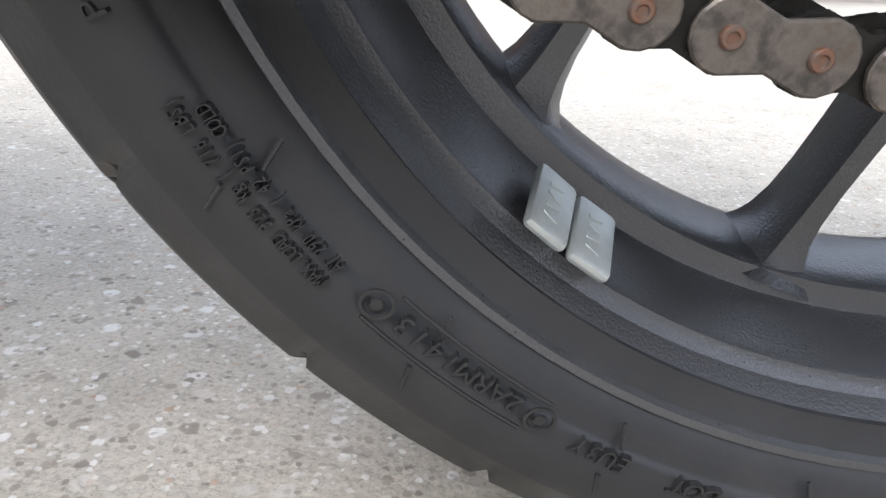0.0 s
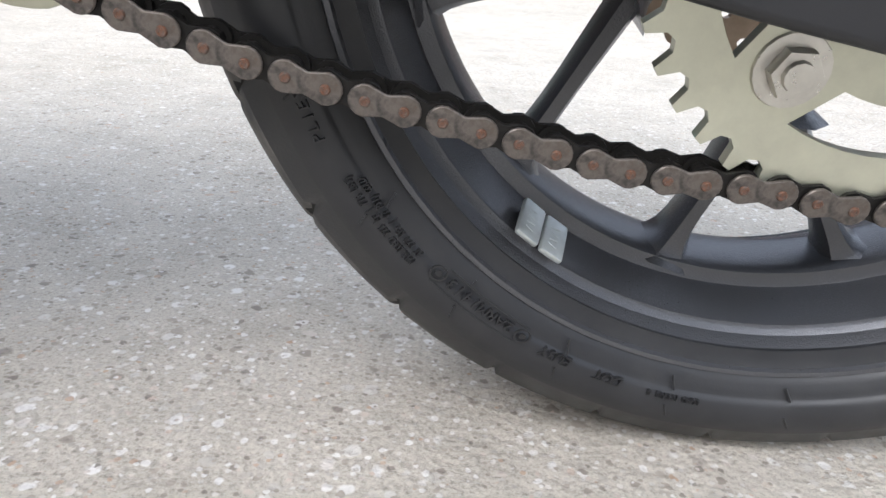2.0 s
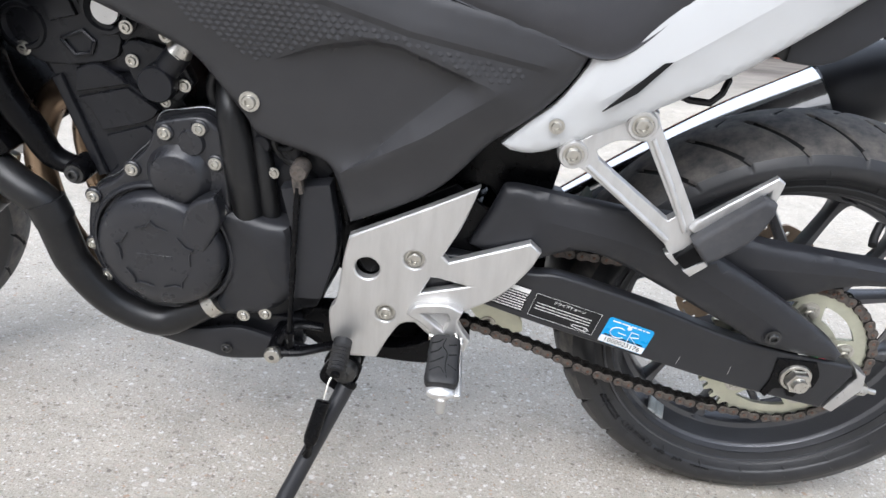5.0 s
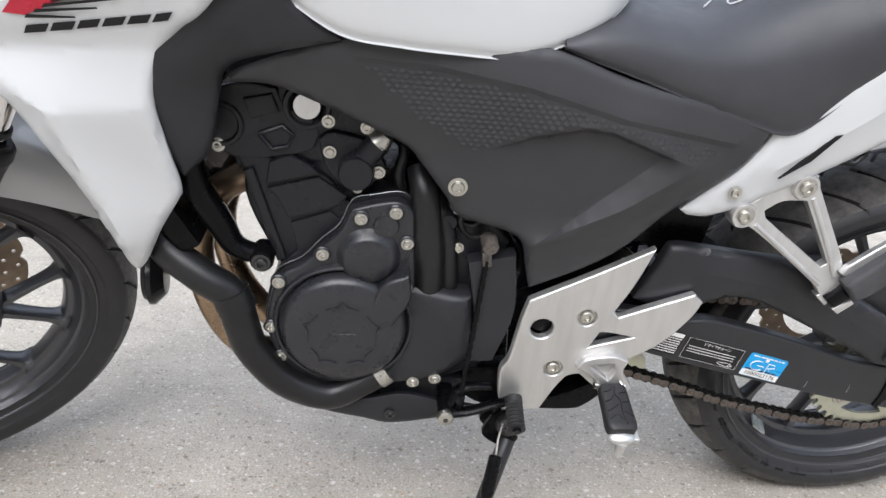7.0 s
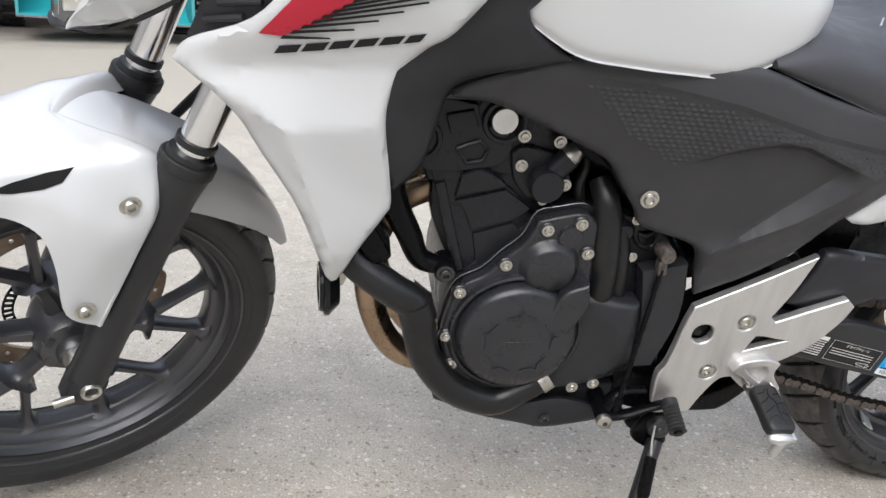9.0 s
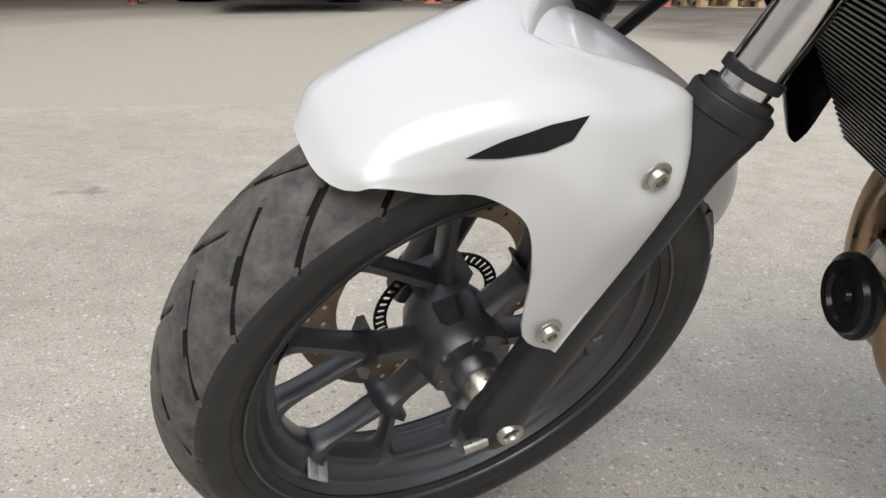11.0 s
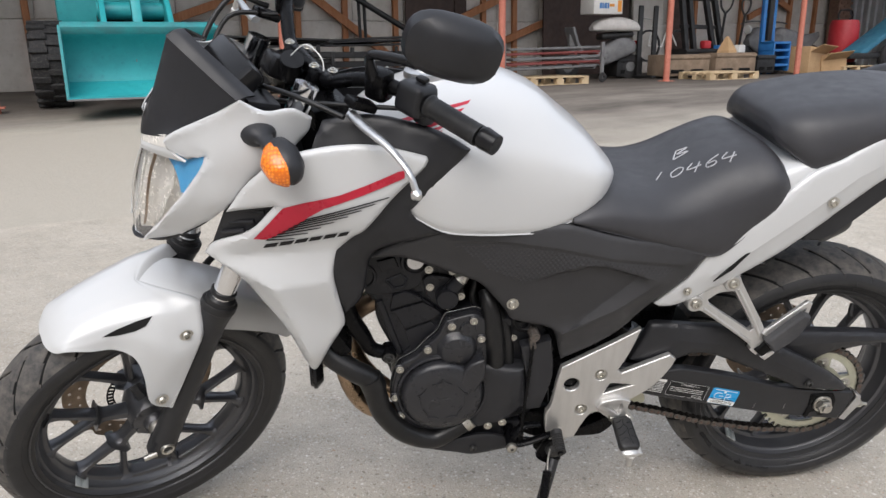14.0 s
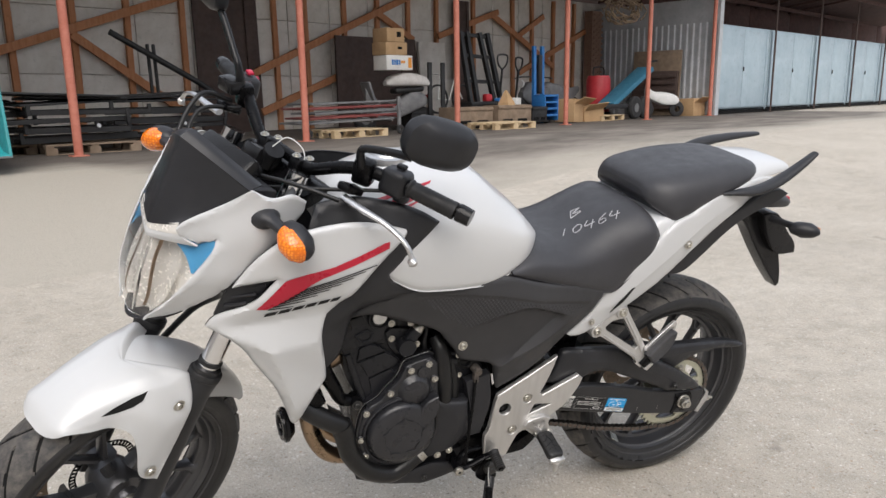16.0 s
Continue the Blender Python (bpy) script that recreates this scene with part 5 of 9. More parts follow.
b = body([0.08, 0.13, 0.19, 0.235, 0.258], [0.960, 0.968, 0.968, 0.964, 0.957], [0.925, 0.93, 0.933, 0.936, 0.94], [0.10, 0.085, 0.066, 0.055, 0.045], [(0, 0), (0.9, 0), (1.0, 0.35), (0.82, 0.85), (0.4, 1.0), (0, 1.0)], 4, 4, True)
part("tail_top", b, M["white"], bike, "white tail end piece")
for side in (1, -1):
    pts = [(-0.03, -0.126, 0.918), (0.02, -0.132, 0.92), (0.06, -0.134, 0.922), (0.12, -0.132, 0.936), (0.185, -0.126, 0.965), (0.245, -0.12, 1.0), (0.253, -0.119, 1.006)]
    if side < 0:
        pts = [(-0.03, -0.126, 0.918), (0.02, -0.138, 0.936), (0.07, -0.146, 0.953), (0.13, -0.148, 0.969), (0.22, -0.148, 0.98), (0.3, -0.146, 0.985), (0.322, -0.145, 0.986)]
    b = tube([(x, y * side, z) for x, y, z in pts], [0.006, 0.014, 0.018, 0.019, 0.016, 0.011, 0.008], 14, 5, None, flat=0.62)
    part("grab_rail", b, M["black"], bike, "satin black grab rail")
ut = [(-0.14, 0.732), (-0.08, 0.783), (-0.017, 0.83), (0.06, 0.873), (0.12, 0.904), (0.165, 0.915), (0.2, 0.9), (0.16, 0.875), (0.10, 0.855), (0.03, 0.815), (-0.06, 0.735), (-0.1, 0.71), (-0.14, 0.71)]
b = prism(ut, -0.118, 0.118, 0.006)
part("under_tail", b, M["black"], bike)
b = prism([(-0.42, 0.6), (-0.42, 0.66), (-0.3, 0.72), (-0.15, 0.78), (-0.12, 0.76), (-0.2, 0.70), (-0.3, 0.64)], -0.06, 0.09, 0.006)
part("rear_inner_fender", b, M["frame"], bike)
b = body([0.13, 0.18, 0.23, 0.275, 0.295], [0.905, 0.903, 0.887, 0.868, 0.855], [0.855, 0.845, 0.838, 0.833, 0.838], [0.085, 0.08, 0.07, 0.058, 0.048], [(0, 0), (0.85, 0), (1.0, 0.4), (0.85, 0.9), (0.4, 1.0), (0, 1.0)], 4, 4, True)
tl = part("tail_light", b, M["black"], bike, "black tail light housing")
b = box(0.01, 0.08, 0.022, (0.297, 0, 0.847), (0, -12, 0), 0.004)
part("lens", b, M["red"], tl)
b = prism([(0.15, 0.842), (0.2, 0.832), (0.249, 0.797), (0.30, 0.745), (0.34, 0.70), (0.375, 0.62), (0.388, 0.571), (0.379, 0.558), (0.33, 0.61), (0.269, 0.683), (0.21, 0.76), (0.17, 0.80)], -0.005, 0.045, 0.006)
nb = part("number_plate_bracket", b, M["gloss"], bike, "gloss black number plate hanger without a plate")
b = prism([(0.225, 0.81), (0.28, 0.808), (0.33, 0.755), (0.372, 0.712), (0.38, 0.68), (0.31, 0.684), (0.26, 0.74)], -0.035, 0.08, 0.008)
part("plate_lamp_housing", b, M["gloss"], nb)
for side in (1, -1):
    b = tube([(0.235, -0.05 * side, 0.805), (0.25, -0.09 * side, 0.803), (0.258, -0.11 * side, 0.802)], [0.011, 0.009, 0.011], 12, 3)
    rings = []
    for t, rx, rz in ((0, 0.012, 0.010), (0.2, 0.026, 0.018), (0.55, 0.03, 0.022), (0.85, 0.02, 0.015), (1.0, 0.006, 0.005)):
        cx, cy = 0.248 + 0.03 * t, (-0.11 - 0.062 * t) * side
        rings.append([(cx + rx * math.cos(2 * math.pi * k / 16), cy, 0.803 + rz * math.sin(2 * math.pi * k / 16)) for k in range(16)])
    loft(rings, bm=b)
    ind = part("rear_indicator", b, M["black"], bike, "black rear indicator with an amber lens")
    b = box(0.012, 0.04, 0.02, (0.287, -0.142 * side, 0.803), (0, 0, 25 * side), 0.005)
    part("lens", b, M["orange"], ind)
b = tube([(-0.235, -0.075, 0.668), (-0.24, -0.1, 0.66), (-0.2, -0.105, 0.655), (-0.185, -0.1, 0.68), (-0.19, -0.075, 0.69)], 0.004, 8, 2)
part("luggage_hook", b, M["gloss"], bike)

# white deck under the seats
b = body([-0.27, -0.24, -0.2, -0.12, 0.0, 0.1], [0.80, 0.835, 0.865, 0.885, 0.915, 0.935], [0.75, 0.77, 0.80, 0.84, 0.88, 0.91], [0.12, 0.13, 0.135, 0.13, 0.118, 0.1], [(0, 0), (0.9, 0), (1, 0.3), (0.97, 0.75), (0.8, 1), (0, 1)], 4, 3, True)
part("tail_deck", b, M["white"], bike)
# seats
b = body([-0.607, -0.57, -0.53, -0.48, -0.43, -0.38, -0.32, -0.265, -0.225, -0.195], [0.803, 0.822, 0.829, 0.824, 0.823, 0.838, 0.868, 0.886, 0.887, 0.856], [0.784, 0.772, 0.760, 0.744, 0.727, 0.711, 0.702, 0.750, 0.785, 0.82],
         [0.166, 0.166, 0.165, 0.163, 0.16, 0.157, 0.154, 0.151, 0.147, 0.128], [(0, 0), (0.9, 0.0), (1.0, 0.06), (1.015, 0.3), (0.95, 0.62), (0.76, 0.87), (0.45, 0.985), (0, 1.0)], 7, 5, True)
seat = part("rider_seat", b, M["seat"], bike, "black vinyl rider seat with chalked digits")
b = body([-0.222, -0.214, -0.192, -0.157, -0.10, -0.04, 0.03, 0.085, 0.122, 0.14], [0.920, 0.938, 0.951, 0.959, 0.967, 0.973, 0.977, 0.977, 0.971, 0.96], [0.908, 0.893, 0.876, 0.858, 0.880, 0.903, 0.923, 0.938, 0.948, 0.954], [0.065, 0.09, 0.115, 0.131, 0.132, 0.128, 0.115, 0.095, 0.066, 0.02],
         [(0, 0), (0.9, 0.0), (1.0, 0.08), (1.01, 0.35), (0.9, 0.75), (0.7, 0.95), (0.4, 1.0), (0, 1.0)], 4, 4, True)
part("pillion_seat", b, M["seat"], bike, "raised black vinyl pillion seat")
# chalk marks follow the seat's top
st = tree_of(seat)


def chalk(stroke, name="chalk_mark"):
    pts = []
    for x, y in catmull(stroke, 4):
        hit = st.ray_cast(Vector((x, y, 2)), Vector((0, 0, -1)))
        if hit[0]:
            pts.append(tuple(hit[0] + Vector((0, 0, 0.0008))))
    return tube(pts, 0.0013, 6, 1)


GL = {"1": [[(0.5, 1), (0.35, 0)]], "0": [[(0.5, 1), (0.15, 0.6), (0.3, 0.05), (0.75, 0.3), (0.8, 0.85), (0.5, 1)]], "4": [[(0.3, 1), (0.1, 0.45), (0.9, 0.5)], [(0.75, 0.85), (0.6, 0)]],
      "6": [[(0.8, 1), (0.25, 0.5), (0.3, 0.05), (0.75, 0.15), (0.7, 0.45), (0.3, 0.4)]], "B": [[(0.2, 1), (0.15, 0)], [(0.2, 1), (0.8, 0.85), (0.3, 0.55), (0.9, 0.3), (0.15, 0)]]}


def chalk_text(txt, x0, y0, along, up, w):
    b = bmesh.new()
    for i, ch in enumerate(txt):
        for stroke in GL[ch]:
            pts = [(x0 + along[0] * (i + sx) * w + up[0] * sy, y0 + along[1] * (i + sx) * w + up[1] * sy) for sx, sy in stroke]
            join(b, chalk(pts))
    return b


tagged(part("chalk_digits", chalk_text("10464", -0.438, -0.066, (1.0, -0.2), (0.014, 0.025), 0.029), M["chalk"], seat), kind="stuff")
tagged(part("chalk_letter", chalk_text("B", -0.382, -0.012, (1.0, -0.1), (0.013, 0.027), 0.034), M["chalk"], seat), kind="stuff")

# fuel tank
b = body([-1.0, -0.955, -0.90, -0.84, -0.78, -0.72, -0.66, -0.61, -0.56, -0.525, -0.512], [0.94, 0.975, 1.0, 1.013, 1.016, 1.012, 0.988, 0.95, 0.908, 0.87, 0.855], [0.88, 0.85, 0.82, 0.788, 0.78, 0.775, 0.772, 0.785, 0.81, 0.835, 0.845],
         [0.11, 0.15, 0.18, 0.195, 0.197, 0.19, 0.178, 0.165, 0.145, 0.105, 0.05], [(0, 0), (0.88, 0.0), (0.965, 0.02), (0.995, 0.12), (1.0, 0.40), (0.92, 0.64), (0.64, 0.87), (0.32, 0.975), (0, 1.0)], 5, 5, True)
tank = part("fuel_tank", b, M["white"], bike, "pearl white fuel tank with red wing stripes")
b = lathe([(0, -0.012), (0.035, -0.012), (0.038, -0.008), (0.047, -0.006), (0.049, 0.004)], 36, pose(-0.845, 0, 1.012, -90, 0, 0))
part("filler_cap", b, M["alu2"], tank, "round silver filler cap")
tt = tree_of(tank)
for k in range(5):
    x0, z0 = -0.92 + 0.010 * k, 0.963 - 0.0075 * k
    x1, z1 = -0.786 - 0.0125 * k, 0.993 - 0.0088 * k
    xm, zm = (x0 + x1) / 2, (z0 + z1) / 2 + 0.004
    part("wing_stripe", drape([(x0, z0), (xm, zm), (x1, z1), (x1 - 0.006, z1 - 0.0042), (xm, zm - 0.0052), (x0 + 0.003, z0 - 0.0045)], tt, res=0.008), M["red"], tank)
b = bmesh.new()
for k in range(5):
    join(b, drape([(-0.892 + 0.0125 * k, 0.917 + 0.001 * k), (-0.883 + 0.0125 * k, 0.918 + 0.001 * k), (-0.883 + 0.0125 * k, 0.93 + 0.001 * k), (-0.892 + 0.0125 * k, 0.929 + 0.001 * k)], tt))
part("brand_bar", b, M["red"], tank, "plain red bars where a badge is printed")

# side covers under tank and seat
sc = [(-0.967, 0.722, -0.15), (-0.953, 0.736, -0.158), (-0.923, 0.750, -0.165), (-0.836, 0.783, -0.176), (-0.763, 0.786, -0.176), (-0.68, 0.786, -0.174), (-0.608, 0.782, -0.17), (-0.529, 0.757, -0.166), (-0.43, 0.737, -0.16), (-0.342, 0.713, -0.152), (-0.357, 0.675, -0.148), (-0.39, 0.632, -0.143), (-0.431, 0.596, -0.138), (-0.462, 0.556, -0.133), (-0.493, 0.522, -0.13), (-0.54, 0.492, -0.13), (-0.593, 0.465, -0.128),
      (-0.603, 0.5, -0.13), (-0.613, 0.535, -0.132), (-0.634, 0.551, -0.134), (-0.697, 0.571, -0.14), (-0.713, 0.595, -0.142), (-0.742, 0.633, -0.145), (-0.765, 0.660, -0.147), (-0.802, 0.678, -0.147), (-0.853, 0.7, -0.147), (-0.914, 0.722, -0.147)]
sci = [(-0.826, 0.765, -0.177), (-0.742, 0.763, -0.18), (-0.636, 0.745, -0.181), (-0.527, 0.716, -0.178), (-0.385, 0.69, -0.163),
       (-0.822, 0.759, -0.173), (-0.742, 0.7565, -0.1755), (-0.637, 0.7385, -0.1765), (-0.529, 0.7095, -0.1735), (-0.392, 0.684, -0.1585),
       (-0.756, 0.703, -0.166), (-0.692, 0.66, -0.158),
       (-0.671, 0.668, -0.1605), (-0.623, 0.69, -0.172), (-0.569, 0.703, -0.178), (-0.538, 0.7, -0.178), (-0.474, 0.676, -0.174), (-0.43, 0.66, -0.168), (-0.507, 0.602, -0.167), (-0.603, 0.54, -0.149),
       (-0.618, 0.6845, -0.160), (-0.564, 0.6965, -0.162), (-0.535, 0.6925, -0.162), (-0.468, 0.667, -0.156), (-0.529, 0.609, -0.149), (-0.575, 0.56, -0.142)]
sbm = panel(sc, sci, [(0, 1), (1, 2), (2, 3), (3, 4), (5, 6), (6, 7), (7, 8), (8, 9), (12, 13), (13, 14), (14, 15), (15, 16), (16, 17), (17, 18), (18, 19), (12, 20), (20, 21), (21, 22), (22, 23), (23, 24), (24, 25), (25, 19)],
            res=0.0075, smooth=1, thick=0.008, edge=0.005)
sright = mirror_y(sbm)
side_cover = part("side_cover", sbm, M["cover"], bike, "matt black side cover with a scaled texture band")
part("side_cover", sright, M["cover"], bike)
ct = tree_of(side_cover)
# moulded scales of the texture band
b = bmesh.new()
band = [(-0.816, 0.756), (-0.742, 0.7535), (-0.637, 0.7355), (-0.529, 0.7065), (-0.395, 0.681), (-0.43, 0.667), (-0.474, 0.681), (-0.538, 0.705), (-0.569, 0.708), (-0.623, 0.695), (-0.668, 0.674), (-0.692, 0.664), (-0.756, 0.703), (-0.8, 0.744)]
rowz, k = 0.655, 0
while rowz < 0.77:
    gx = -0.87 + (0.0045 if k % 2 else 0)
    while gx < -0.36:
        if inside(gx, rowz, band):
            hit = ct.ray_cast(Vector((gx, -1, rowz)), Vector((0, 1, 0)))
            if hit[0]:
                y = hit[0].y
                c = b.verts.new((gx, y - 0.0012, rowz - 0.0018))
                o = [b.verts.new((gx + dx, y - 0.0001, rowz + dz)) for dx, dz in ((0.0042, 0), (0.0021, 0.0026), (-0.0021, 0.0026), (-0.0042, 0), (-0.0021, -0.0026), (0.0021, -0.0026))]
                for i in range(6):
                    b.faces.new((c, o[i], o[(i + 1) % 6]))
        gx += 0.009
    rowz += 0.0058
    k += 1
tagged(part("scale_texture", b, M["cover"], side_cover, "rows of small moulded scales", smooth=False), kind="stuff")
bolt((-0.703, -0.1495, 0.615), 0.008, side_cover)

# black frame cover between shroud and tank
fc = [(-0.795, 0.934, -0.197), (-0.84, 0.885, -0.196), (-0.893, 0.828, -0.188), (-0.884, 0.812, -0.186), (-0.838, 0.781, -0.182), (-0.925, 0.757, -0.17), (-0.955, 0.742, -0.165), (-0.966, 0.715, -0.160), (-0.981, 0.647, -0.155), (-1.012, 0.612, -0.155), (-1.035, 0.66, -0.172), (-1.045, 0.72, -0.185), (-1.04, 0.80, -0.188), (-1.05, 0.92, -0.182), (-1.03, 0.975, -0.155), (-0.96, 0.985, -0.158), (-0.88, 0.972, -0.172), (-0.83, 0.955, -0.188)]
fbm = panel(fc, [(-0.93, 0.80, -0.192), (-0.99, 0.74, -0.185), (-0.9, 0.9, -0.2)], thick=0.006, edge=0.005)
fr_r = mirror_y(fbm)
part("frame_cover", fbm, M["black"], bike, "satin black cover between tank and shroud")
part("frame_cover", fr_r, M["black"], bike)

# white shrouds with decals
sh = [(-1.242, 0.752, -0.164), (-1.206, 0.724, -0.166), (-1.18, 0.698, -0.168), (-1.164, 0.67, -0.168), (-1.147, 0.641, -0.167), (-1.118, 0.592, -0.163), (-1.098, 0.535, -0.156), (-1.086, 0.492, -0.149), (-1.077, 0.484, -0.147), (-1.066, 0.497, -0.148), (-1.043, 0.545, -0.158), (-1.019, 0.586, -0.163), (-1.014, 0.602, -0.166), (-1.02, 0.65, -0.178), (-1.027, 0.703, -0.19), (-1.024, 0.735, -0.189), (-1.012, 0.763, -0.187), (-0.99, 0.786, -0.196), (-0.965, 0.806, -0.205), (-0.92, 0.862, -0.212), (-0.868, 0.911, -0.205), (-0.866, 0.926, -0.2),
      (-0.93, 0.945, -0.206), (-0.982, 0.951, -0.208), (-1.045, 0.945, -0.21), (-1.1, 0.927, -0.206), (-1.152, 0.887, -0.198), (-1.192, 0.836, -0.186), (-1.113, 0.848, -0.203), (-1.16, 0.801, -0.196), (-1.223, 0.773, -0.17)]
shi = [(-1.128, 0.695, -0.202), (-1.21, 0.737, -0.176), (-1.195, 0.749, -0.172), (-1.1, 0.757, -0.183), (-1.078, 0.533, -0.176), (-1.03, 0.85, -0.214), (-1.1, 0.82, -0.204)]
# outline points count from 1: nose 1, lower front 3 5 6 7, tip 8 9, rear 12 13 15 17 19 20
shbm = panel(sh, shi, [(0, 1), (1, -1), (2, 3), (3, -17), (0, -15), (0, 4), (4, -9)], res=0.008, smooth=1, thick=0.005, edge=0.006, roll=0.007, hard=False)
sh_r = mirror_y(shbm)
shroud = part("radiator_shroud", shbm, M["white"], bike, "glossy white radiator shroud with red and black stripes")
part("radiator_shroud", sh_r, M["white"], bike)
lbm = panel([(x, z, y + 0.009) for x, z, y in sh], [(x, z, y + 0.012) for x, z, y in shi], (), res=0.02, smooth=1, thick=0.003, edge=0.0)
l_r = mirror_y(lbm)
part("shroud_liner", lbm, M["frame"], shroud)
part("shroud_liner", l_r, M["frame"], shroud)
sht = tree_of(shroud)
part("red_stripe", drape([(-1.098, 0.849), (-1.06, 0.86), (-1.008, 0.871), (-0.96, 0.888), (-0.913, 0.907), (-0.902, 0.909), (-0.903, 0.896), (-0.972, 0.869), (-1.034, 0.848), (-1.06, 0.832), (-1.084, 0.81), (-1.132, 0.788), (-1.153, 0.789)], sht, 0.0016, res=0.006), M["red"], shroud)
for k in range(8):
    x0, z0 = -1.133 + 0.0095 * k, 0.7855 + 0.0058 * k
    x1, z1 = -1.085 + 0.0225 * k, 0.789 + 0.0108 * k
    part("black_stripe", drape([(x0, z0), (x1, z1), (x1 - 0.001, z1 + 0.0018), (x0 + 0.003, z0 + 0.0038)], sht, 0.0024), M["decal"], shroud)
b = bmesh.new()
xx = -1.14
for w in (0.026, 0.026, 0.024, 0.024, 0.024, 0.02):
    zz = 0.769 + (xx + 1.14) * 0.17
    join(b, drape([(xx, zz), (xx + w - 0.004, zz + 0.0035), (xx + w + 0.002, zz + 0.0125), (xx + 0.006, zz + 0.009)], sht, 0.0016))
    xx += w
part("model_badge", b, M["decal"], shroud, "slanted plain black blocks of a badge")
# intake grille in the shroud's nose
b = panel([(-1.226, 0.772, -0.158), (-1.196, 0.838, -0.168), (-1.11, 0.852, -0.184), (-1.158, 0.798, -0.176)], (), (), thick=0.01, edge=0.0)
for k in range(3):
    tube([(-1.207 + 0.014 * k, -0.166, 0.792 + 0.017 * k), (-1.168 + 0.018 * k, -0.18, 0.800 + 0.016 * k)], 0.004, 8, 1, b)
gr_r = mirror_y(b)
part("intake_grille", b, M["black"], bike, "black plastic intake grille")
part("intake_grille", gr_r, M["black"], bike)

# radiator, horn
b = box(0.03, 0.27, 0.23, (-1.075, 0, 0.605), (0, -30, 0), 0.006)
rad = part("radiator", b, M["frame"], bike, "black radiator with fine fins")
fin = None
for k in range(30):
    m = pose(-1.075 - 0.5 * 0.0074 * (k - 14.5) - 0.0145, 0, 0.605 + 0.866 * 0.0074 * (k - 14.5) - 0.0084, 0, -30, 0)
    if fin is None:
        fin = part("fin", box(0.008, 0.25, 0.003, bevel=0), M["dark_bolt"], rad, smooth=False)
        fin.matrix_basis = m
    else:
        share("fin", fin, m, rad)
b = lathe([(0, -0.008), (0.006, -0.008), (0.008, -0.004), (0.022, -0.005), (0.024, -0.009), (0.033, -0.009), (0.035, -0.004), (0.04, -0.002), (0.04, 0.004), (0.026, 0.018), (0, 0.02)], 32, pose(-1.088, -0.07, 0.43, 0, 0, -84))
horn = part("horn", b, M["gloss"], bike, "small round black horn")
b = box(0.03, 0.012, 0.05, (-1.07, -0.06, 0.455), (0, 20, 0), 0.003)
part("horn_bracket", b, M["bolt"], horn)

# ---- engine ----
b = prism([(-0.93, 0.38), (-0.925, 0.45), (-0.89, 0.5), (-0.80, 0.57), (-0.70, 0.57), (-0.62, 0.52), (-0.6, 0.42), (-0.64, 0.31), (-0.74, 0.275), (-0.86, 0.275), (-0.91, 0.31)], -0.10, 0.13, 0.01)
crank = part("crankcase", b, M["engine"], bike, "matt black engine crankcase")
cov = [(-0.932, 0.385), (-0.928, 0.43), (-0.915, 0.468), (-0.885, 0.487), (-0.862, 0.513), (-0.84, 0.535), (-0.826, 0.567), (-0.80, 0.575), (-0.768, 0.58), (-0.748, 0.565), (-0.745, 0.52), (-0.742, 0.46), (-0.748, 0.40), (-0.76, 0.345), (-0.79, 0.305), (-0.83, 0.292), (-0.88, 0.303), (-0.915, 0.335)]
part("cover_gasket", prism([(x * 1.0 + (x + 0.835) * 0.035, z + (z - 0.43) * 0.035) for x, z in cov], -0.108, -0.098, 0.001), M["engine"], bike)
edge_line = [(x + (x + 0.835) * 0.04, -0.1075, z + (z - 0.43) * 0.04) for x, z in cov[:10]]
part("gasket_edge", tube(edge_line, 0.0005, 6, 4), M["alu2"], bike, "thin bright edge of the cover gasket")
gen = part("alternator_cover", prism(cov, -0.126, -0.106, 0.005, segs=3), M["case"], bike, "matt dark grey round engine cover")
dome = [(0.0, -0.1535), (0.05, -0.1532), (0.06, -0.152), (0.073, -0.148), (0.0785, -0.144), (0.0815, -0.136), (0.083, -0.124)]
b = lathe(dome, 72, Matrix.Translation((-0.832, 0, 0.399)))
part("cover_dome", b, M["case"], gen)
b = lathe([(0.084, -0.126), (0.086, -0.1325), (0.0885, -0.1335), (0.091, -0.132), (0.093, -0.126)], 72, Matrix.Translation((-0.832, 0, 0.399)))
part("dome_rim", b, M["case"], gen)
for k in range(5):
    a = radians(90 + 72 * k)
    for d in (-1, 1):
        a1 = a + d * 0.12
        b = tube([(-0.833 + 0.052 * math.cos(a), -0.1548, 0.399 + 0.052 * math.sin(a)), (-0.833 + 0.045 * math.cos(a1), -0.1548, 0.399 + 0.045 * math.sin(a1)), (-0.833 + 0.0445 * math.cos(a1 + d * 0.35), -0.1548, 0.399 + 0.0445 * math.sin(a1 + d * 0.35))], 0.0011, 6, 1)
        part("dome_ridge", b, M["case"], gen)
b = None
for k in range(5):
    b = box(0.0075, 0.0006, 0.006, (-0.853 + 0.0095 * k, -0.1537, 0.3995), bevel=0.0002, bm=b, segs=1)
part("brand_bar", b, M["case"], gen, "faint raised bars where a badge is cast", smooth=False)
b = lathe([(0.0, -0.140), (0.028, -0.140), (0.032, -0.137), (0.036, -0.130), (0.042, -0.124)], 40, Matrix.Translation((-0.803, 0, 0.503)))
part("gear_boss", b, M["case"], gen)
b = prism([(-0.792, 0.412), (-0.77, 0.412), (-0.748, 0.455), (-0.752, 0.492), (-0.785, 0.475), (-0.80, 0.43)], -0.153, -0.12, 0.006, segs=3)
part("cover_wedge", b, M["case"], gen)
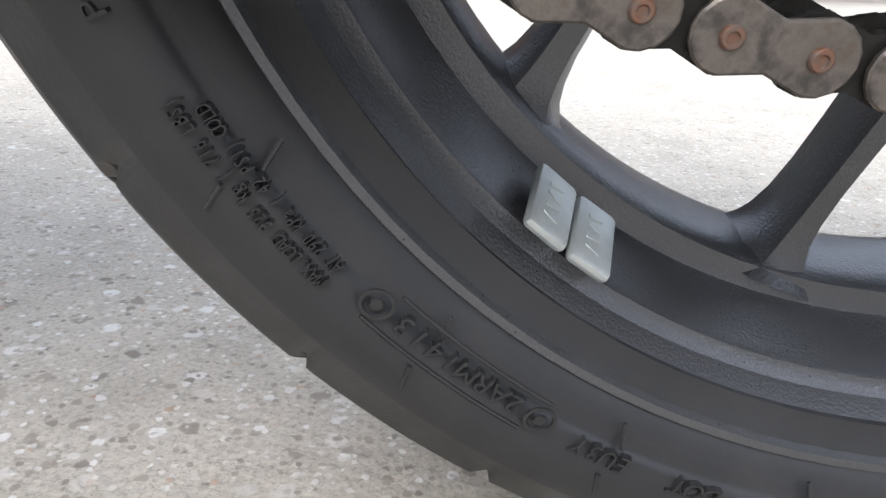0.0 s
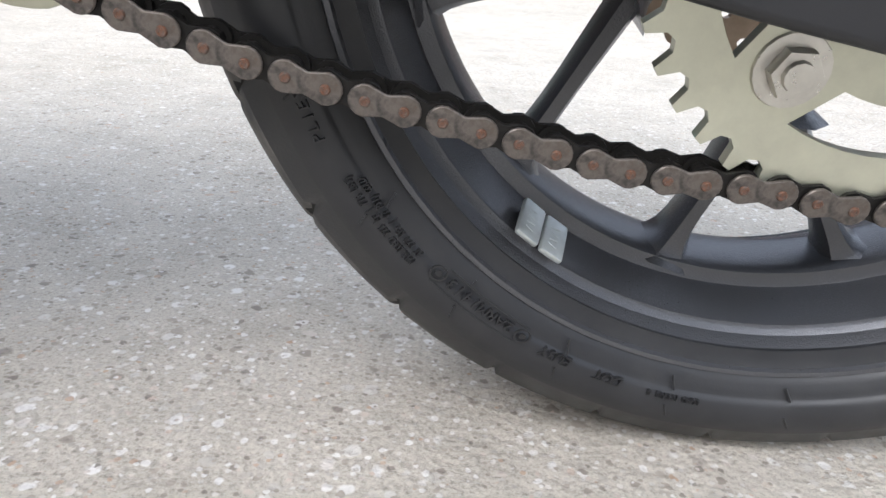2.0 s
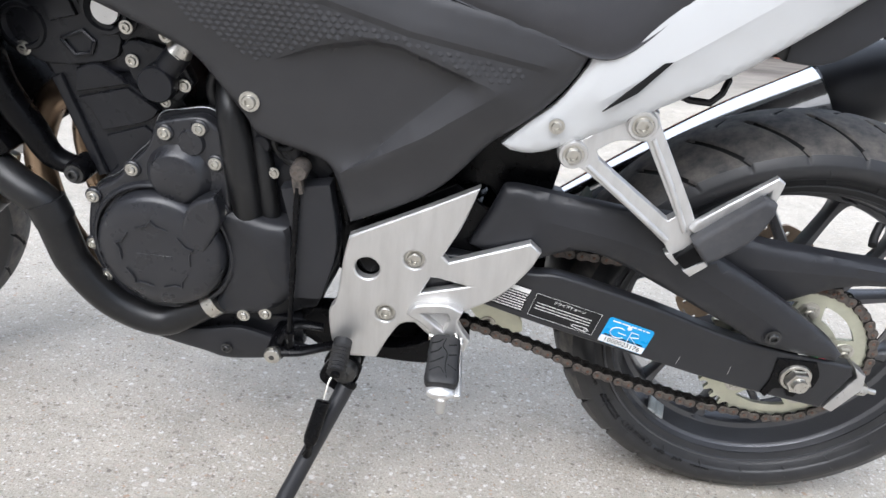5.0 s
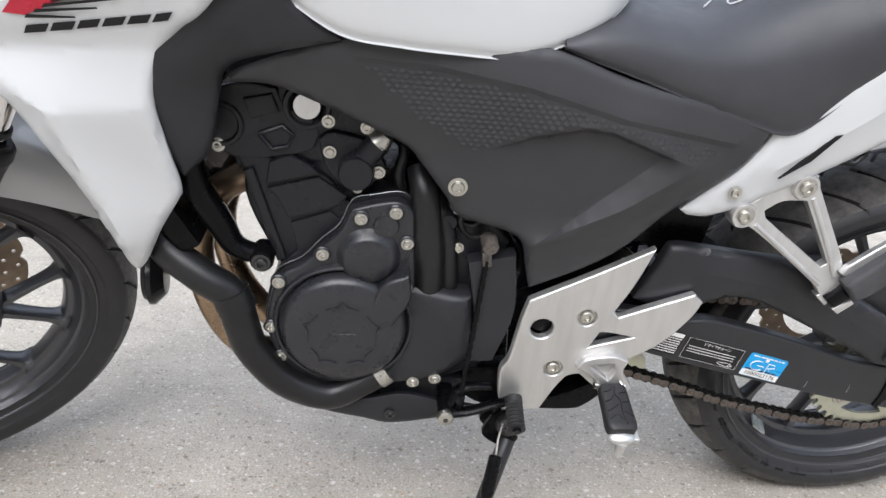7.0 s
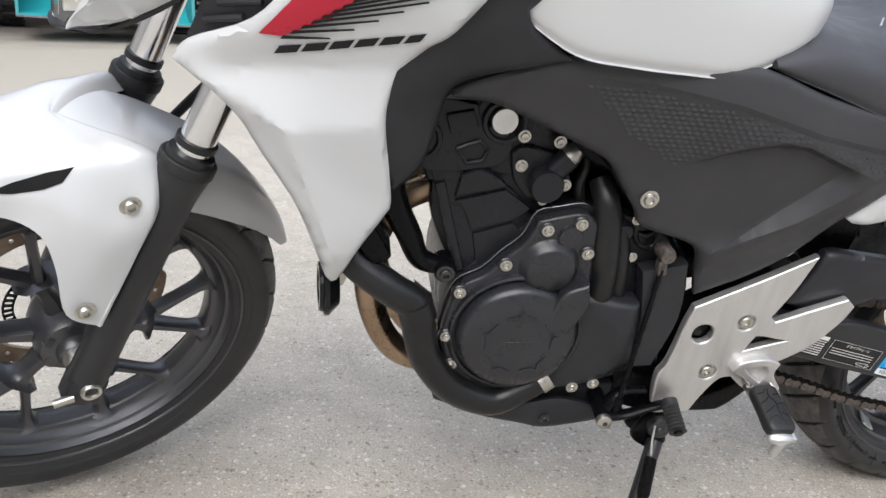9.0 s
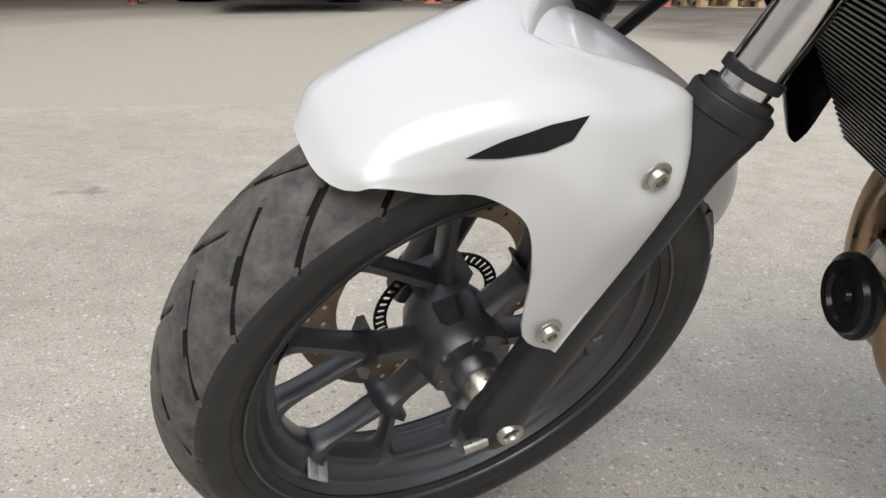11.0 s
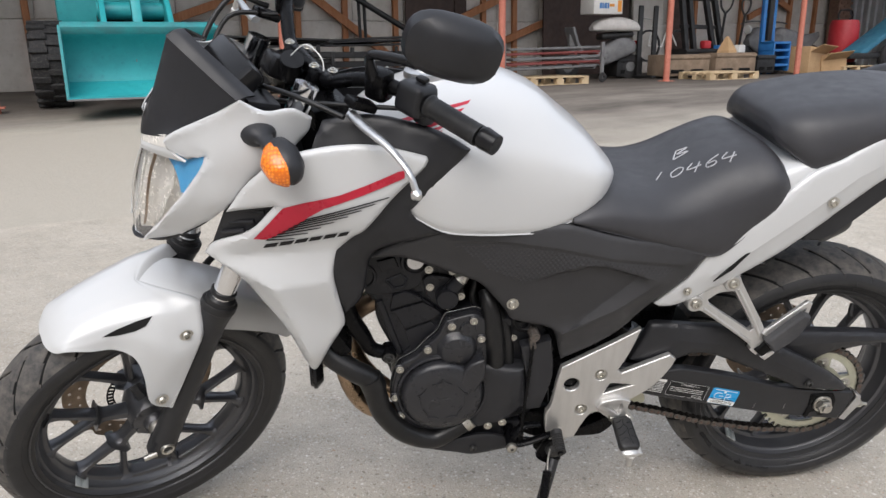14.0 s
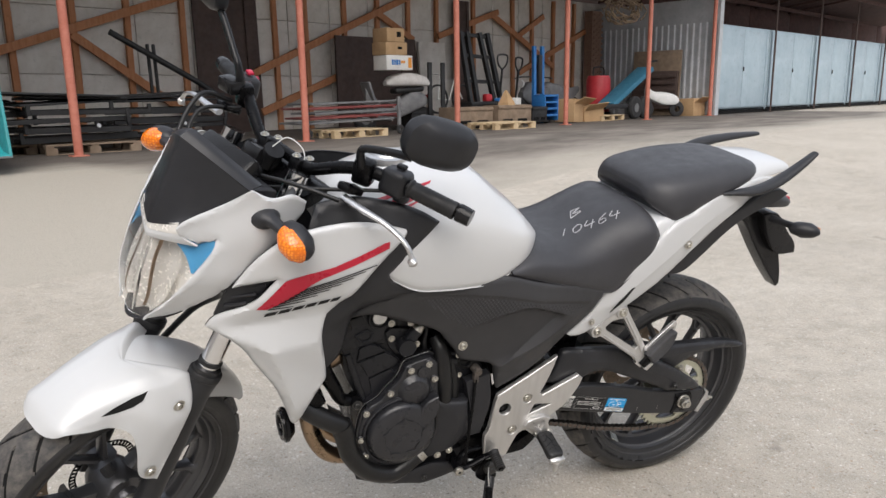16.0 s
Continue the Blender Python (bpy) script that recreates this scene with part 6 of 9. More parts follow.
b = lathe([(0.0, -0.131), (0.0145, -0.131), (0.0165, -0.126)], 30, Matrix.Translation((-0.783, 0, 0.548)))
part("inspection_cap", b, M["case"], gen)
for x, z in ((-0.814, 0.557), (-0.772, 0.567), (-0.756, 0.525), (-0.86, 0.505), (-0.915, 0.462), (-0.754, 0.462), (-0.926, 0.393), (-0.915, 0.345)):
    b = lathe([(0.0105, -0.122), (0.0105, -0.128), (0.009, -0.1295), (0, -0.1295)], 16, Matrix.Translation((x, 0, z)))
    part("bolt_boss", b, M["case"], gen)
    bolt((x, -0.1295, z), 0.0054)
b = panel([(-0.765, 0.462, -0.132), (-0.72, 0.458, -0.136), (-0.668, 0.452, -0.136), (-0.659, 0.36, -0.132), (-0.668, 0.345, -0.13), (-0.70, 0.315, -0.128), (-0.745, 0.300, -0.126), (-0.79, 0.292, -0.122), (-0.77, 0.33, -0.126), (-0.752, 0.39, -0.128)], [(-0.70, 0.43, -0.146), (-0.69, 0.37, -0.14)], [(0, 1)], thick=0.03, edge=0.008, roll=0.01)
part("sprocket_cover", b, M["black"], bike, "black plastic front sprocket cover")
b = prism([(-0.678, 0.503), (-0.617, 0.516), (-0.608, 0.43), (-0.628, 0.348), (-0.665, 0.345), (-0.662, 0.42)], -0.132, -0.105, 0.004)
part("pivot_cover", b, M["black"], bike)
for x, z in ((-0.735, 0.305), (-0.705, 0.312)):
    bolt((x, -0.127, z), 0.006)

# cylinder block and head, leaning forward
b = prism([(-0.915, 0.455), (-0.955, 0.545), (-0.96, 0.6), (-0.835, 0.63), (-0.80, 0.57), (-0.79, 0.52), (-0.86, 0.46)], -0.085, 0.12, 0.006)
cyl = part("cylinder_block", b, M["engine"], bike, "matt black cylinder block")
b = prism([(-0.965, 0.598), (-0.985, 0.645), (-0.962, 0.692), (-0.91, 0.715), (-0.85, 0.71), (-0.80, 0.675), (-0.805, 0.63), (-0.835, 0.615)], -0.09, 0.125, 0.008)
part("cylinder_head", b, M["engine"], bike, "matt black cylinder head")
b = prism([(-0.965, 0.618), (-0.927, 0.617), (-0.868, 0.601), (-0.832, 0.565), (-0.80, 0.53), (-0.86, 0.465), (-0.905, 0.47), (-0.942, 0.56)], -0.094, -0.08, 0.004)
join(b, prism([(-0.926, 0.614), (-0.90, 0.622), (-0.872, 0.608), (-0.866, 0.6), (-0.931, 0.584)], -0.102, -0.09, 0.005))
join(b, prism([(-0.93, 0.578), (-0.867, 0.596), (-0.832, 0.572), (-0.848, 0.556), (-0.905, 0.538), (-0.919, 0.568)], -0.1, -0.09, 0.003))
join(b, prism([(-0.902, 0.532), (-0.852, 0.55), (-0.83, 0.53), (-0.872, 0.488), (-0.893, 0.488)], -0.099, -0.09, 0.003))
join(b, prism([(-0.958, 0.6), (-0.945, 0.605), (-0.908, 0.48), (-0.92, 0.475)], -0.101, -0.09, 0.004))
join(b, prism([(-1.003, 0.691), (-0.96, 0.708), (-0.915, 0.703), (-0.905, 0.682), (-0.873, 0.668), (-0.866, 0.65), (-0.882, 0.626), (-0.954, 0.614), (-0.985, 0.625), (-1.0, 0.65)], -0.098, -0.08, 0.005))
join(b, prism([(-0.953, 0.69), (-0.92, 0.698), (-0.912, 0.676), (-0.945, 0.666)], -0.104, -0.09, 0.004))
tube([(-0.936, -0.1, 0.647), (-0.922, -0.1, 0.63), (-0.903, -0.1, 0.634), (-0.897, -0.1, 0.648), (-0.909, -0.1, 0.659), (-0.936, -0.1, 0.648)], 0.0028, 6, 1, b)
lathe([(0.0165, -0.09), (0.019, -0.096), (0.0225, -0.102), (0.0265, -0.102), (0.029, -0.096), (0.036, -0.094), (0.036, -0.085)], 30, Matrix.Translation((-0.981, 0, 0.657)), b)
part("casting_rib", b, M["engine"], cyl)
b = lathe([(0.0, -0.099), (0.0155, -0.099), (0.0168, -0.096)], 30, Matrix.Translation((-0.881, 0, 0.684)))
part("head_plug", b, M["alu2"], bike, "pale round plug in the cylinder head")
b = lathe([(0.0165, -0.09), (0.019, -0.096), (0.0225, -0.102), (0.0265, -0.102), (0.029, -0.096), (0.036, -0.094), (0.036, -0.085)], 30, Matrix.Translation((-0.881, 0, 0.684)))
part("head_plug_seat", b, M["engine"], bike)
b = lathe([(0.0, -0.095), (0.0155, -0.095), (0.0168, -0.09)], 30, Matrix.Translation((-0.981, 0, 0.657)))
part("head_plug", b, M["alu2"], bike)
bolt((-0.985, -0.098, 0.631), 0.006)
b = prism([(-0.868, 0.645), (-0.85, 0.655), (-0.8, 0.645), (-0.785, 0.61), (-0.805, 0.585), (-0.84, 0.585), (-0.86, 0.61)], -0.10, -0.08, 0.006)
lathe([(0.0, -0.122), (0.0195, -0.122), (0.0215, -0.119), (0.022, -0.1)], 30, Matrix.Translation((-0.822, 0, 0.611)), b)
tube([(-0.822, -0.105, 0.615), (-0.805, -0.105, 0.636), (-0.795, -0.105, 0.648)], 0.015, 14, 2, b)
part("water_pump", b, M["engine"], bike, "black water pump housing")
b = tube([(-0.797, -0.105, 0.647), (-0.788, -0.105, 0.658)], [0.0155, 0.011], 14, 1)
part("brass_fitting", b, M["bolt"], bike)
for x, z in ((-0.856, 0.669), (-0.854, 0.631), (-0.795, 0.608), (-0.82, 0.585), (-0.811, 0.664)):
    bolt((x, -0.103, z), 0.0054 if z > 0.6 else 0.0042)
# hoses and loose fittings behind the pump
b = tube([(-0.745, -0.09, 0.612), (-0.738, -0.112, 0.585), (-0.73, -0.118, 0.53), (-0.725, -0.118, 0.48), (-0.722, -0.112, 0.44)], [0.016, 0.0175, 0.0195, 0.019, 0.018], 16, 5)
part("coolant_hose", b, M["hose"], bike, "thick black coolant hose")
b = tube([(-0.73, -0.085, 0.585), (-0.712, -0.1, 0.55), (-0.702, -0.11, 0.51), (-0.696, -0.108, 0.44)], 0.0125, 14, 5)
part("coolant_hose", b, M["hose"], bike)
b = tube([(-0.78, -0.06, 0.66), (-0.765, -0.08, 0.63), (-0.77, -0.085, 0.6), (-0.76, -0.085, 0.55), (-0.75, -0.08, 0.45)], 0.007, 10, 5)
tube([(-0.66, -0.09, 0.565), (-0.69, -0.105, 0.555), (-0.68, -0.1, 0.53), (-0.66, -0.1, 0.525), (-0.65, -0.095, 0.55), (-0.62, -0.09, 0.57)], 0.005, 8, 5, b)
tube([(-0.70, -0.09, 0.55), (-0.675, -0.11, 0.545), (-0.655, -0.1, 0.56)], 0.004, 8, 4, b)
part("wiring", b, M["hose"], bike)
b = box(0.04, 0.03, 0.03, (-0.675, -0.09, 0.545), (0, 20, 0), 0.005)
lathe([(0.0, -0.112), (0.010, -0.112), (0.013, -0.108), (0.014, -0.09)], 20, Matrix.Translation((-0.705, 0, 0.548)), b)
box(0.05, 0.06, 0.06, (-0.63, -0.06, 0.555), (0, 0, 0), 0.008, b)
part("actuator", b, M["engine"], bike)
for x, z in ((-0.69, 0.515), (-0.695, 0.57)):
    bolt((x, -0.115, z), 0.005)
b = lathe([(0.0, -0.134), (0.0095, -0.134), (0.011, -0.13), (0.011, -0.11), (0, -0.11)], 20, Matrix.Translation((-0.653, -0.008, 0.531)))
box(0.012, 0.014, 0.022, (-0.655, -0.132, 0.512), (0, -8, 0), 0.002, b)
part("shift_joint", b, M["chain"], bike, "brown corroded ball joint")
b = tube([(-0.655, -0.136, 0.51), (-0.662, -0.142, 0.40), (-0.668, -0.144, 0.295)], 0.0036, 10, 1)
tube([(-0.668, -0.144, 0.30), (-0.669, -0.144, 0.276)], 0.0065, 6, 1, b)
part("shift_rod", b, M["frame"], bike, "black gear shift rod")
b = tube([(-0.686, -0.10, 0.272), (-0.686, -0.152, 0.268)], 0.0125, 16, 1)
tube([(-0.684, -0.138, 0.275), (-0.672, -0.135, 0.297), (-0.655, -0.132, 0.305), (-0.625, -0.13, 0.303)], [0.012, 0.010, 0.008, 0.007], 10, 4, b, flat=0.6)
tube([(-0.686, -0.145, 0.268), (-0.655, -0.145, 0.270), (-0.62, -0.145, 0.283), (-0.596, -0.15, 0.296)], [0.012, 0.0095, 0.0085, 0.009], 12, 4, b, flat=0.6)
lever = part("shift_lever", b, M["frame"], bike, "black gear shift lever")
b = lathe([(0.0, -0.162), (0.0075, -0.162), (0.0105, -0.1605), (0.0115, -0.158), (0.0115, -0.152)], 24, Matrix.Translation((-0.688, 0, 0.267)))
part("pivot_cap", b, M["bolt"], lever, "domed silver pivot bolt")
# black hexagon on the cap's face paints the shade in its hex socket
part("socket_shade", lathe([(0.0, -0.1625), (0.004, -0.1625), (0.004, -0.161)], 6, Matrix.Translation((-0.688, 0, 0.267))), M["dark_bolt"], lever)
ta, tb = Vector((-0.595, -0.148, 0.298)), Vector((-0.595, -0.194, 0.282))
b = tube([tuple(ta.lerp(tb, k / 18)) for k in range(19)], [0.0098 if k % 2 and 3 < k else 0.0125 for k in range(19)], 18, 1)
part("toe_rubber", b, M["peg"], lever, "ribbed black toe rubber")
part("toe_pin", tube([tuple(tb), tuple(tb + Vector((0, -0.004, -0.0015)))], 0.006, 12, 1), M["frame"], lever)

# frame arms, big hose under the engine, lower cross piece
b = tube([(-1.02, -0.12, 0.70), (-1.012, -0.118, 0.60), (-0.985, -0.112, 0.535), (-0.968, -0.108, 0.50), (-0.935, -0.105, 0.487)], [0.022, 0.022, 0.02, 0.017, 0.014], 12, 5, None, flat=0.8)
lathe([(0.0, -0.126), (0.013, -0.126), (0.015, -0.122), (0.015, -0.09)], 18, Matrix.Translation((-0.936, 0, 0.488)), b)
hang = part("engine_hanger", b, M["frame"], bike, "black tubular engine hanger")
bolt((-0.936, -0.126, 0.488), 0.008, hang, mat="dark_bolt")
b = tube([(-1.07, -0.10, 0.53), (-1.051, -0.118, 0.499), (-1.008, -0.132, 0.470), (-0.974, -0.135, 0.445), (-0.962, -0.135, 0.40), (-0.95, -0.135, 0.36), (-0.91, -0.132, 0.307), (-0.851, -0.128, 0.281), (-0.804, -0.122, 0.300), (-0.775, -0.118, 0.317)], [0.021, 0.0215, 0.022, 0.0225, 0.0225, 0.022, 0.022, 0.0215, 0.02, 0.018], 20, 5)
lh = part("lower_radiator_hose", b, M["hose"], bike, "thick black radiator hose bent under the engine")
b = tube([(-0.975, -0.135, 0.452), (-0.966, -0.135, 0.425)], 0.0245, 20, 1)
part("hose_sleeve", b, M["hose"], lh)
b = tube([(-0.785, -0.12, 0.310), (-0.772, -0.117, 0.319)], 0.0205, 20, 1)
part("hose_clamp", b, M["bolt"], lh, "silver hose clamp")
b = panel([(-0.945, 0.325, -0.11), (-0.93, 0.268, -0.112), (-0.862, 0.243, -0.12), (-0.80, 0.230, -0.122), (-0.756, 0.222, -0.122), (-0.66, 0.238, -0.118), (-0.64, 0.25, -0.115), (-0.691, 0.261, -0.118), (-0.745, 0.275, -0.12), (-0.80, 0.265, -0.12), (-0.86, 0.265, -0.118), (-0.91, 0.295, -0.112)], (), (), thick=0.006, edge=0.003)
bb = mirror_y(b)
skid = part("lower_cowl", b, M["black"], bike, "black plastic lower cowl")
part("lower_cowl", bb, M["black"], bike)
b = prism([(-0.90, 0.262), (-0.76, 0.232), (-0.66, 0.245), (-0.66, 0.29), (-0.9, 0.29)], -0.10, 0.10, 0.006)
part("oil_pan", b, M["engine"], bike)
bolt((-0.764, -0.1235, 0.242), 0.0055, skid, mat="dark_bolt")
b = prism([(-0.665, 0.31), (-0.60, 0.315), (-0.58, 0.26), (-0.52, 0.262), (-0.45, 0.30), (-0.43, 0.29), (-0.47, 0.245), (-0.5, 0.235), (-0.58, 0.237), (-0.63, 0.243), (-0.66, 0.26)], -0.10, -0.07, 0.006)
part("stand_bracket", b, M["frame"], bike, "black bracket behind the side stand")
b = prism([(-0.53, 0.30), (-0.45, 0.335), (-0.44, 0.29), (-0.475, 0.247), (-0.53, 0.24), (-0.60, 0.25)], -0.06, 0.09, 0.008)
part("catalyst_box", b, M["frame"], bike)
# side stand
P0, P1 = Vector((-0.594, -0.125, 0.241)), Vector((-0.661, -0.252, 0.078))
lift = Vector((-0.588, -0.135, 0.222))
b = tube([tuple(lift), tuple(lift.lerp(P1, 0.3)), tuple(lift.lerp(P1, 0.6)), tuple(P1)], [0.0122, 0.0118, 0.0115, 0.0115], 18, 3)
foot_w = LEAN @ P1
fb = prism([(-0.040, -0.006), (-0.034, -0.021), (0.022, -0.022), (0.038, -0.01), (0.038, 0.01), (0.02, 0.022), (-0.03, 0.021), (-0.040, 0.008)], -0.004, 0.003, 0.0015)
bmesh.ops.transform(fb, matrix=LEAN.inverted() @ Matrix.Translation((foot_w.x, foot_w.y, 0.006)) @ pose(0, 0, 0, 90, 0, 20), verts=fb.verts)
join(b, fb)
tube([(-0.652, -0.240, 0.092), (-0.668, -0.248, 0.085), (-0.69, -0.259, 0.082), (-0.714, -0.270, 0.080)], [0.0065, 0.0045, 0.0042, 0.0042], 10, 3, b)
tube([(-0.710, -0.268, 0.0802), (-0.714, -0.270, 0.080), (-0.719, -0.2725, 0.0798)], [0.003, 0.0075, 0.003], 12, 3, b)
stand = part("side_stand", b, M["arm"], bike, "worn black side stand on the tarmac")
ears = [(-0.619, 0.250), (-0.606, 0.264), (-0.584, 0.262), (-0.571, 0.244), (-0.581, 0.214), (-0.604, 0.198), (-0.624, 0.212), (-0.630, 0.226)]
for y in (-0.137, -0.108):
    part("pivot_ear", prism(ears, y, y + 0.008, 0.0015, n=3), M["frame"], stand)
b = lathe([(0, -0.030), (0.006, -0.030), (0.0075, -0.0265), (0.013, -0.0265), (0.0165, -0.024), (0.018, -0.018), (0.018, 0.012)], 28, Matrix.Translation(P0 + Vector((0.0, 0.0, 0.002))))
part("pivot_bolt", b, M["dark_bolt"], stand)
b = tube([(-0.604, -0.150, 0.252), (-0.611, -0.165, 0.238), (-0.614, -0.179, 0.221)], 0.0016, 8, 2)
part("spring_hook", b, M["bolt"], stand, "thin steel spring hook")
q0, q1 = Vector((-0.614, -0.180, 0.220)), Vector((-0.627, -0.212, 0.166))
b = tube([tuple(q0), tuple(q0.lerp(q1, 0.02)), tuple(q0.lerp(q1, 0.8)), tuple(q0.lerp(q1, 0.93)), tuple(q1)], [0.006, 0.0095, 0.010, 0.0085, 0.004], 16, 1)
part("spring_sleeve", b, M["frame"], stand, "shiny black sleeve over the return spring")
b = tube([tuple(q1), tuple(q1.lerp(lift.lerp(P1, 0.6), 0.8))], [0.004, 0.007], 10, 1)
tube([(-0.622, -0.212, 0.170), (-0.634, -0.218, 0.156)], 0.0015, 8, 1, b)
part("spring_anchor", b, M["frame"], stand)
part("weld", tube([tuple(lift + (P1 - lift) * k / 40) for k in range(3)], [0.0128, 0.0142, 0.0125], 18, 1), M["frame"], stand)
# exhaust
for y, dx in ((-0.045, 0.0), (0.055, 0.012)):
    b = tube([(-0.955 + dx, y, 0.575), (-1.0 + dx, y, 0.545), (-1.03 + dx, y, 0.47), (-1.022 + dx, y, 0.38), (-0.985 + dx, y, 0.31), (-0.92, y * 0.7, 0.277), (-0.8, y * 0.5, 0.262)], 0.0195, 16, 5)
    part("exhaust_header", b, M["header"], bike, "heat-browned exhaust header pipe")
b = tube([(-0.40, 0.12, 0.33), (-0.31, 0.15, 0.385), (-0.2, 0.175, 0.45), (-0.08, 0.185, 0.522), (0.055, 0.19, 0.592)], [0.024, 0.026, 0.034, 0.044, 0.052], 24, 5)
mf = part("muffler_cone", b, M["chrome"], bike, "bright chrome muffler cone and black can")
b = tube([(0.05, 0.19, 0.589), (0.062, 0.19, 0.595), (0.11, 0.193, 0.616), (0.14, 0.194, 0.629), (0.15, 0.195, 0.633)], [0.0535, 0.0565, 0.0565, 0.052, 0.038], 28, 3, None, flat=1.1)
part("muffler_can", b, M["black"], mf)
b = prism([(-0.50, 0.50), (-0.50, 0.55), (-0.465, 0.62), (-0.37, 0.63), (-0.345, 0.575), (-0.35, 0.508), (-0.41, 0.495), (-0.436, 0.512)], -0.075, -0.055, 0.004)
part("inner_panel", b, M["frame"], bike)
b = prism([(-0.56, 0.39), (-0.56, 0.53), (-0.40, 0.55), (-0.39, 0.42)], 0.03, 0.04, 0.002)
part("inner_fender", b, M["frame"], bike)
# added black block that keeps the gap under the chain guard dark
b = prism([(-0.42, 0.33), (-0.42, 0.42), (-0.36, 0.43), (-0.339, 0.40), (-0.339, 0.34)], -0.05, 0.08, 0.006, n=1)
part("arm_gap_filler", b, M["frame"], bike)
# space behind the left panels: airbox, frame rails
b = body([-0.95, -0.85, -0.7, -0.55, -0.42], [0.80, 0.80, 0.79, 0.78, 0.74], [0.71, 0.70, 0.62, 0.56, 0.6], [0.11, 0.12, 0.12, 0.1, 0.09], [(0, 0), (0.9, 0), (1, 0.2), (1, 0.8), (0.9, 1), (0, 1)])
part("air_box", b, M["engine"], bike)
b = tube([(-1.02, -0.09, 0.80), (-0.9, -0.06, 0.72), (-0.75, -0.07, 0.64), (-0.62, -0.08, 0.5), (-0.6, -0.08, 0.38)], 0.02, 12, 5)
tube([(-1.02, 0.09, 0.80), (-0.9, 0.12, 0.71), (-0.75, 0.115, 0.62), (-0.62, 0.1, 0.5), (-0.6, 0.09, 0.38)], 0.02, 12, 5, b)
part("main_frame", b, M["frame"], bike, "black tubular main frame")

# ---- front end ----
U = RAKE
for side in (1, -1):
    base = Vector((-1.449, -0.1 * side, 0.324))
    b = tube([tuple(base + U * s) for s in (-0.03, 0.0, 0.05, 0.2, 0.3, 0.335, 0.35)], [0.022, 0.026, 0.0255, 0.0262, 0.0268, 0.031, 0.0315], 24, 2)
    box(0.05, 0.04, 0.05, tuple(base + U * -0.012), (0, 25.5, 0), 0.009, b)
    leg = fpart("fork_leg", b, M["arm"], bike, "black lower fork leg with chrome stanchion")
    b = tube([tuple(base + U * s) for s in (0.343, 0.345, 0.357, 0.359, 0.3595, 0.366)], [0.031, 0.0335, 0.0335, 0.032, 0.028, 0.027], 28, 1)
    tube([tuple(base + U * s) for s in (0.375, 0.383)], 0.024, 20, 1, b)
    fpart("dust_seal", b, M["peg"], leg)
    b = tube([tuple(base + U * s) for s in (0.36, 0.80)], 0.0205, 24, 1)
    fpart("stanchion", b, M["chrome"], leg, "polished chrome stanchion tube")
    b = lathe([(0.0075, 0.002), (0.0075, -0.002), (0.009, -0.007), (0.0125, -0.008), (0.0135, -0.005), (0.0135, 0.004)], 24, Matrix.Translation(base + Vector((0, -0.021 * side, 0))) @ (pose(0, 0, 0) if side > 0 else pose(0, 0, 0, 0, 0, 180)))
    fpart("axle_end", b, M["bolt"], leg)
    # black boots by the lower clamp
    b = tube([tuple(base + U * s) for s in (0.50, 0.502, 0.506, 0.572, 0.576, 0.577, 0.588)], [0.03, 0.0345, 0.036, 0.0365, 0.034, 0.029, 0.028], 28, 1)
    if side < 0:
        fpart("fork_boot", b, M["peg"], leg)
    else:
        b.free()
b = tube([(-1.47, -0.118, 0.314), (-1.495, -0.118, 0.314)], 0.006, 10, 1)
fpart("pinch_bolt", b, M["bolt"], bike)
b = lathe([(0.016, -0.085), (0.02, -0.08), (0.021, -0.055), (0.0, -0.055)], 24, Matrix.Translation(CF))
fpart("wheel_spacer", b, M["bolt"], bike)
# front mudguard: rear blade, and the front shell that runs down to the fork legs
secs = [(92, 0.330, 0.060, 0.03), (86, 0.341, 0.070, 0.020), (79, 0.3465, 0.080, 0.020), (71, 0.3475, 0.083, 0.038), (61, 0.341, 0.077, 0.058), (48, 0.337, 0.068, 0.055), (36, 0.334, 0.055, 0.045), (26, 0.332, 0.040, 0.032), (19.0, 0.331, 0.027, 0.02), (13.0, 0.3305, 0.014, 0.01), (9.2, 0.330, 0.002, 0.002)]
rings = []
for a, r, w, d in catmull(secs, 4):
    row = []
    for t in np.linspace(-1, 1, 25):
        s = abs(t)
        y = w * (s * 1.15 if s < 0.8 else 0.92 + (s - 0.8) * 0.4) * (1 if t > 0 else -1)
        rr = r - 0.010 * s * s - d * max(0, (s - 0.55) / 0.45) ** 1.7
        row.append((CF.x + rr * math.cos(radians(a)), y, CF.z + rr * math.sin(radians(a))))
    rings.append(row)
b = loft(rings, closed_ring=False, cap=False)
bmesh.ops.recalc_face_normals(b, faces=b.faces)
bmesh.ops.solidify(b, geom=b.faces[:], thickness=0.0035)
fender = fpart("front_mudguard", b, M["white"], bike, "glossy white front mudguard")
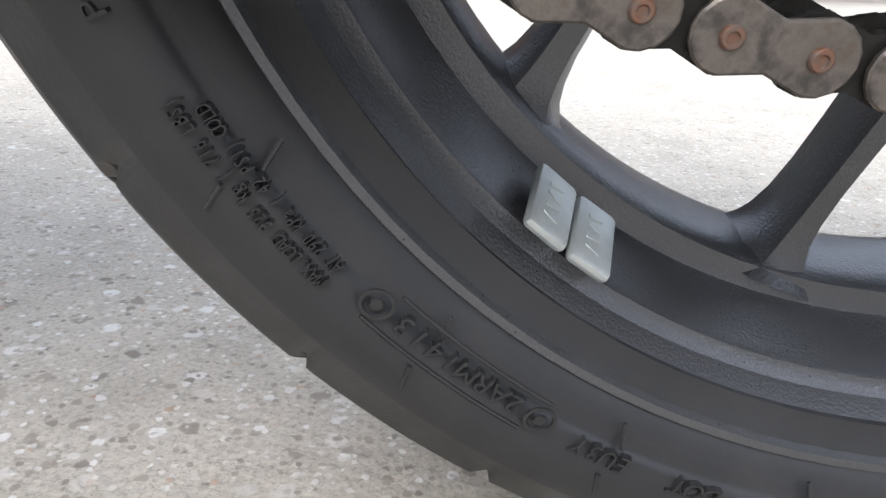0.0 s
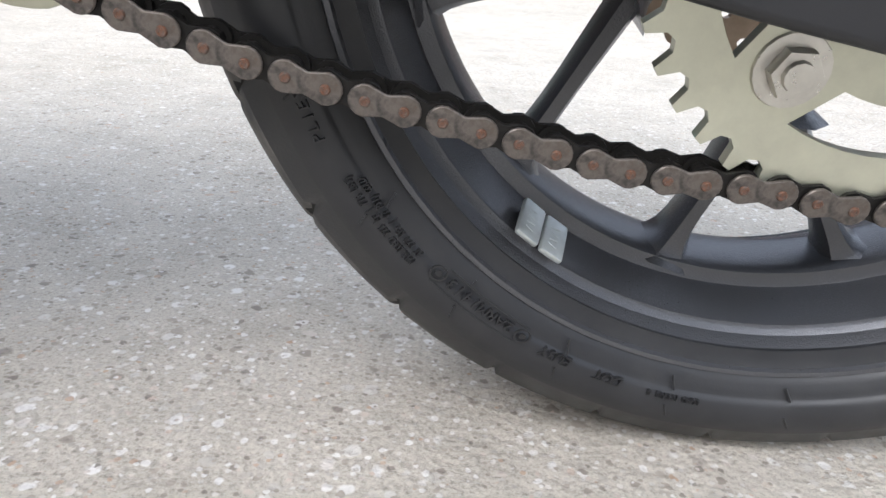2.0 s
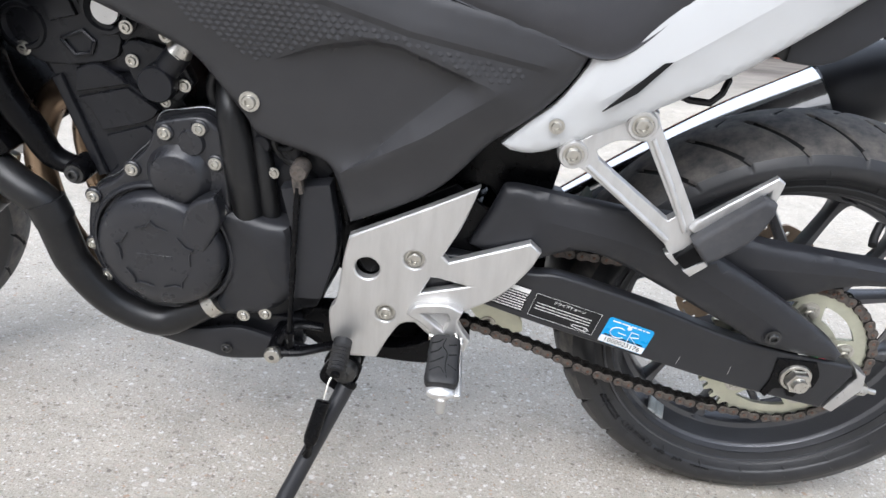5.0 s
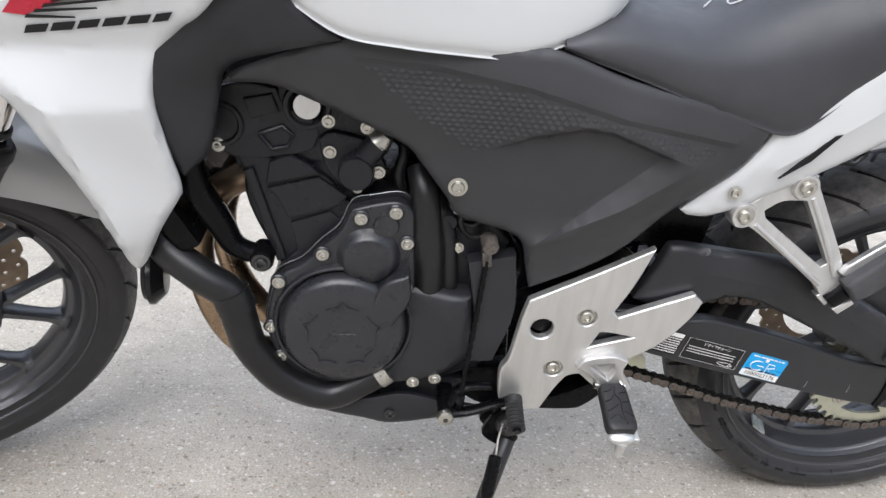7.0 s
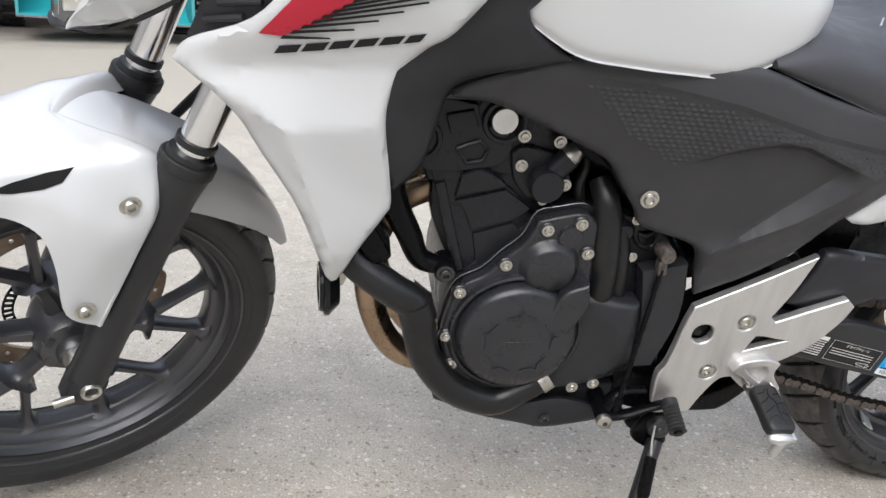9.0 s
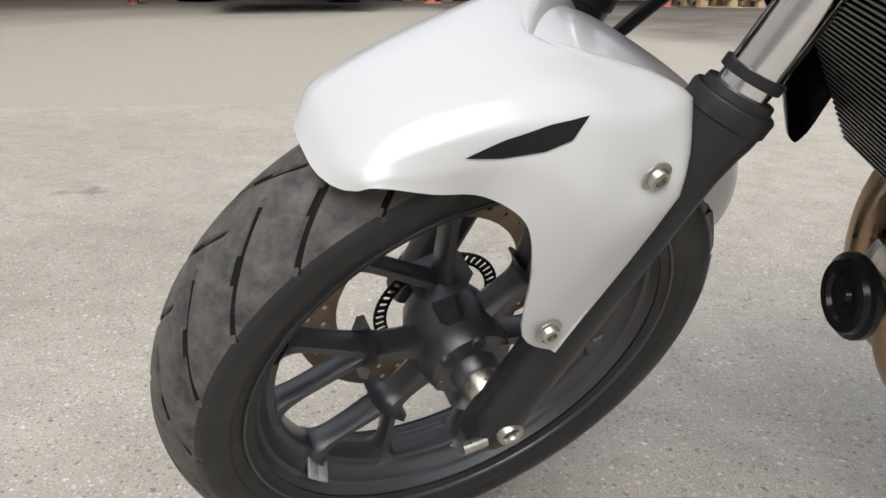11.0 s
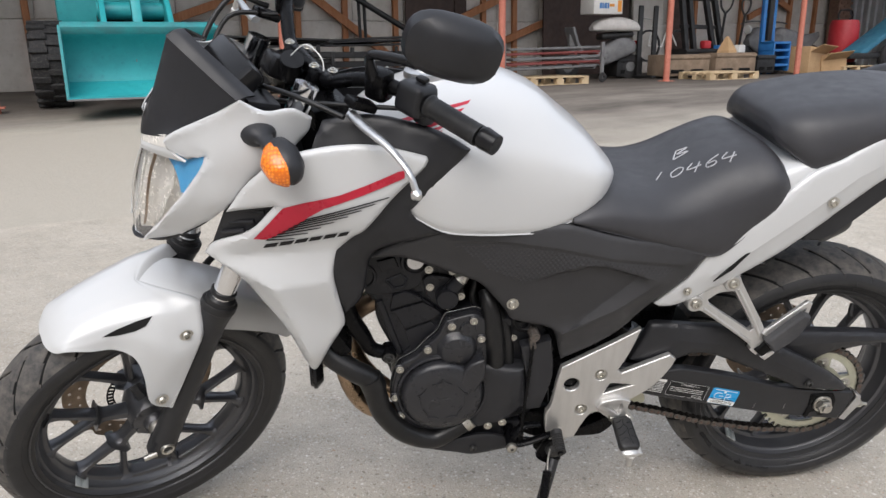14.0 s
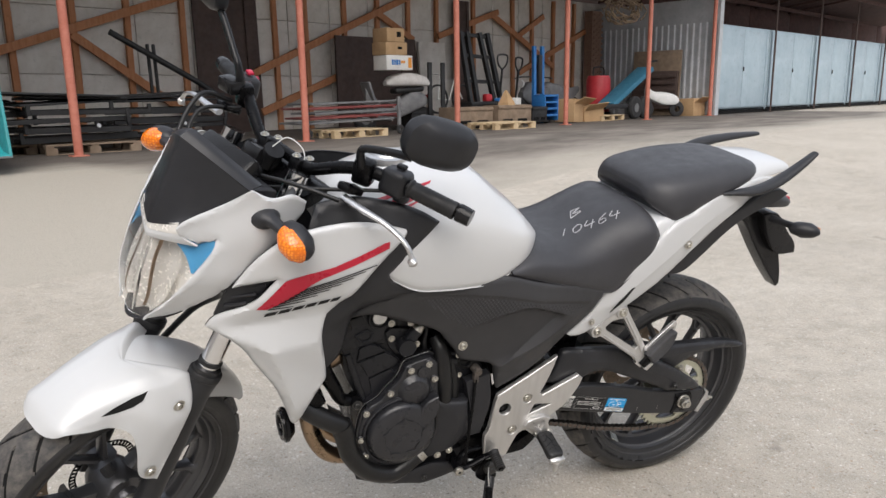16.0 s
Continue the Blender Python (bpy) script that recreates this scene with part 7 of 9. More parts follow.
STN = [[(-1.590, 0, 0.606), (-1.590, -0.016, 0.606), (-1.588, -0.03, 0.606), (-1.584, -0.043, 0.607), (-1.578, -0.054, 0.609), (-1.571, -0.062, 0.612)],
       [(-1.570, 0, 0.627), (-1.570, -0.022, 0.626), (-1.569, -0.042, 0.625), (-1.566, -0.055, 0.624), (-1.562, -0.065, 0.621), (-1.558, -0.071, 0.618)],
       [(-1.535, 0, 0.648), (-1.535, -0.025, 0.647), (-1.533, -0.048, 0.643), (-1.530, -0.064, 0.636), (-1.527, -0.075, 0.624), (-1.523, -0.081, 0.610)],
       [(-1.488, 0, 0.663), (-1.488, -0.028, 0.662), (-1.486, -0.054, 0.656), (-1.484, -0.073, 0.646), (-1.482, -0.084, 0.627), (-1.487, -0.087, 0.602)],
       [(-1.445, 0, 0.671), (-1.445, -0.03, 0.670), (-1.442, -0.06, 0.664), (-1.440, -0.083, 0.651), (-1.444, -0.1, 0.624), (-1.461, -0.106, 0.584)],
       [(-1.420, 0, 0.671), (-1.417, -0.032, 0.672), (-1.408, -0.066, 0.668), (-1.403, -0.093, 0.652), (-1.418, -0.119, 0.605), (-1.455, -0.116, 0.54)],
       [(-1.416, 0, 0.669), (-1.402, -0.034, 0.671), (-1.382, -0.07, 0.667), (-1.368, -0.1, 0.648), (-1.394, -0.13, 0.58), (-1.456, -0.122, 0.472)],
       [(-1.412, 0, 0.667), (-1.388, -0.036, 0.669), (-1.354, -0.07, 0.666), (-1.334, -0.095, 0.655), (-1.352, -0.13, 0.595), (-1.424, -0.127, 0.444)],
       [(-1.385, 0, 0.651), (-1.362, -0.034, 0.651), (-1.331, -0.064, 0.643), (-1.314, -0.086, 0.631), (-1.346, -0.126, 0.588), (-1.423, -0.125, 0.444)]]
rings = []
for stn in catmull([sum(([*p] for p in q), []) for q in STN], 5):
    knots = [np.array(stn[3 * i:3 * i + 3]) for i in range(6)]
    half = catmull(knots, 5)
    half = [0.4 * h + 0.6 * (knots[i // 5] + (knots[min(5, i // 5 + 1)] - knots[i // 5]) * (i % 5) / 5) for i, h in enumerate(half)]
    rings.append([(p[0], -p[1], p[2]) for p in half[:0:-1]] + [tuple(p) for p in half])
b = loft(rings, closed_ring=False, cap=False)
bmesh.ops.recalc_face_normals(b, faces=b.faces)
bmesh.ops.solidify(b, geom=b.faces[:], thickness=0.004)
fside = fpart("mudguard_shell", b, M["white"], fender, "white mudguard shell with a dark slot each side")
ftree = BVHTree.FromPolygons([STEER.inverted() @ v.co for v in fside.data.vertices], [tuple(p.vertices) for p in fside.data.polygons])
# flat dark patch on the shell paints the shade of its slot
fpart("slot", drape([(-1.500, 0.632), (-1.472, 0.642), (-1.44, 0.65), (-1.413, 0.654), (-1.428, 0.641), (-1.447, 0.635), (-1.475, 0.631)], ftree, 0.0012), M["shadow_gap"], fender)
for x, z in ((-1.369, 0.613), (-1.436, 0.476)):
    y = ftree.ray_cast(Vector((x, -1, z)), Vector((0, 1, 0)))[0]
    bolt((x, y.y - 0.0025 if y else -0.13, z), 0.0085, fender, steered=True)
# headlight, cowl and visor
edge = [(-1.283, -0.116, 0.965), (-1.318, -0.108, 0.915), (-1.352, -0.092, 0.865), (-1.374, -0.072, 0.825), (-1.39, -0.03, 0.787)]
mid = [(-1.355, 0, 0.94), (-1.368, 0, 0.905), (-1.38, 0, 0.868), (-1.389, 0, 0.828), (-1.396, 0, 0.782)]
b = patch(edge, mid, 6, 8, 0.0, 0.003, 1.2)
lens = fpart("headlight", b, M["glass"], bike, "clear headlight with two reflectors and blue side windows")
lens.visible_shadow = False
LE, LM = catmull(edge, 16), catmull(mid, 16)


def behind_lens(u, s, off):
    """A point behind the headlight's lens: u down it (0 to 1), s across (-1 left to 1 right), off metres back."""
    i = min(len(LE) - 1, max(0, u * (len(LE) - 1)))
    k = min(int(i), len(LE) - 2)
    e = LE[k] + (LE[k + 1] - LE[k]) * (i - k)
    c = LM[k] + (LM[k + 1] - LM[k]) * (i - k)
    w = abs(s)
    p = c + (e - c) * np.array([w ** 1.2, w, w ** 1.2])
    return (p[0] + off, (p[1] if s < 0 else -p[1]) * (1 - 0.02), p[2])


def lens_strip(left, right, off, n=10, m=6, dish=0.0):
    """A sheet behind the lens between two lines of (u, s)."""
    a, c = catmull(left, n), catmull(right, n)
    rows = []
    for p, q in zip(a, c):
        rows.append([behind_lens(*(p + (q - p) * j / m), off + dish * 4 * (j / m) * (1 - j / m)) for j in range(m + 1)])
    b = loft(rows, closed_ring=False, cap=False)
    bmesh.ops.solidify(b, geom=b.faces[:], thickness=0.0015)
    return b


for g in (1, -1):
    fpart("reflector", lens_strip([(0.03, -0.04 * g), (0.5, -0.05 * g), (0.98, -0.08 * g)], [(0.03, -0.35 * g), (0.3, -0.66 * g), (0.95, -0.93 * g)], 0.012, dish=0.012), M["reflector"], lens, "bright dished reflector")
    fpart("divider", lens_strip([(0.04, -0.2 * g), (0.35, -0.24 * g), (0.86, -0.5 * g)], [(0.04, -0.26 * g), (0.35, -0.31 * g), (0.84, -0.6 * g)], 0.005), M["header"], lens, "golden brown divider between the reflectors")
    fpart("side_window", lens_strip([(0.015, -0.36 * g), (0.12, -0.58 * g), (0.32, -0.93 * g)], [(0.01, -0.985 * g), (0.12, -0.985 * g), (0.34, -0.975 * g)], 0.004, dish=0.004), M["blue_glass"], lens, "blue tinted side window")
fpart("divider", lens_strip([(0.0, -0.025), (0.5, -0.03), (1, -0.06)], [(0.0, 0.025), (0.5, 0.03), (1, 0.06)], 0.008), M["reflector"], lens)
b = patch([(-1.255, -0.105, 0.965), (-1.29, -0.098, 0.915), (-1.322, -0.085, 0.86), (-1.352, -0.03, 0.79)], [(-1.305, 0, 0.94), (-1.322, 0, 0.89), (-1.342, 0, 0.83), (-1.36, 0, 0.785)], 6, 6, 0, 0.003)
fpart("headlight_back", b, M["reflector"], lens)
b = patch([(-1.33, -0.06, 0.966), (-1.325, -0.074, 0.958), (-1.313, -0.09, 0.95)], [(-1.353, 0, 0.952), (-1.3565, 0, 0.946), (-1.3565, 0, 0.938)], 4, 8, 0.0, 0.004, 1.2)
fpart("nose_bridge", b, M["white"], bike)
b = patch([(-1.327, -0.056, 0.986), (-1.33, -0.058, 0.975), (-1.331, -0.06, 0.965)], [(-1.351, 0, 0.966), (-1.353, 0, 0.96), (-1.354, 0, 0.953)], 4, 6, 0.0, 0.004, 1.2)
fpart("position_light", b, M["reflector"], lens, "clear position light under the visor")
cw = [(-1.331, 0.964, -0.06), (-1.327, 0.985, -0.056), (-1.258, 1.032, -0.104), (-1.226, 1.056, -0.126), (-1.193, 1.036, -0.142), (-1.15, 1.034, -0.146), (-1.118, 1.012, -0.146), (-1.132, 0.985, -0.15), (-1.2, 0.94, -0.156), (-1.25, 0.893, -0.146), (-1.30, 0.843, -0.118), (-1.346, 0.806, -0.082), (-1.391, 0.786, -0.03), (-1.375, 0.824, -0.073), (-1.353, 0.864, -0.093), (-1.319, 0.914, -0.109), (-1.283, 0.965, -0.118), (-1.306, 0.95, -0.09)]
b = panel(cw, [(-1.23, 0.97, -0.154), (-1.29, 0.895, -0.138)], (), res=0.008, smooth=12, thick=0.004, edge=0.003, roll=0.004, n=5)
c2 = mirror_y(b, False)
cowl = fpart("headlight_cowl", b, M["white"], bike, "glossy white headlight cowl")
fpart("headlight_cowl", c2, M["white"], bike)
b = patch([(-1.23, -0.12, 1.055), (-1.262, -0.1, 1.03), (-1.298, -0.075, 1.002), (-1.33, -0.053, 0.982)], [(-1.288, 0, 1.118), (-1.308, 0, 1.068), (-1.33, 0, 1.016), (-1.353, 0, 0.965)], 8, 10, 0.0, 0.004, 1.25)
visor = fpart("visor", b, M["black"], bike, "satin black meter visor")
b = patch([(-1.196, -0.112, 1.053), (-1.212, -0.119, 1.058), (-1.231, -0.121, 1.056)], [(-1.26, 0, 1.125), (-1.275, 0, 1.125), (-1.289, 0, 1.1185)], 4, 10, 0.0, 0.004, 1.25)
fpart("visor_rim", b, M["black"], visor)
b = patch([(-1.26, -0.12, 0.88), (-1.30, -0.10, 0.835), (-1.35, -0.065, 0.795), (-1.385, -0.03, 0.778)], [(-1.26, 0, 0.84), (-1.32, 0, 0.80), (-1.37, 0, 0.778), (-1.4, 0, 0.778)], 6, 6, 0.0, 0.004)
fpart("lower_headlight_cover", b, M["black"], bike)
b = panel([(-1.13, 0.975, -0.12), (-1.2, 0.935, -0.13), (-1.3, 0.84, -0.10), (-1.36, 0.79, -0.05), (-1.27, 0.845, -0.09), (-1.2, 0.885, -0.11), (-1.12, 0.93, -0.11)], (), (), thick=0.02, edge=0.003)
c2 = mirror_y(b, False)
fpart("inner_cowl", b, M["black"], bike)
fpart("inner_cowl", c2, M["black"], bike)
# instrument housing
b = box(0.04, 0.15, 0.075, (-1.2, 0, 1.045), (0, 55, 0), 0.012)
meter = fpart("instrument_panel", b, M["gloss"], bike, "black instrument panel behind the visor")
b = box(0.06, 0.2, 0.02, (-1.18, 0, 1.02), (0, 20, 0), 0.006)
fpart("panel_base", b, M["black"], meter)
# front indicators
for side in (1, -1):
    b = tube([(-1.205, -0.135 * side, 1.0), (-1.206, -0.15 * side, 1.004), (-1.206, -0.162 * side, 1.005), (-1.204, -0.19 * side, 1.002)], [0.03, 0.023, 0.0135, 0.013], 18, 4, None, flat=0.75)
    rings = []
    for t, rx, rz in ((0, 0.012, 0.012), (0.12, 0.02, 0.021), (0.4, 0.026, 0.028), (0.75, 0.024, 0.026), (0.93, 0.016, 0.017), (1.0, 0.006, 0.006)):
        cy, cz = (-0.18 - 0.07 * t) * side, 1.002 - 0.018 * t
        rings.append([(-1.196 + rx * math.cos(2 * math.pi * k / 20), cy, cz + rz * math.sin(2 * math.pi * k / 20)) for k in range(20)])
    loft(rings, bm=b)
    ind = fpart("front_indicator", b, M["black"], bike, "black front indicator with an amber lens")
    rings = []
    for t, rx, rz in ((0.06, 0.008, 0.01), (0.18, 0.02, 0.02), (0.45, 0.03, 0.0265), (0.75, 0.0275, 0.0245), (0.92, 0.018, 0.017), (0.99, 0.007, 0.007)):
        cy, cz = (-0.18 - 0.07 * t) * side, 1.001 - 0.018 * t
        rings.append([(-1.204 + rx * math.cos(math.pi / 2 + math.pi * k / 14), cy, cz + rz * math.sin(math.pi / 2 + math.pi * k / 14)) for k in range(15)])
    fpart("lens", loft(rings), M["orange"], ind, "amber ribbed lens")
# top clamp, handlebar
b = prism([(-1.10, 1.0), (-1.06, 1.01), (-1.03, 1.0), (-1.05, 0.975), (-1.1, 0.965)], -0.115, 0.115, 0.006)
fpart("top_clamp", b, M["frame"], bike)
b = prism([(-1.18, 0.80), (-1.13, 0.82), (-1.11, 0.79), (-1.16, 0.77)], -0.13, 0.13, 0.006)
fpart("lower_clamp", b, M["frame"], bike)
b = tube([(-1.16, 0, 0.8), (-1.07, 0, 0.99)], 0.03, 16, 1)
fpart("steering_stem", b, M["frame"], bike)
HB = [(-0.945, -0.36, 1.052), (-0.975, -0.27, 1.062), (-1.01, -0.19, 1.07), (-1.035, -0.14, 1.06), (-1.055, -0.08, 1.032), (-1.056, -0.04, 1.03), (-1.056, 0.04, 1.03), (-1.055, 0.08, 1.032), (-1.035, 0.14, 1.06), (-1.01, 0.19, 1.07), (-0.975, 0.27, 1.062), (-0.945, 0.36, 1.052)]
bar = fpart("handlebar", tube(HB, 0.0125, 16, 5), M["frame"], bike, "black tubular handlebar turned to the left")
for y in (-0.05, 0.05):
    b = box(0.05, 0.03, 0.035, (-1.056, y, 1.022), (0, 25, 0), 0.008)
    fpart("bar_clamp", b, M["frame"], bar)
for y in (-0.05, 0.05):
    for dx in (-0.017, 0.017):
        bolt((-1.052 + dx, y, 1.042 - dx * 0.46), 0.006, bar, steered=True, turn=(-90, 0, 0))
for side in (1, -1):
    s = side
    ga, gb = Vector((-0.977, -0.265 * s, 1.0625)), Vector((-0.946, -0.358 * s, 1.052))
    gr = [0.0185, 0.019, 0.0165] + [0.0163 + 0.0012 * (k % 2) for k in range(22)] + [0.0175, 0.0175]
    b = tube([tuple(ga.lerp(gb, k / (len(gr) - 1))) for k in range(len(gr))], gr, 18, 1)
    fpart("grip", b, M["peg"], bar, "black ribbed rubber grip")
    b = tube([(-0.945, -0.36 * s, 1.052), (-0.942, -0.366 * s, 1.0515), (-0.935, -0.388 * s, 1.049)], [0.0165, 0.018, 0.0165], 18, 1)
    fpart("bar_end", b, M["gloss"], bar)
    # switch housing and lever perch
    b = box(0.05, 0.055, 0.052, (-0.982, -0.235 * s, 1.062), (0, 10, 15 * s), 0.012, None, 3)
    box(0.03, 0.03, 0.03, (-0.97, -0.245 * s, 1.035), (0, 10, 15 * s), 0.008, b)
    sw2 = fpart("switch_housing", b, M["black"], bar, "black switch housing")
    b = box(0.014, 0.02, 0.008, (-0.972, -0.235 * s, 1.092), (0, 0, 15 * s), 0.003)
    box(0.012, 0.014, 0.014, (-0.955, -0.235 * s, 1.072), (0, 0, 15 * s), 0.003, b)
    fpart("switch", b, M["gloss"] if s > 0 else M["red_switch"], sw2)
    b = box(0.034, 0.04, 0.05, (-1.02, -0.185 * s, 1.07), (0, 0, 20 * s), 0.008)
    box(0.05, 0.03, 0.016, (-1.055, -0.19 * s, 1.045), (0, 25, 0), 0.005, b)
    fpart("lever_perch", b, M["frame"], bar)
    b = tube([(-1.075, -0.195 * s, 1.035), (-1.075, -0.24 * s, 1.035), (-1.066, -0.30 * s, 1.03), (-1.058, -0.345 * s, 1.012), (-1.056, -0.365 * s, 0.99)], [0.009, 0.008, 0.0065, 0.0055, 0.0055], 12, 5, None, flat=0.75)
    lathe([(0, -0.0095), (0.005, -0.008), (0.0095, 0), (0.005, 0.008), (0, 0.0095)], 16, Matrix.Translation((-1.056, -0.367 * s, 0.984)), b)
    fpart("hand_lever", b, M["alu2"], bar, "polished alloy hand lever")
    # mirror
    b = tube([(-1.03, -0.185 * s, 1.085), (-1.04, -0.188 * s, 1.115), (-1.04, -0.2 * s, 1.13), (-1.025, -0.26 * s, 1.145), (-1.02, -0.29 * s, 1.15)], [0.011, 0.008, 0.0075, 0.0075, 0.0075], 12, 3)
    if s < 0:
        b.free()
        b = tube([(-1.03, 0.185, 1.085), (-1.035, 0.19, 1.13), (-1.03, 0.215, 1.155), (-1.02, 0.26, 1.195), (-1.01, 0.3, 1.222)], [0.011, 0.008, 0.0075, 0.0075, 0.0075], 12, 3)
    mir = fpart("mirror", b, M["gloss"], bar, "black rounded mirror on a bent stem")
    rings = []
    for t, hx, hz in ((0, 0.016, 0.016), (0.12, 0.051, 0.03), (0.4, 0.069, 0.043), (0.8, 0.074, 0.046), (1.0, 0.072, 0.044)):
        ring = []
        for k in range(24):
            a = 2 * math.pi * k / 24
            ca, sa = math.cos(a), math.sin(a)
            px = hx * math.copysign(abs(ca) ** 0.7, ca)
            pz = hz * math.copysign(abs(sa) ** 0.75, sa) - 0.16 * px
            ring.append((px, pz, t))
        rings.append(ring)
    if s > 0:
        wv, hv, nv, mc = Vector((0.86, -0.45, -0.24)), Vector((0.2, -0.1, 0.97)), Vector((0.46, 0.88, 0.0)), Vector((-0.977, -0.314, 1.178))
    else:
        wv, hv, nv, mc = Vector((0.3, 0.95, 0.0)), Vector((0.0, 0.0, 1.0)), Vector((0.95, -0.3, 0.0)), Vector((-1.0, 0.34, 1.25))
    wv.normalize(), hv.normalize(), nv.normalize()
    b = loft([[mc + wv * p[0] + hv * (p[1] + 0.16 * p[0]) + nv * (0.045 * (p[2] - 0.7)) for p in ring] for ring in rings])
    fpart("mirror_shell", b, M["black"], mir)
    b = bmesh.new()
    b.faces.new([b.verts.new(mc + wv * (p[0] * 0.93) + hv * (p[1] + 0.16 * p[0]) * 0.9 + nv * 0.0142) for p in rings[-1]])
    fpart("mirror_glass", b, M["chrome"], mir)
# cables
for pts, r in (([(-1.05, 0.19, 1.06), (-1.12, 0.2, 1.08), (-1.2, 0.16, 1.0), (-1.22, 0.08, 0.9)], 0.005), ([(-1.04, 0.17, 1.05), (-1.13, 0.19, 1.05), (-1.19, 0.14, 0.97), (-1.18, 0.06, 0.88)], 0.0045),
               ([(-1.09, -0.2, 1.035), (-1.14, -0.12, 1.045), (-1.16, -0.02, 1.02), (-1.1, 0.06, 0.96), (-1.0, 0.08, 0.9)], 0.0045), ([(-1.0, -0.22, 1.04), (-1.08, -0.15, 1.03), (-1.14, -0.05, 1.0), (-1.12, 0.02, 0.95)], 0.004),
               ([(-1.2, 0.07, 0.80), (-1.2, 0.02, 0.75), (-1.17, 0.03, 0.70), (-1.2, 0.1, 0.62), (-1.3, 0.13, 0.5), (-1.38, 0.11, 0.42)], 0.0075)):
    fpart("cable", tube(pts, r, 10, 6), M["hose"], bike, "black control cable")
b = box(0.035, 0.05, 0.03, (-1.045, 0.2, 1.09), (0, 0, 0), 0.006)
fpart("brake_reservoir", b, M["gloss"], bar, "black brake fluid reservoir")
b = box(0.05, 0.05, 0.04, (-1.1, 0.03, 1.02), (0, 30, 0), 0.008)
lathe([(0, -0.02), (0.02, -0.02), (0.022, -0.01), (0.022, 0.02)], 20, pose(-1.09, 0, 1.03, -65, 0, 0), b)
fpart("ignition_switch", b, M["gloss"], bike)
b = tube([(-1.09, 0.0, 1.05), (-1.07, -0.02, 1.075), (-1.055, -0.05, 1.06), (-1.06, -0.06, 1.03), (-1.08, -0.05, 1.02)], 0.0012, 6, 5)
fpart("key_tag_wire", b, M["white_ink"], bike)

# ---- ground ----
def ground_z(x, y):
    t = min(1, max(0, (y - 2.6) / 6.4))
    return 0.42 * t * t * (3 - 2 * t) if y < 9 else 0.42


b = bmesh.new()
xs = [-300, -120, -60, -30, -18] + [-12 + 0.75 * k for k in range(56)] + [32, 40, 60, 120, 300]
ys = [-300, -120, -50, -20, -10] + [-6 + 0.5 * k for k in range(34)] + [13, 18, 25, 40, 70, 120, 300]
grid = [[b.verts.new((x, y, ground_z(x, y))) for x in xs] for y in ys]
for q, s in zip(grid, grid[1:]):
    for i in range(len(xs) - 1):
        b.faces.new((q[i], q[i + 1], s[i + 1], s[i]))
tagged(part("ground", b, M["ground"]), "pale worn tarmac yard with mixed stones and dark stains", "ground", kind="structure")

# ---- the yard behind: open shed, garages, stored goods ----
def rough_paint(name, c, c2, scale=6, rough=0.6, streak=(1, 1, 1), bump=0.2):
    m = Mat(name, c, rough)
    col = m.ramp(m.noise(scale, 6, 0.65, streak), [(0.35, c), (0.68, c2)])
    dirt = m.ramp(m.noise(scale * 5, 6, 0.7), [(0.55, 0.0), (0.8, 0.5)])
    m.color(m.mix(dirt, col, tuple(v * 0.45 for v in c)))
    m.rough(m.ramp(m.noise(scale * 3, 4), [(0.3, rough - 0.1), (0.7, min(1, rough + 0.15))]))
    m.bump(m.noise(scale * 12, 4), bump, 0.004)
    return m.m


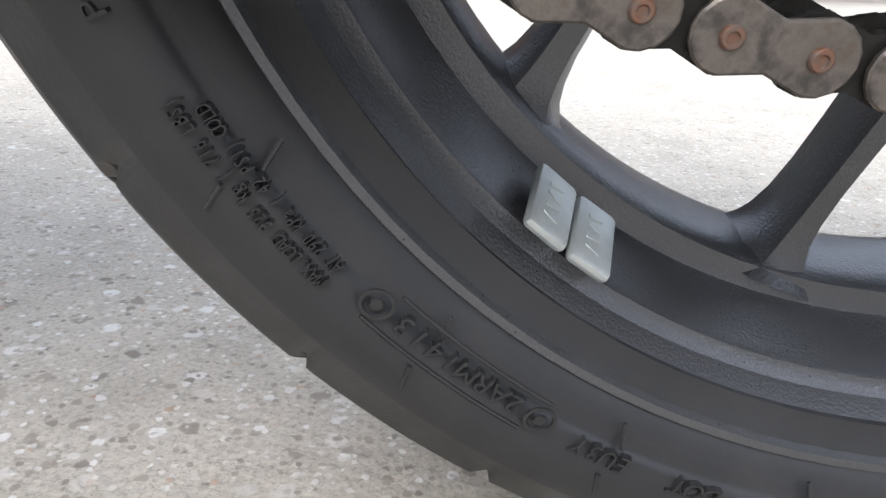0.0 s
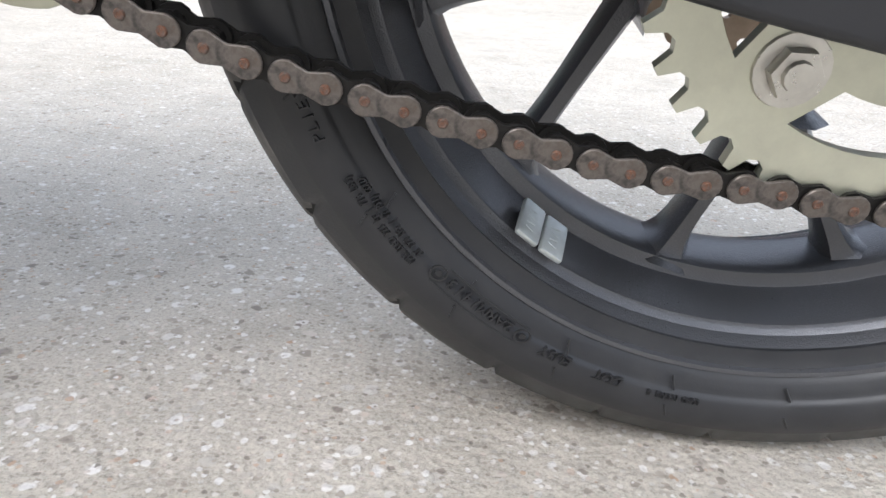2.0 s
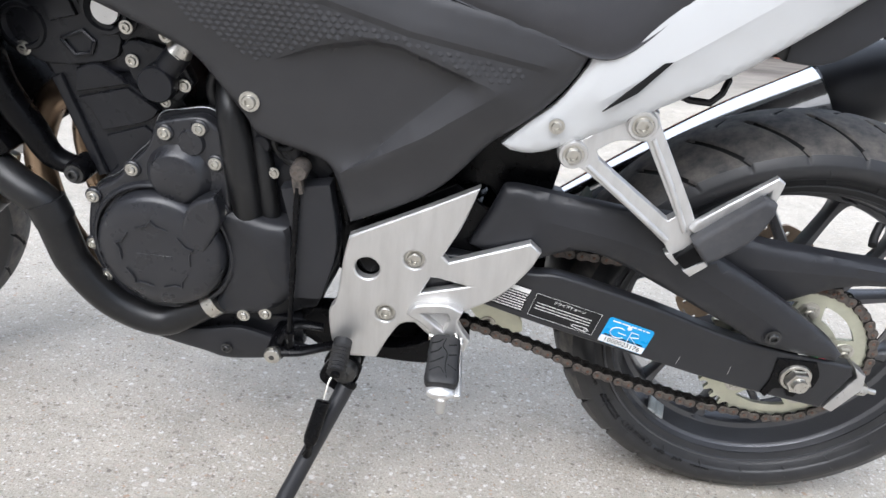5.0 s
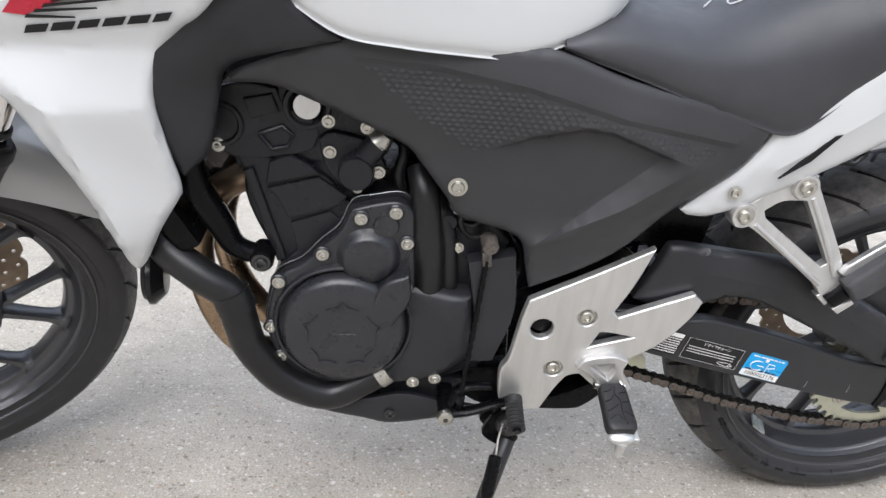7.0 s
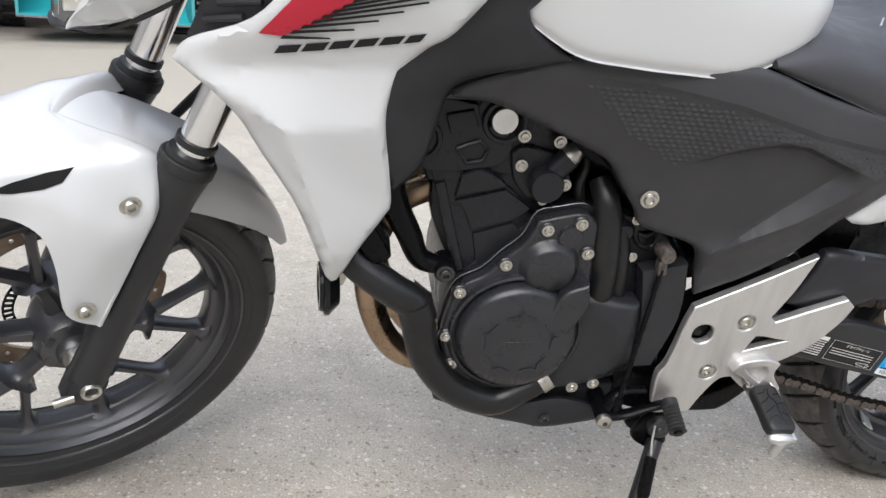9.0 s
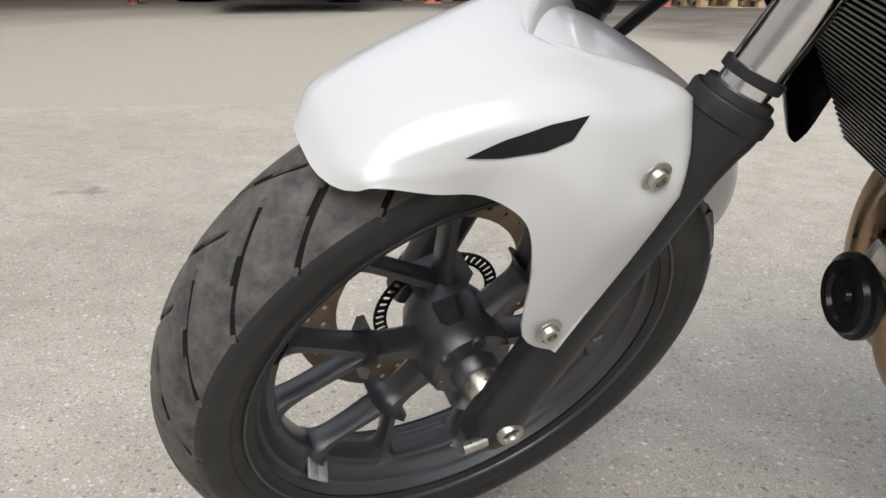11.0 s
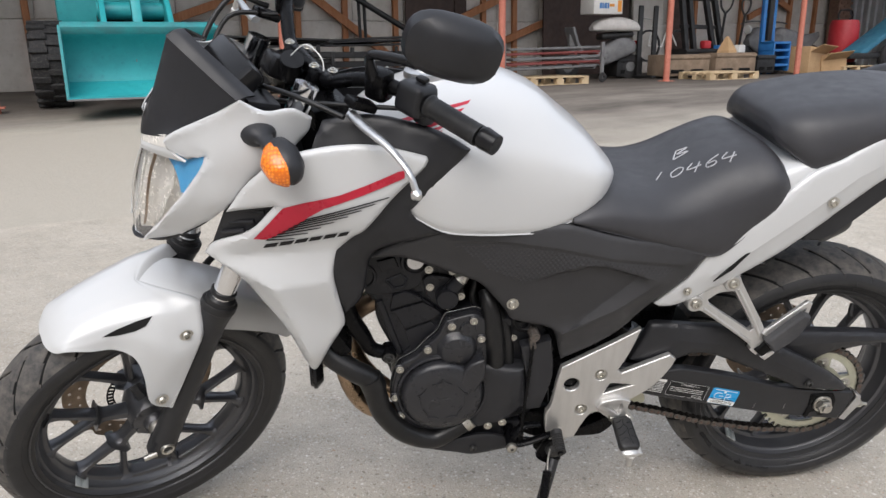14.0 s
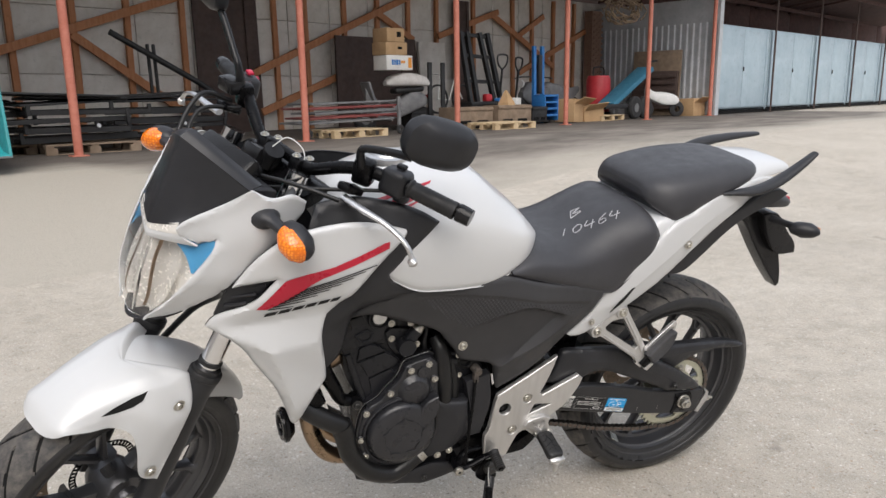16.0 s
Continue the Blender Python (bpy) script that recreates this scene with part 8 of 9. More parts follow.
Y = {
    "concrete": rough_paint("stained_concrete", (0.54, 0.50, 0.45), (0.68, 0.645, 0.60), 2.2, 0.9),
    "beam": rough_paint("brown_timber", (0.36, 0.145, 0.06), (0.47, 0.22, 0.11), 3, 0.75, (6, 6, 0.6)),
    "post": rough_paint("red_oxide_paint", (0.47, 0.15, 0.10), (0.56, 0.21, 0.15), 8, 0.6),
    "roof": rough_paint("dark_roof_boards", (0.05, 0.022, 0.018), (0.08, 0.035, 0.03), 4, 0.85),
    "door": rough_paint("dark_brown_board", (0.055, 0.035, 0.03), (0.085, 0.055, 0.045), 3, 0.7),
    "sheet": rough_paint("grey_sheet_metal", (0.40, 0.42, 0.44), (0.52, 0.54, 0.56), 3, 0.5),
    "garage": rough_paint("pale_blue_paint", (0.34, 0.44, 0.50), (0.42, 0.52, 0.58), 1.6, 0.5, bump=0.05),
    "teal": rough_paint("teal_paint", (0.02, 0.30, 0.33), (0.03, 0.38, 0.41), 3, 0.45, bump=0.08),
    "tealdark": rough_paint("scuffed_teal_paint", (0.05, 0.22, 0.24), (0.03, 0.30, 0.32), 5, 0.55),
    "cream": rough_paint("cream_paint", (0.6, 0.57, 0.45), (0.68, 0.65, 0.53), 5, 0.5),
    "junk": rough_paint("black_painted_steel", (0.007, 0.007, 0.0075), (0.016, 0.016, 0.017), 5, 0.5),
    "rustred": rough_paint("dark_red_steel", (0.16, 0.03, 0.03), (0.22, 0.06, 0.05), 6, 0.6),
    "grey": rough_paint("grey_steel", (0.12, 0.12, 0.125), (0.2, 0.2, 0.2), 6, 0.5),
    "wood": rough_paint("pale_pallet_wood", (0.46, 0.34, 0.2), (0.6, 0.47, 0.3), 5, 0.8),
    "oldwood": rough_paint("old_grey_wood", (0.18, 0.13, 0.09), (0.28, 0.21, 0.15), 5, 0.85),
    "card": rough_paint("cardboard", (0.42, 0.27, 0.14), (0.5, 0.33, 0.18), 4, 0.9),
    "whitebox": rough_paint("white_printed_card", (0.7, 0.69, 0.66), (0.78, 0.77, 0.74), 4, 0.7),
    "sack": rough_paint("pale_woven_sack", (0.5, 0.48, 0.46), (0.62, 0.6, 0.58), 9, 0.9),
    "blue": rough_paint("blue_painted_steel", (0.02, 0.14, 0.42), (0.03, 0.2, 0.5), 5, 0.45),
    "navy": rough_paint("dull_blue_cloth", (0.03, 0.15, 0.24), (0.05, 0.2, 0.3), 5, 0.7),
    "red": rough_paint("red_plastic_drum", (0.42, 0.02, 0.03), (0.5, 0.04, 0.05), 5, 0.45),
    "brick": rough_paint("brown_brick", (0.2, 0.12, 0.09), (0.28, 0.18, 0.13), 14, 0.9),
    "rubber": rubber("old_tyre_rubber", 0.02, 0.75, 0.4),
    "white": rough_paint("white_fairing", (0.68, 0.68, 0.66), (0.75, 0.75, 0.74), 5, 0.35),
    "twig": rough_paint("dry_twigs", (0.16, 0.11, 0.07), (0.26, 0.19, 0.12), 12, 0.95),
    "darkglass": satin("dark_tail_lens", (0.3, 0.01, 0.015), 0.2, 0.1, g=0),
    # near-black for openings and gaps, whose shade is put into the colour
    "shadow": satin("opening_shade_black", (0.006, 0.006, 0.006), 0.9, 0.2, g=0),
    "orange_print": satin("orange_print", (0.75, 0.3, 0.04), 0.6, 0.1, g=0),
}
SHED = pose(-2.13, 8.68, 0.42, 0, 0, 21.85)


def thing(name, label, category, s, d, group="", h=0.0, turn=0.0, kind=""):
    return empty(name, label, category, group, SHED @ pose(s, d, h, 0, 0, turn), kind)


def beam_between(p, q, w, t, bm=None):
    """A squared timber or bar between two points: w across, t in depth."""
    p, q = Vector(p), Vector(q)
    d = q - p
    b = bmesh.new()
    bmesh.ops.create_cube(b, size=1, matrix=Matrix.Diagonal((w, t, d.length, 1)))
    bmesh.ops.bevel(b, geom=b.edges[:], offset=min(0.006, 0.2 * min(w, t)), segments=1, affect="EDGES", profile=0.5)
    side = Vector((0, 1, 0)) if abs(d.normalized().y) < 0.9 else Vector((1, 0, 0))
    z = d.normalized()
    x = side.cross(z).normalized()
    y = z.cross(x)
    m = Matrix(((x.x, y.x, z.x, 0), (x.y, y.y, z.y, 0), (x.z, y.z, z.z, 0), (0, 0, 0, 1)))
    bmesh.ops.transform(b, matrix=Matrix.Translation((p + q) / 2) @ m, verts=b.verts)
    return join(bm, b)


# earthen floor of the shed, with a ragged front edge, darker towards the back
fm = Mat("shed_earth", (0.13, 0.11, 0.095), 0.85)
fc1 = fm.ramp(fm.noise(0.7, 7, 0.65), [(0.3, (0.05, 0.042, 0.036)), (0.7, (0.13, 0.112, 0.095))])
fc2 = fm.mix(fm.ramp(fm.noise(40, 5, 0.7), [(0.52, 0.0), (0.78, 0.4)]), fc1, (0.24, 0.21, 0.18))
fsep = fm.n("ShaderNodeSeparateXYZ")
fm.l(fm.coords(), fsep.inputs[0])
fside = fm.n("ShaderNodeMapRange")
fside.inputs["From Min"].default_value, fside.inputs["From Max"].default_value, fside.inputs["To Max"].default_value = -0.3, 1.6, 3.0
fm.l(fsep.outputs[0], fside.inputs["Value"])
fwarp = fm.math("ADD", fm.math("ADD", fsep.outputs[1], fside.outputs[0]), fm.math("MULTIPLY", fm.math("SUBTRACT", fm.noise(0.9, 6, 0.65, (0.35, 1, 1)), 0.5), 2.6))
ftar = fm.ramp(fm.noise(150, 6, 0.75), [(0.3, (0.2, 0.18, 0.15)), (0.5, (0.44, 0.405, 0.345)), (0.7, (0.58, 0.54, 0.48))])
# colour runs from tarmac tone at the front edge to dark earth
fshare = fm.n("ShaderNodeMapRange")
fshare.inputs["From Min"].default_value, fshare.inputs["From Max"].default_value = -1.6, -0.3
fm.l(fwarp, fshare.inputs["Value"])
# the dark tone deepens further from the posts inwards
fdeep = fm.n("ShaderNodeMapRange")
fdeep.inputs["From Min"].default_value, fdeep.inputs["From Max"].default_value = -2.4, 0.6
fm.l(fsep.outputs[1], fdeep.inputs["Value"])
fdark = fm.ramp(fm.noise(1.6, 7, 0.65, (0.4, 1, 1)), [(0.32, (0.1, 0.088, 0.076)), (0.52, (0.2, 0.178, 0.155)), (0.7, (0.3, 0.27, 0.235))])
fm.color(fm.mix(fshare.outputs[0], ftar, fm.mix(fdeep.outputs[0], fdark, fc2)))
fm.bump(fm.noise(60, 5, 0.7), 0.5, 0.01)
rf = random.Random(21)
b = bmesh.new()
lines_ = []
for r in range(14):
    row = []
    for k in range(126):
        x = -9 + 0.25 * k
        d = -5.4 + 0.14 * math.sin(k * 0.37) if r == 0 else -5.2 + 0.72 * r
        w = SHED @ Vector((x, d, 0))
        row.append(b.verts.new((x, d, ground_z(w.x, w.y) - 0.42 + (0.01 if r else -0.02))))
    lines_.append(row)
for p0, p1 in zip(lines_, lines_[1:]):
    for i in range(125):
        b.faces.new((p0[i], p0[i + 1], p1[i + 1], p1[i]))
o = tagged(part("shed_floor", b, fm.m), "dark earth floor of the shed, darker towards the back", "floor", kind="structure")
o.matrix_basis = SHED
# back wall of concrete slabs: one structure with the slabs as pieces
wall = tagged(part("wall_back", box(26.0, 0.16, 3.6, (5.0, 4.3, 1.7), bevel=0), Y["concrete"]), "stained concrete slab wall at the back of the shed", "wall", kind="structure")
wall.matrix_basis = SHED
slab = None
for i in range(22):
    for j in range(3):
        m = pose(-6.8 + 1.1 * i, 4.2, 0.58 + 1.16 * j)
        if slab is None:
            slab = part("slab", box(1.085, 0.05, 1.145, bevel=0.01), Y["concrete"], wall)
            slab.matrix_basis = m
        else:
            share("slab", slab, m, wall)
for i, s in enumerate((-5.2, -3.1, -1.6, 0.42, 1.45, 2.4, 3.45, 5.47, 6.24, 7.31, 8.3, 9.28, 10.24, 11.6, 13.21, 14.08, 15.1, 16.14)):
    o = tagged(part("wall_stud", beam_between((s + 0.05 * math.sin(i), 4.12, 0), (s, 4.12, 3.4), 0.11, 0.09), Y["beam"]), "brown timber stud against the concrete wall", "timber", "wall studs")
    o.matrix_basis = SHED
for p, q in (((-2.6, 0.55), (3.3, 2.6)), ((1.36, 1.84), (3.3, 0.45)), ((4.5, 1.05), (9.3, 3.1)), ((8.1, 2.68), (9.35, 2.05)), ((10.2, 2.18), (12.5, 2.92)), ((12.2, 2.85), (15.0, 1.5)), ((13.3, 2.3), (14.5, 2.92)), ((13.4, 1.3), (16.6, 2.6)), ((5.0, 0.4), (7.4, 1.3))):
    o = tagged(part("brace", beam_between((p[0], 4.02, p[1]), (q[0], 4.02, q[1]), 0.15, 0.07), Y["beam"]), "brown diagonal timber brace on the shed wall", "timber", "wall braces")
    o.matrix_basis = SHED
o = tagged(part("end_wall", box(0.2, 4.3, 3.4, (17.42, 2.1, 1.6), bevel=0), Y["sheet"]), "grey metal side wall of the first garage", "wall", kind="structure")
o.matrix_basis = SHED
# corrugated skin of the end wall
b = bmesh.new()
prof = []
for k in range(0, 21):
    y0 = 4.1 - 0.2 * k
    prof += [(17.31, y0), (17.31, y0 - 0.1), (17.26, y0 - 0.125), (17.26, y0 - 0.175)]
lo = [b.verts.new((x, y, 0.05)) for x, y in prof]
hi = [b.verts.new((x, y, 2.62)) for x, y in prof]
for i in range(len(prof) - 1):
    b.faces.new((lo[i], lo[i + 1], hi[i + 1], hi[i]))
o = part("corrugated_sheet", b, Y["sheet"], None, smooth=False)
tagged(o, "grey corrugated metal cladding of the end wall", "cladding", kind="structure")
o.matrix_basis = SHED
# brick pier in the shed's corner
b = None
pier = thing("brick_pier", "brown brick pier in the corner of the shed", "pier", 16.85, 3.9)
part("core", box(0.5, 0.3, 3.2, (0, 0, 1.6), bevel=0), Y["brick"], pier)
br = None
for j in range(36):
    for i in range(2):
        m = pose(-0.125 + 0.25 * i + (0.06 if j % 2 else -0.06), -0.16, 0.05 + 0.087 * j)
        if br is None:
            br = part("brick", box(0.24, 0.03, 0.075, bevel=0.006, segs=1), Y["brick"], pier)
            br.matrix_basis = m
        else:
            share("brick", br, m, pier)
# posts
first = None
for n in range(-2, 6):
    m = SHED @ pose(3.42 * n, 0, 0)
    if first is None:
        first = empty("shed_post", "slim red oxide painted steel shed post", "post", "shed posts", m)
        part("shaft", tube([(0, 0, -0.1), (0, 0, 4.05)], 0.055, 14, 1), Y["post"], first)
        part("foot_plate", box(0.2, 0.2, 0.02, (0, 0, 0.01), bevel=0.004), Y["post"], first)
    else:
        copy_thing(first, m)
# roof
b = box(60, 7.0, 0.06, (11, 1.8, 4.02), (-8, 0, 0), 0)
o = tagged(part("roof", b, Y["roof"]), "dark boarded shed roof seen from below", "roof", kind="structure")
o.matrix_basis = SHED
b = None
for k in range(24):
    b = beam_between((-8 + 1.6 * k, -1.5, 4.35), (-8 + 1.6 * k, 4.2, 3.55), 0.08, 0.16, b)
for d, h in ((-0.05, 4.05), (2.0, 3.76)):
    b = beam_between((-9, d, h), (36, d, h), 0.14, 0.1, b)
o = tagged(part("roof_rafters", b, Y["roof"]), "dark brown rafters and purlins under the roof", "rafters", kind="structure")
o.matrix_basis = SHED
# added dark boards between garages and eave, for the shaded space under the roof
for k in range(9):
    o = tagged(part("eave_gap_board", box(3.8, 0.06, 1.55, (19.4 + 3.83 * k, 2.6, 3.38), (0, 0, 0), 0.01), Y["roof"]), "added dark brown boarding for the shaded space under the roof", "fascia", kind="structure")
    o.matrix_basis = SHED
# garages in a row
gfirst = None
for k in range(5):
    m = SHED @ pose(17.5 + 3.83 * k, 0.05, 0)
    if gfirst is None:
        gfirst = empty("garage", "pale blue metal garage with a double door", "garage", "garage row", m)
        part("body", box(3.75, 4.0, 2.5, (1.92, 2.15, 1.35), bevel=0.01), Y["garage"], gfirst)
        for i in range(2):
            dr = part("door", box(1.78, 0.04, 2.34, (1.02 + 1.8 * i, 0.12, 1.38), bevel=0.008), Y["garage"], gfirst)
            part("door_rib", box(0.03, 0.02, 2.3, (1.02 + 1.8 * i + (0.7 if i else -0.7), 0.09, 1.38), bevel=0.004), Y["garage"], dr)
        part("lock", box(0.06, 0.03, 0.14, (1.93, 0.08, 1.35), bevel=0.01), Y["junk"], gfirst)
        # black strip that paints the shadow gap under the doors
        part("door_gap_shade", box(3.7, 0.1, 0.14, (1.92, 0.2, 0.1), bevel=0), Y["shadow"], gfirst)
        part("corner_post", tube([(0.02, -0.04, 0), (0.02, -0.04, 4.1)], 0.032, 10, 1), Y["door"], gfirst)
    else:
        copy_thing(gfirst, m)
# unseen closing walls, added to dim light and reflections from the horizon
for nm, b in (("dimming_wall_far", box(0.3, 30, 6, (-10, 2, 3), bevel=0)), ("dimming_wall_near", box(50, 0.3, 5, (6, -9, 2.5), bevel=0))):
    tagged(part(nm, b, Y["concrete"]), "unseen concrete wall added to dim light from the horizon", "wall", kind="structure")


def pallet(s, d, h=0.0, turn=0.0, mat="wood", n=5):
    o = thing("pallet", "flat wooden pallet on the shed floor", "pallet", s, d, "pallets", h, turn)
    for k in range(n):
        part("deck_board", box(1.2, 0.1, 0.022, (0, -0.35 + 0.175 * k, 0.133), bevel=0.003, segs=1), Y[mat], o)
    for k in range(3):
        part("bearer", box(1.2 if False else 0.1, 0.8, 0.022, (-0.55 + 0.55 * k, 0, 0.111), bevel=0.003, segs=1), Y[mat], o)
        for j in range(3):
            part("block", box(0.14, 0.1, 0.08, (-0.53 + 0.53 * k, -0.35 + 0.35 * j, 0.06), bevel=0.004, segs=1), Y[mat], o)
        part("runner", box(1.2, 0.1, 0.02, (0, -0.35 + 0.35 * k, 0.01), bevel=0.003, segs=1), Y[mat], o)
    return o


pallet(0.35, 0.75, 0.0, -3, "oldwood")
pallet(-0.9, 1.1, 0.0, 4, "oldwood")
pallet(4.65, 0.55, 0.0, 2)
pallet(8.25, 0.12, 0.0, -2)
pallet(12.9, 0.9, 0.0, 6)
# black steel bundles on pallets
rnd = random.Random(5)
for s, d, h, w, n in ((0.2, 0.8, 0.15, 1.5, 4), (-0.95, 1.2, 0.15, 1.2, 4), (1.9, 1.9, 0.1, 2.0, 4)):
    o = thing("steel_frame_stack", "stack of black painted steel frames on a pallet", "frames", s, d, "frame stacks", h)
    z = 0.05
    for k in range(n):
        dx, ln, ht = rnd.uniform(-0.16, 0.16), w * rnd.uniform(0.8, 1.05), rnd.uniform(0.05, 0.1)
        y0 = -0.38 + rnd.uniform(-0.06, 0.12)
        b = beam_between((dx - ln / 2, y0, z), (dx + ln / 2, y0 + rnd.uniform(-0.05, 0.05), z + rnd.uniform(-0.02, 0.03)), ht, 0.07)
        beam_between((dx - ln / 2, 0.3, z), (dx + ln / 2, 0.32, z), ht, 0.09, b)
        for i in range(4):
            x = dx - ln / 2 + ln * i / 3
            beam_between((x, y0, z), (x, 0.32, z), 0.05, 0.06, b)
            if rnd.random() < 0.5:
                beam_between((x, y0 - 0.03, z - 0.04), (x, y0 - 0.03, z + rnd.uniform(0.06, 0.16)), 0.05, 0.04, b)
        part("frame", b, Y["junk"], o)
        z += ht + rnd.uniform(0.03, 0.07)
    for k in range(3):
        part("top_plate", box(w * rnd.uniform(0.85, 1.05), 0.7, 0.03, (rnd.uniform(-0.12, 0.12), rnd.uniform(-0.05, 0.15), z + 0.045 * k), (rnd.uniform(-2, 3), rnd.uniform(-2.5, 2.5), rnd.uniform(-8, 8)), 0.008), Y["junk"], o)
    part("lamp_glass", lathe([(0, -0.02), (0.025, -0.015), (0.03, 0.0), (0, 0.02)], 14, Matrix.Translation((0.2, -0.46, 0.22))), Y["sheet"], o)
o = thing("leaning_pipe", "long black pipe leaning on the stacked frames", "pipe", 2.0, 2.3)
part("pipe", tube([(-0.62, 0, 1.76), (0.75, -0.1, 0.98), (1.3, -0.15, 0.6)], 0.05, 12, 1), Y["junk"], o)
for x in (0.02, 0.12):
    part("bracket", beam_between((x, 0.1, 0.75), (x - 0.01, 0.12, 1.6), 0.045, 0.05), Y["junk"], o)
# dark red frames with castors
o = thing("trolley_stack", "stack of dark red steel trolley frames on small castors", "trolleys", 4.75, 0.8, h=0.14)
for k in range(5):
    z = 0.12 + 0.08 * k
    dx = 0.06 * ((k * 7) % 5 - 2)
    b = beam_between((-1.0 + dx, -0.4, z), (1.0 + dx, -0.36, z + 0.04), 0.035, 0.035)
    beam_between((-0.95 + dx, 0.4, z), (1.0 + dx, 0.36, z + 0.02), 0.035, 0.035, b)
    for i in range(5):
        x = -0.95 + 0.47 * i + dx
        beam_between((x, -0.4, z), (x + 0.04, 0.4, z), 0.03, 0.03, b)
    part("frame", b, Y["rustred"] if k % 2 else Y["grey"], o)
for x in (-1.05, 0.95):
    part("castor", lathe([(0.03, -0.02), (0.075, -0.02), (0.085, 0), (0.075, 0.02), (0.03, 0.02)], 18, Matrix.Translation((x, -0.45, -0.04)), None, True), Y["rubber"], o)
    part("upright", beam_between((x, -0.42, -0.1), (x, -0.42, 0.55), 0.06, 0.05), Y["grey"], o)


def castor_wheel(bm, x, y, z, r, w, m=None):
    return lathe([(r * 0.4, -w), (r * 0.85, -w), (r, -w * 0.5), (r, w * 0.5), (r * 0.85, w), (r * 0.4, w)], 22, Matrix.Translation((x, y, z)), bm, True)


# old scooter with a sack and boxes on it
o = thing("scooter", "old dark grey scooter parked in the shed", "scooter", 6.6, 1.5, h=0.0, turn=-12)
part("body", body([-0.7, -0.55, -0.3, 0.0, 0.35, 0.62, 0.72], [0.85, 0.72, 0.45, 0.62, 0.78, 0.72, 0.62], [0.35, 0.28, 0.26, 0.28, 0.4, 0.5, 0.55], [0.05, 0.14, 0.16, 0.18, 0.19, 0.13, 0.04], [(0, 0), (0.8, 0), (1, 0.3), (0.95, 0.75), (0.6, 1), (0, 1)]), Y["grey"], o)
part("leg_shield", box(0.06, 0.42, 0.62, (-0.6, 0, 0.68), (0, -18, 0), 0.025), Y["grey"], o)
part("seat", box(0.68, 0.3, 0.12, (0.25, 0, 0.82), (0, -4, 0), 0.05, None, 3), Y["junk"], o)
for x in (-0.72, 0.6):
    wh = part("wheel", castor_wheel(None, x, 0, 0.24, 0.24, 0.05), Y["rubber"], o)
    part("hub", lathe([(0, -0.045), (0.1, -0.045), (0.11, 0), (0.1, 0.045), (0, 0.045)], 18, Matrix.Translation((x, 0, 0.24))), Y["grey"], wh)
part("tail_light", box(0.05, 0.24, 0.08, (0.72, 0, 0.68), (0, 20, 0), 0.02), Y["darkglass"], o)
part("plate_holder", box(0.02, 0.16, 0.2, (0.76, 0, 0.48), (0, 20, 0), 0.01), Y["whitebox"], o)
part("steering_column", tube([(-0.72, 0, 0.3), (-0.58, 0, 0.95)], 0.035, 10, 1), Y["junk"], o)
o = thing("sack", "pale woven sack lying on the scooter seat", "sack", 6.85, 1.45, h=0.89, turn=-12)
part("sack", body([-0.5, -0.38, -0.1, 0.2, 0.42, 0.5], [0.1, 0.2, 0.26, 0.24, 0.16, 0.06], [0.02, 0.0, 0.0, 0.0, 0.0, 0.01], [0.1, 0.2, 0.26, 0.25, 0.18, 0.06], [(0, 0), (0.8, 0.02), (1, 0.35), (0.85, 0.75), (0.45, 0.98), (0, 1)]), Y["sack"], o)
for (s, h, w, hh, mat, lab) in ((6.5, 1.2, 0.66, 0.28, "whitebox", "white printed fruit box with orange marks"), (6.42, 1.485, 0.55, 0.24, "card", "brown cardboard box with a hand hole"), (6.4, 1.73, 0.46, 0.26, "card", "brown cardboard box with a square opening")):
    o = thing("cardboard_box", lab, "box", s, 1.45, "boxes on the scooter", h, 8 * (h - 1.4))
    part("carton", box(w, 0.42, hh, (0, 0, hh / 2), bevel=0.008), Y[mat], o)
    # on card, the hole is a black box with its inner shade painted
    part("hand_hole", box(0.11, 0.01, 0.1 if hh == 0.26 else 0.05, (0.08, -0.212, hh * 0.55), bevel=0.004), Y["shadow"] if mat == "card" else Y["orange_print"], o)
    if mat == "whitebox":
        part("print", bars(-0.2, 0.02, 0.09, 0.2, 1, -0.2125, 4, 0.1, 0.05), Y["blue"], o, smooth=False)
        part("print", box(0.09, 0.004, 0.2, (0.26, -0.211, 0.14), bevel=0), Y["orange_print"], o)
# brown board, dark doors
for s, w, h, dd in ((4.35, 1.4, 2.75, 4.08), (8.05, 2.4, 2.05, 3.85), (11.0, 0.55, 3.1, 3.95)):
    o = thing("board_panel", "dark brown board leaning against the wall", "board", s, dd, "dark boards")
    part("sheet", box(w, 0.05, h, (0, 0, h / 2), (-1, 0, 0), 0.006), Y["door"], o)
    part("edge_strip", box(0.04, 0.06, h * 0.98, (w * 0.3, -0.03, h / 2), (-1, 0, 0), 0.004), Y["door"], o)
# grey slab leaning
o = thing("concrete_slab", "pale concrete slab leaning against the wall", "slab", 9.75, 3.75)
part("slab", box(0.9, 0.08, 2.0, (0, 0, 1.0), (-4, 0, 0), 0.01), Y["concrete"], o)
# forklift forks, cycle, mast frame
for i, s in enumerate((7.25, 7.62)):
    o = thing("lift_fork", "upright black forklift fork", "fork", s, 1.2, "forks")
    part("blade", beam_between((0, 0, 0.0), (0.05, 0.05, 1.36), 0.1, 0.05), Y["junk"], o)
    part("heel", box(0.1, 0.5, 0.05, (0, -0.2, 0.05), bevel=0.01), Y["junk"], o)
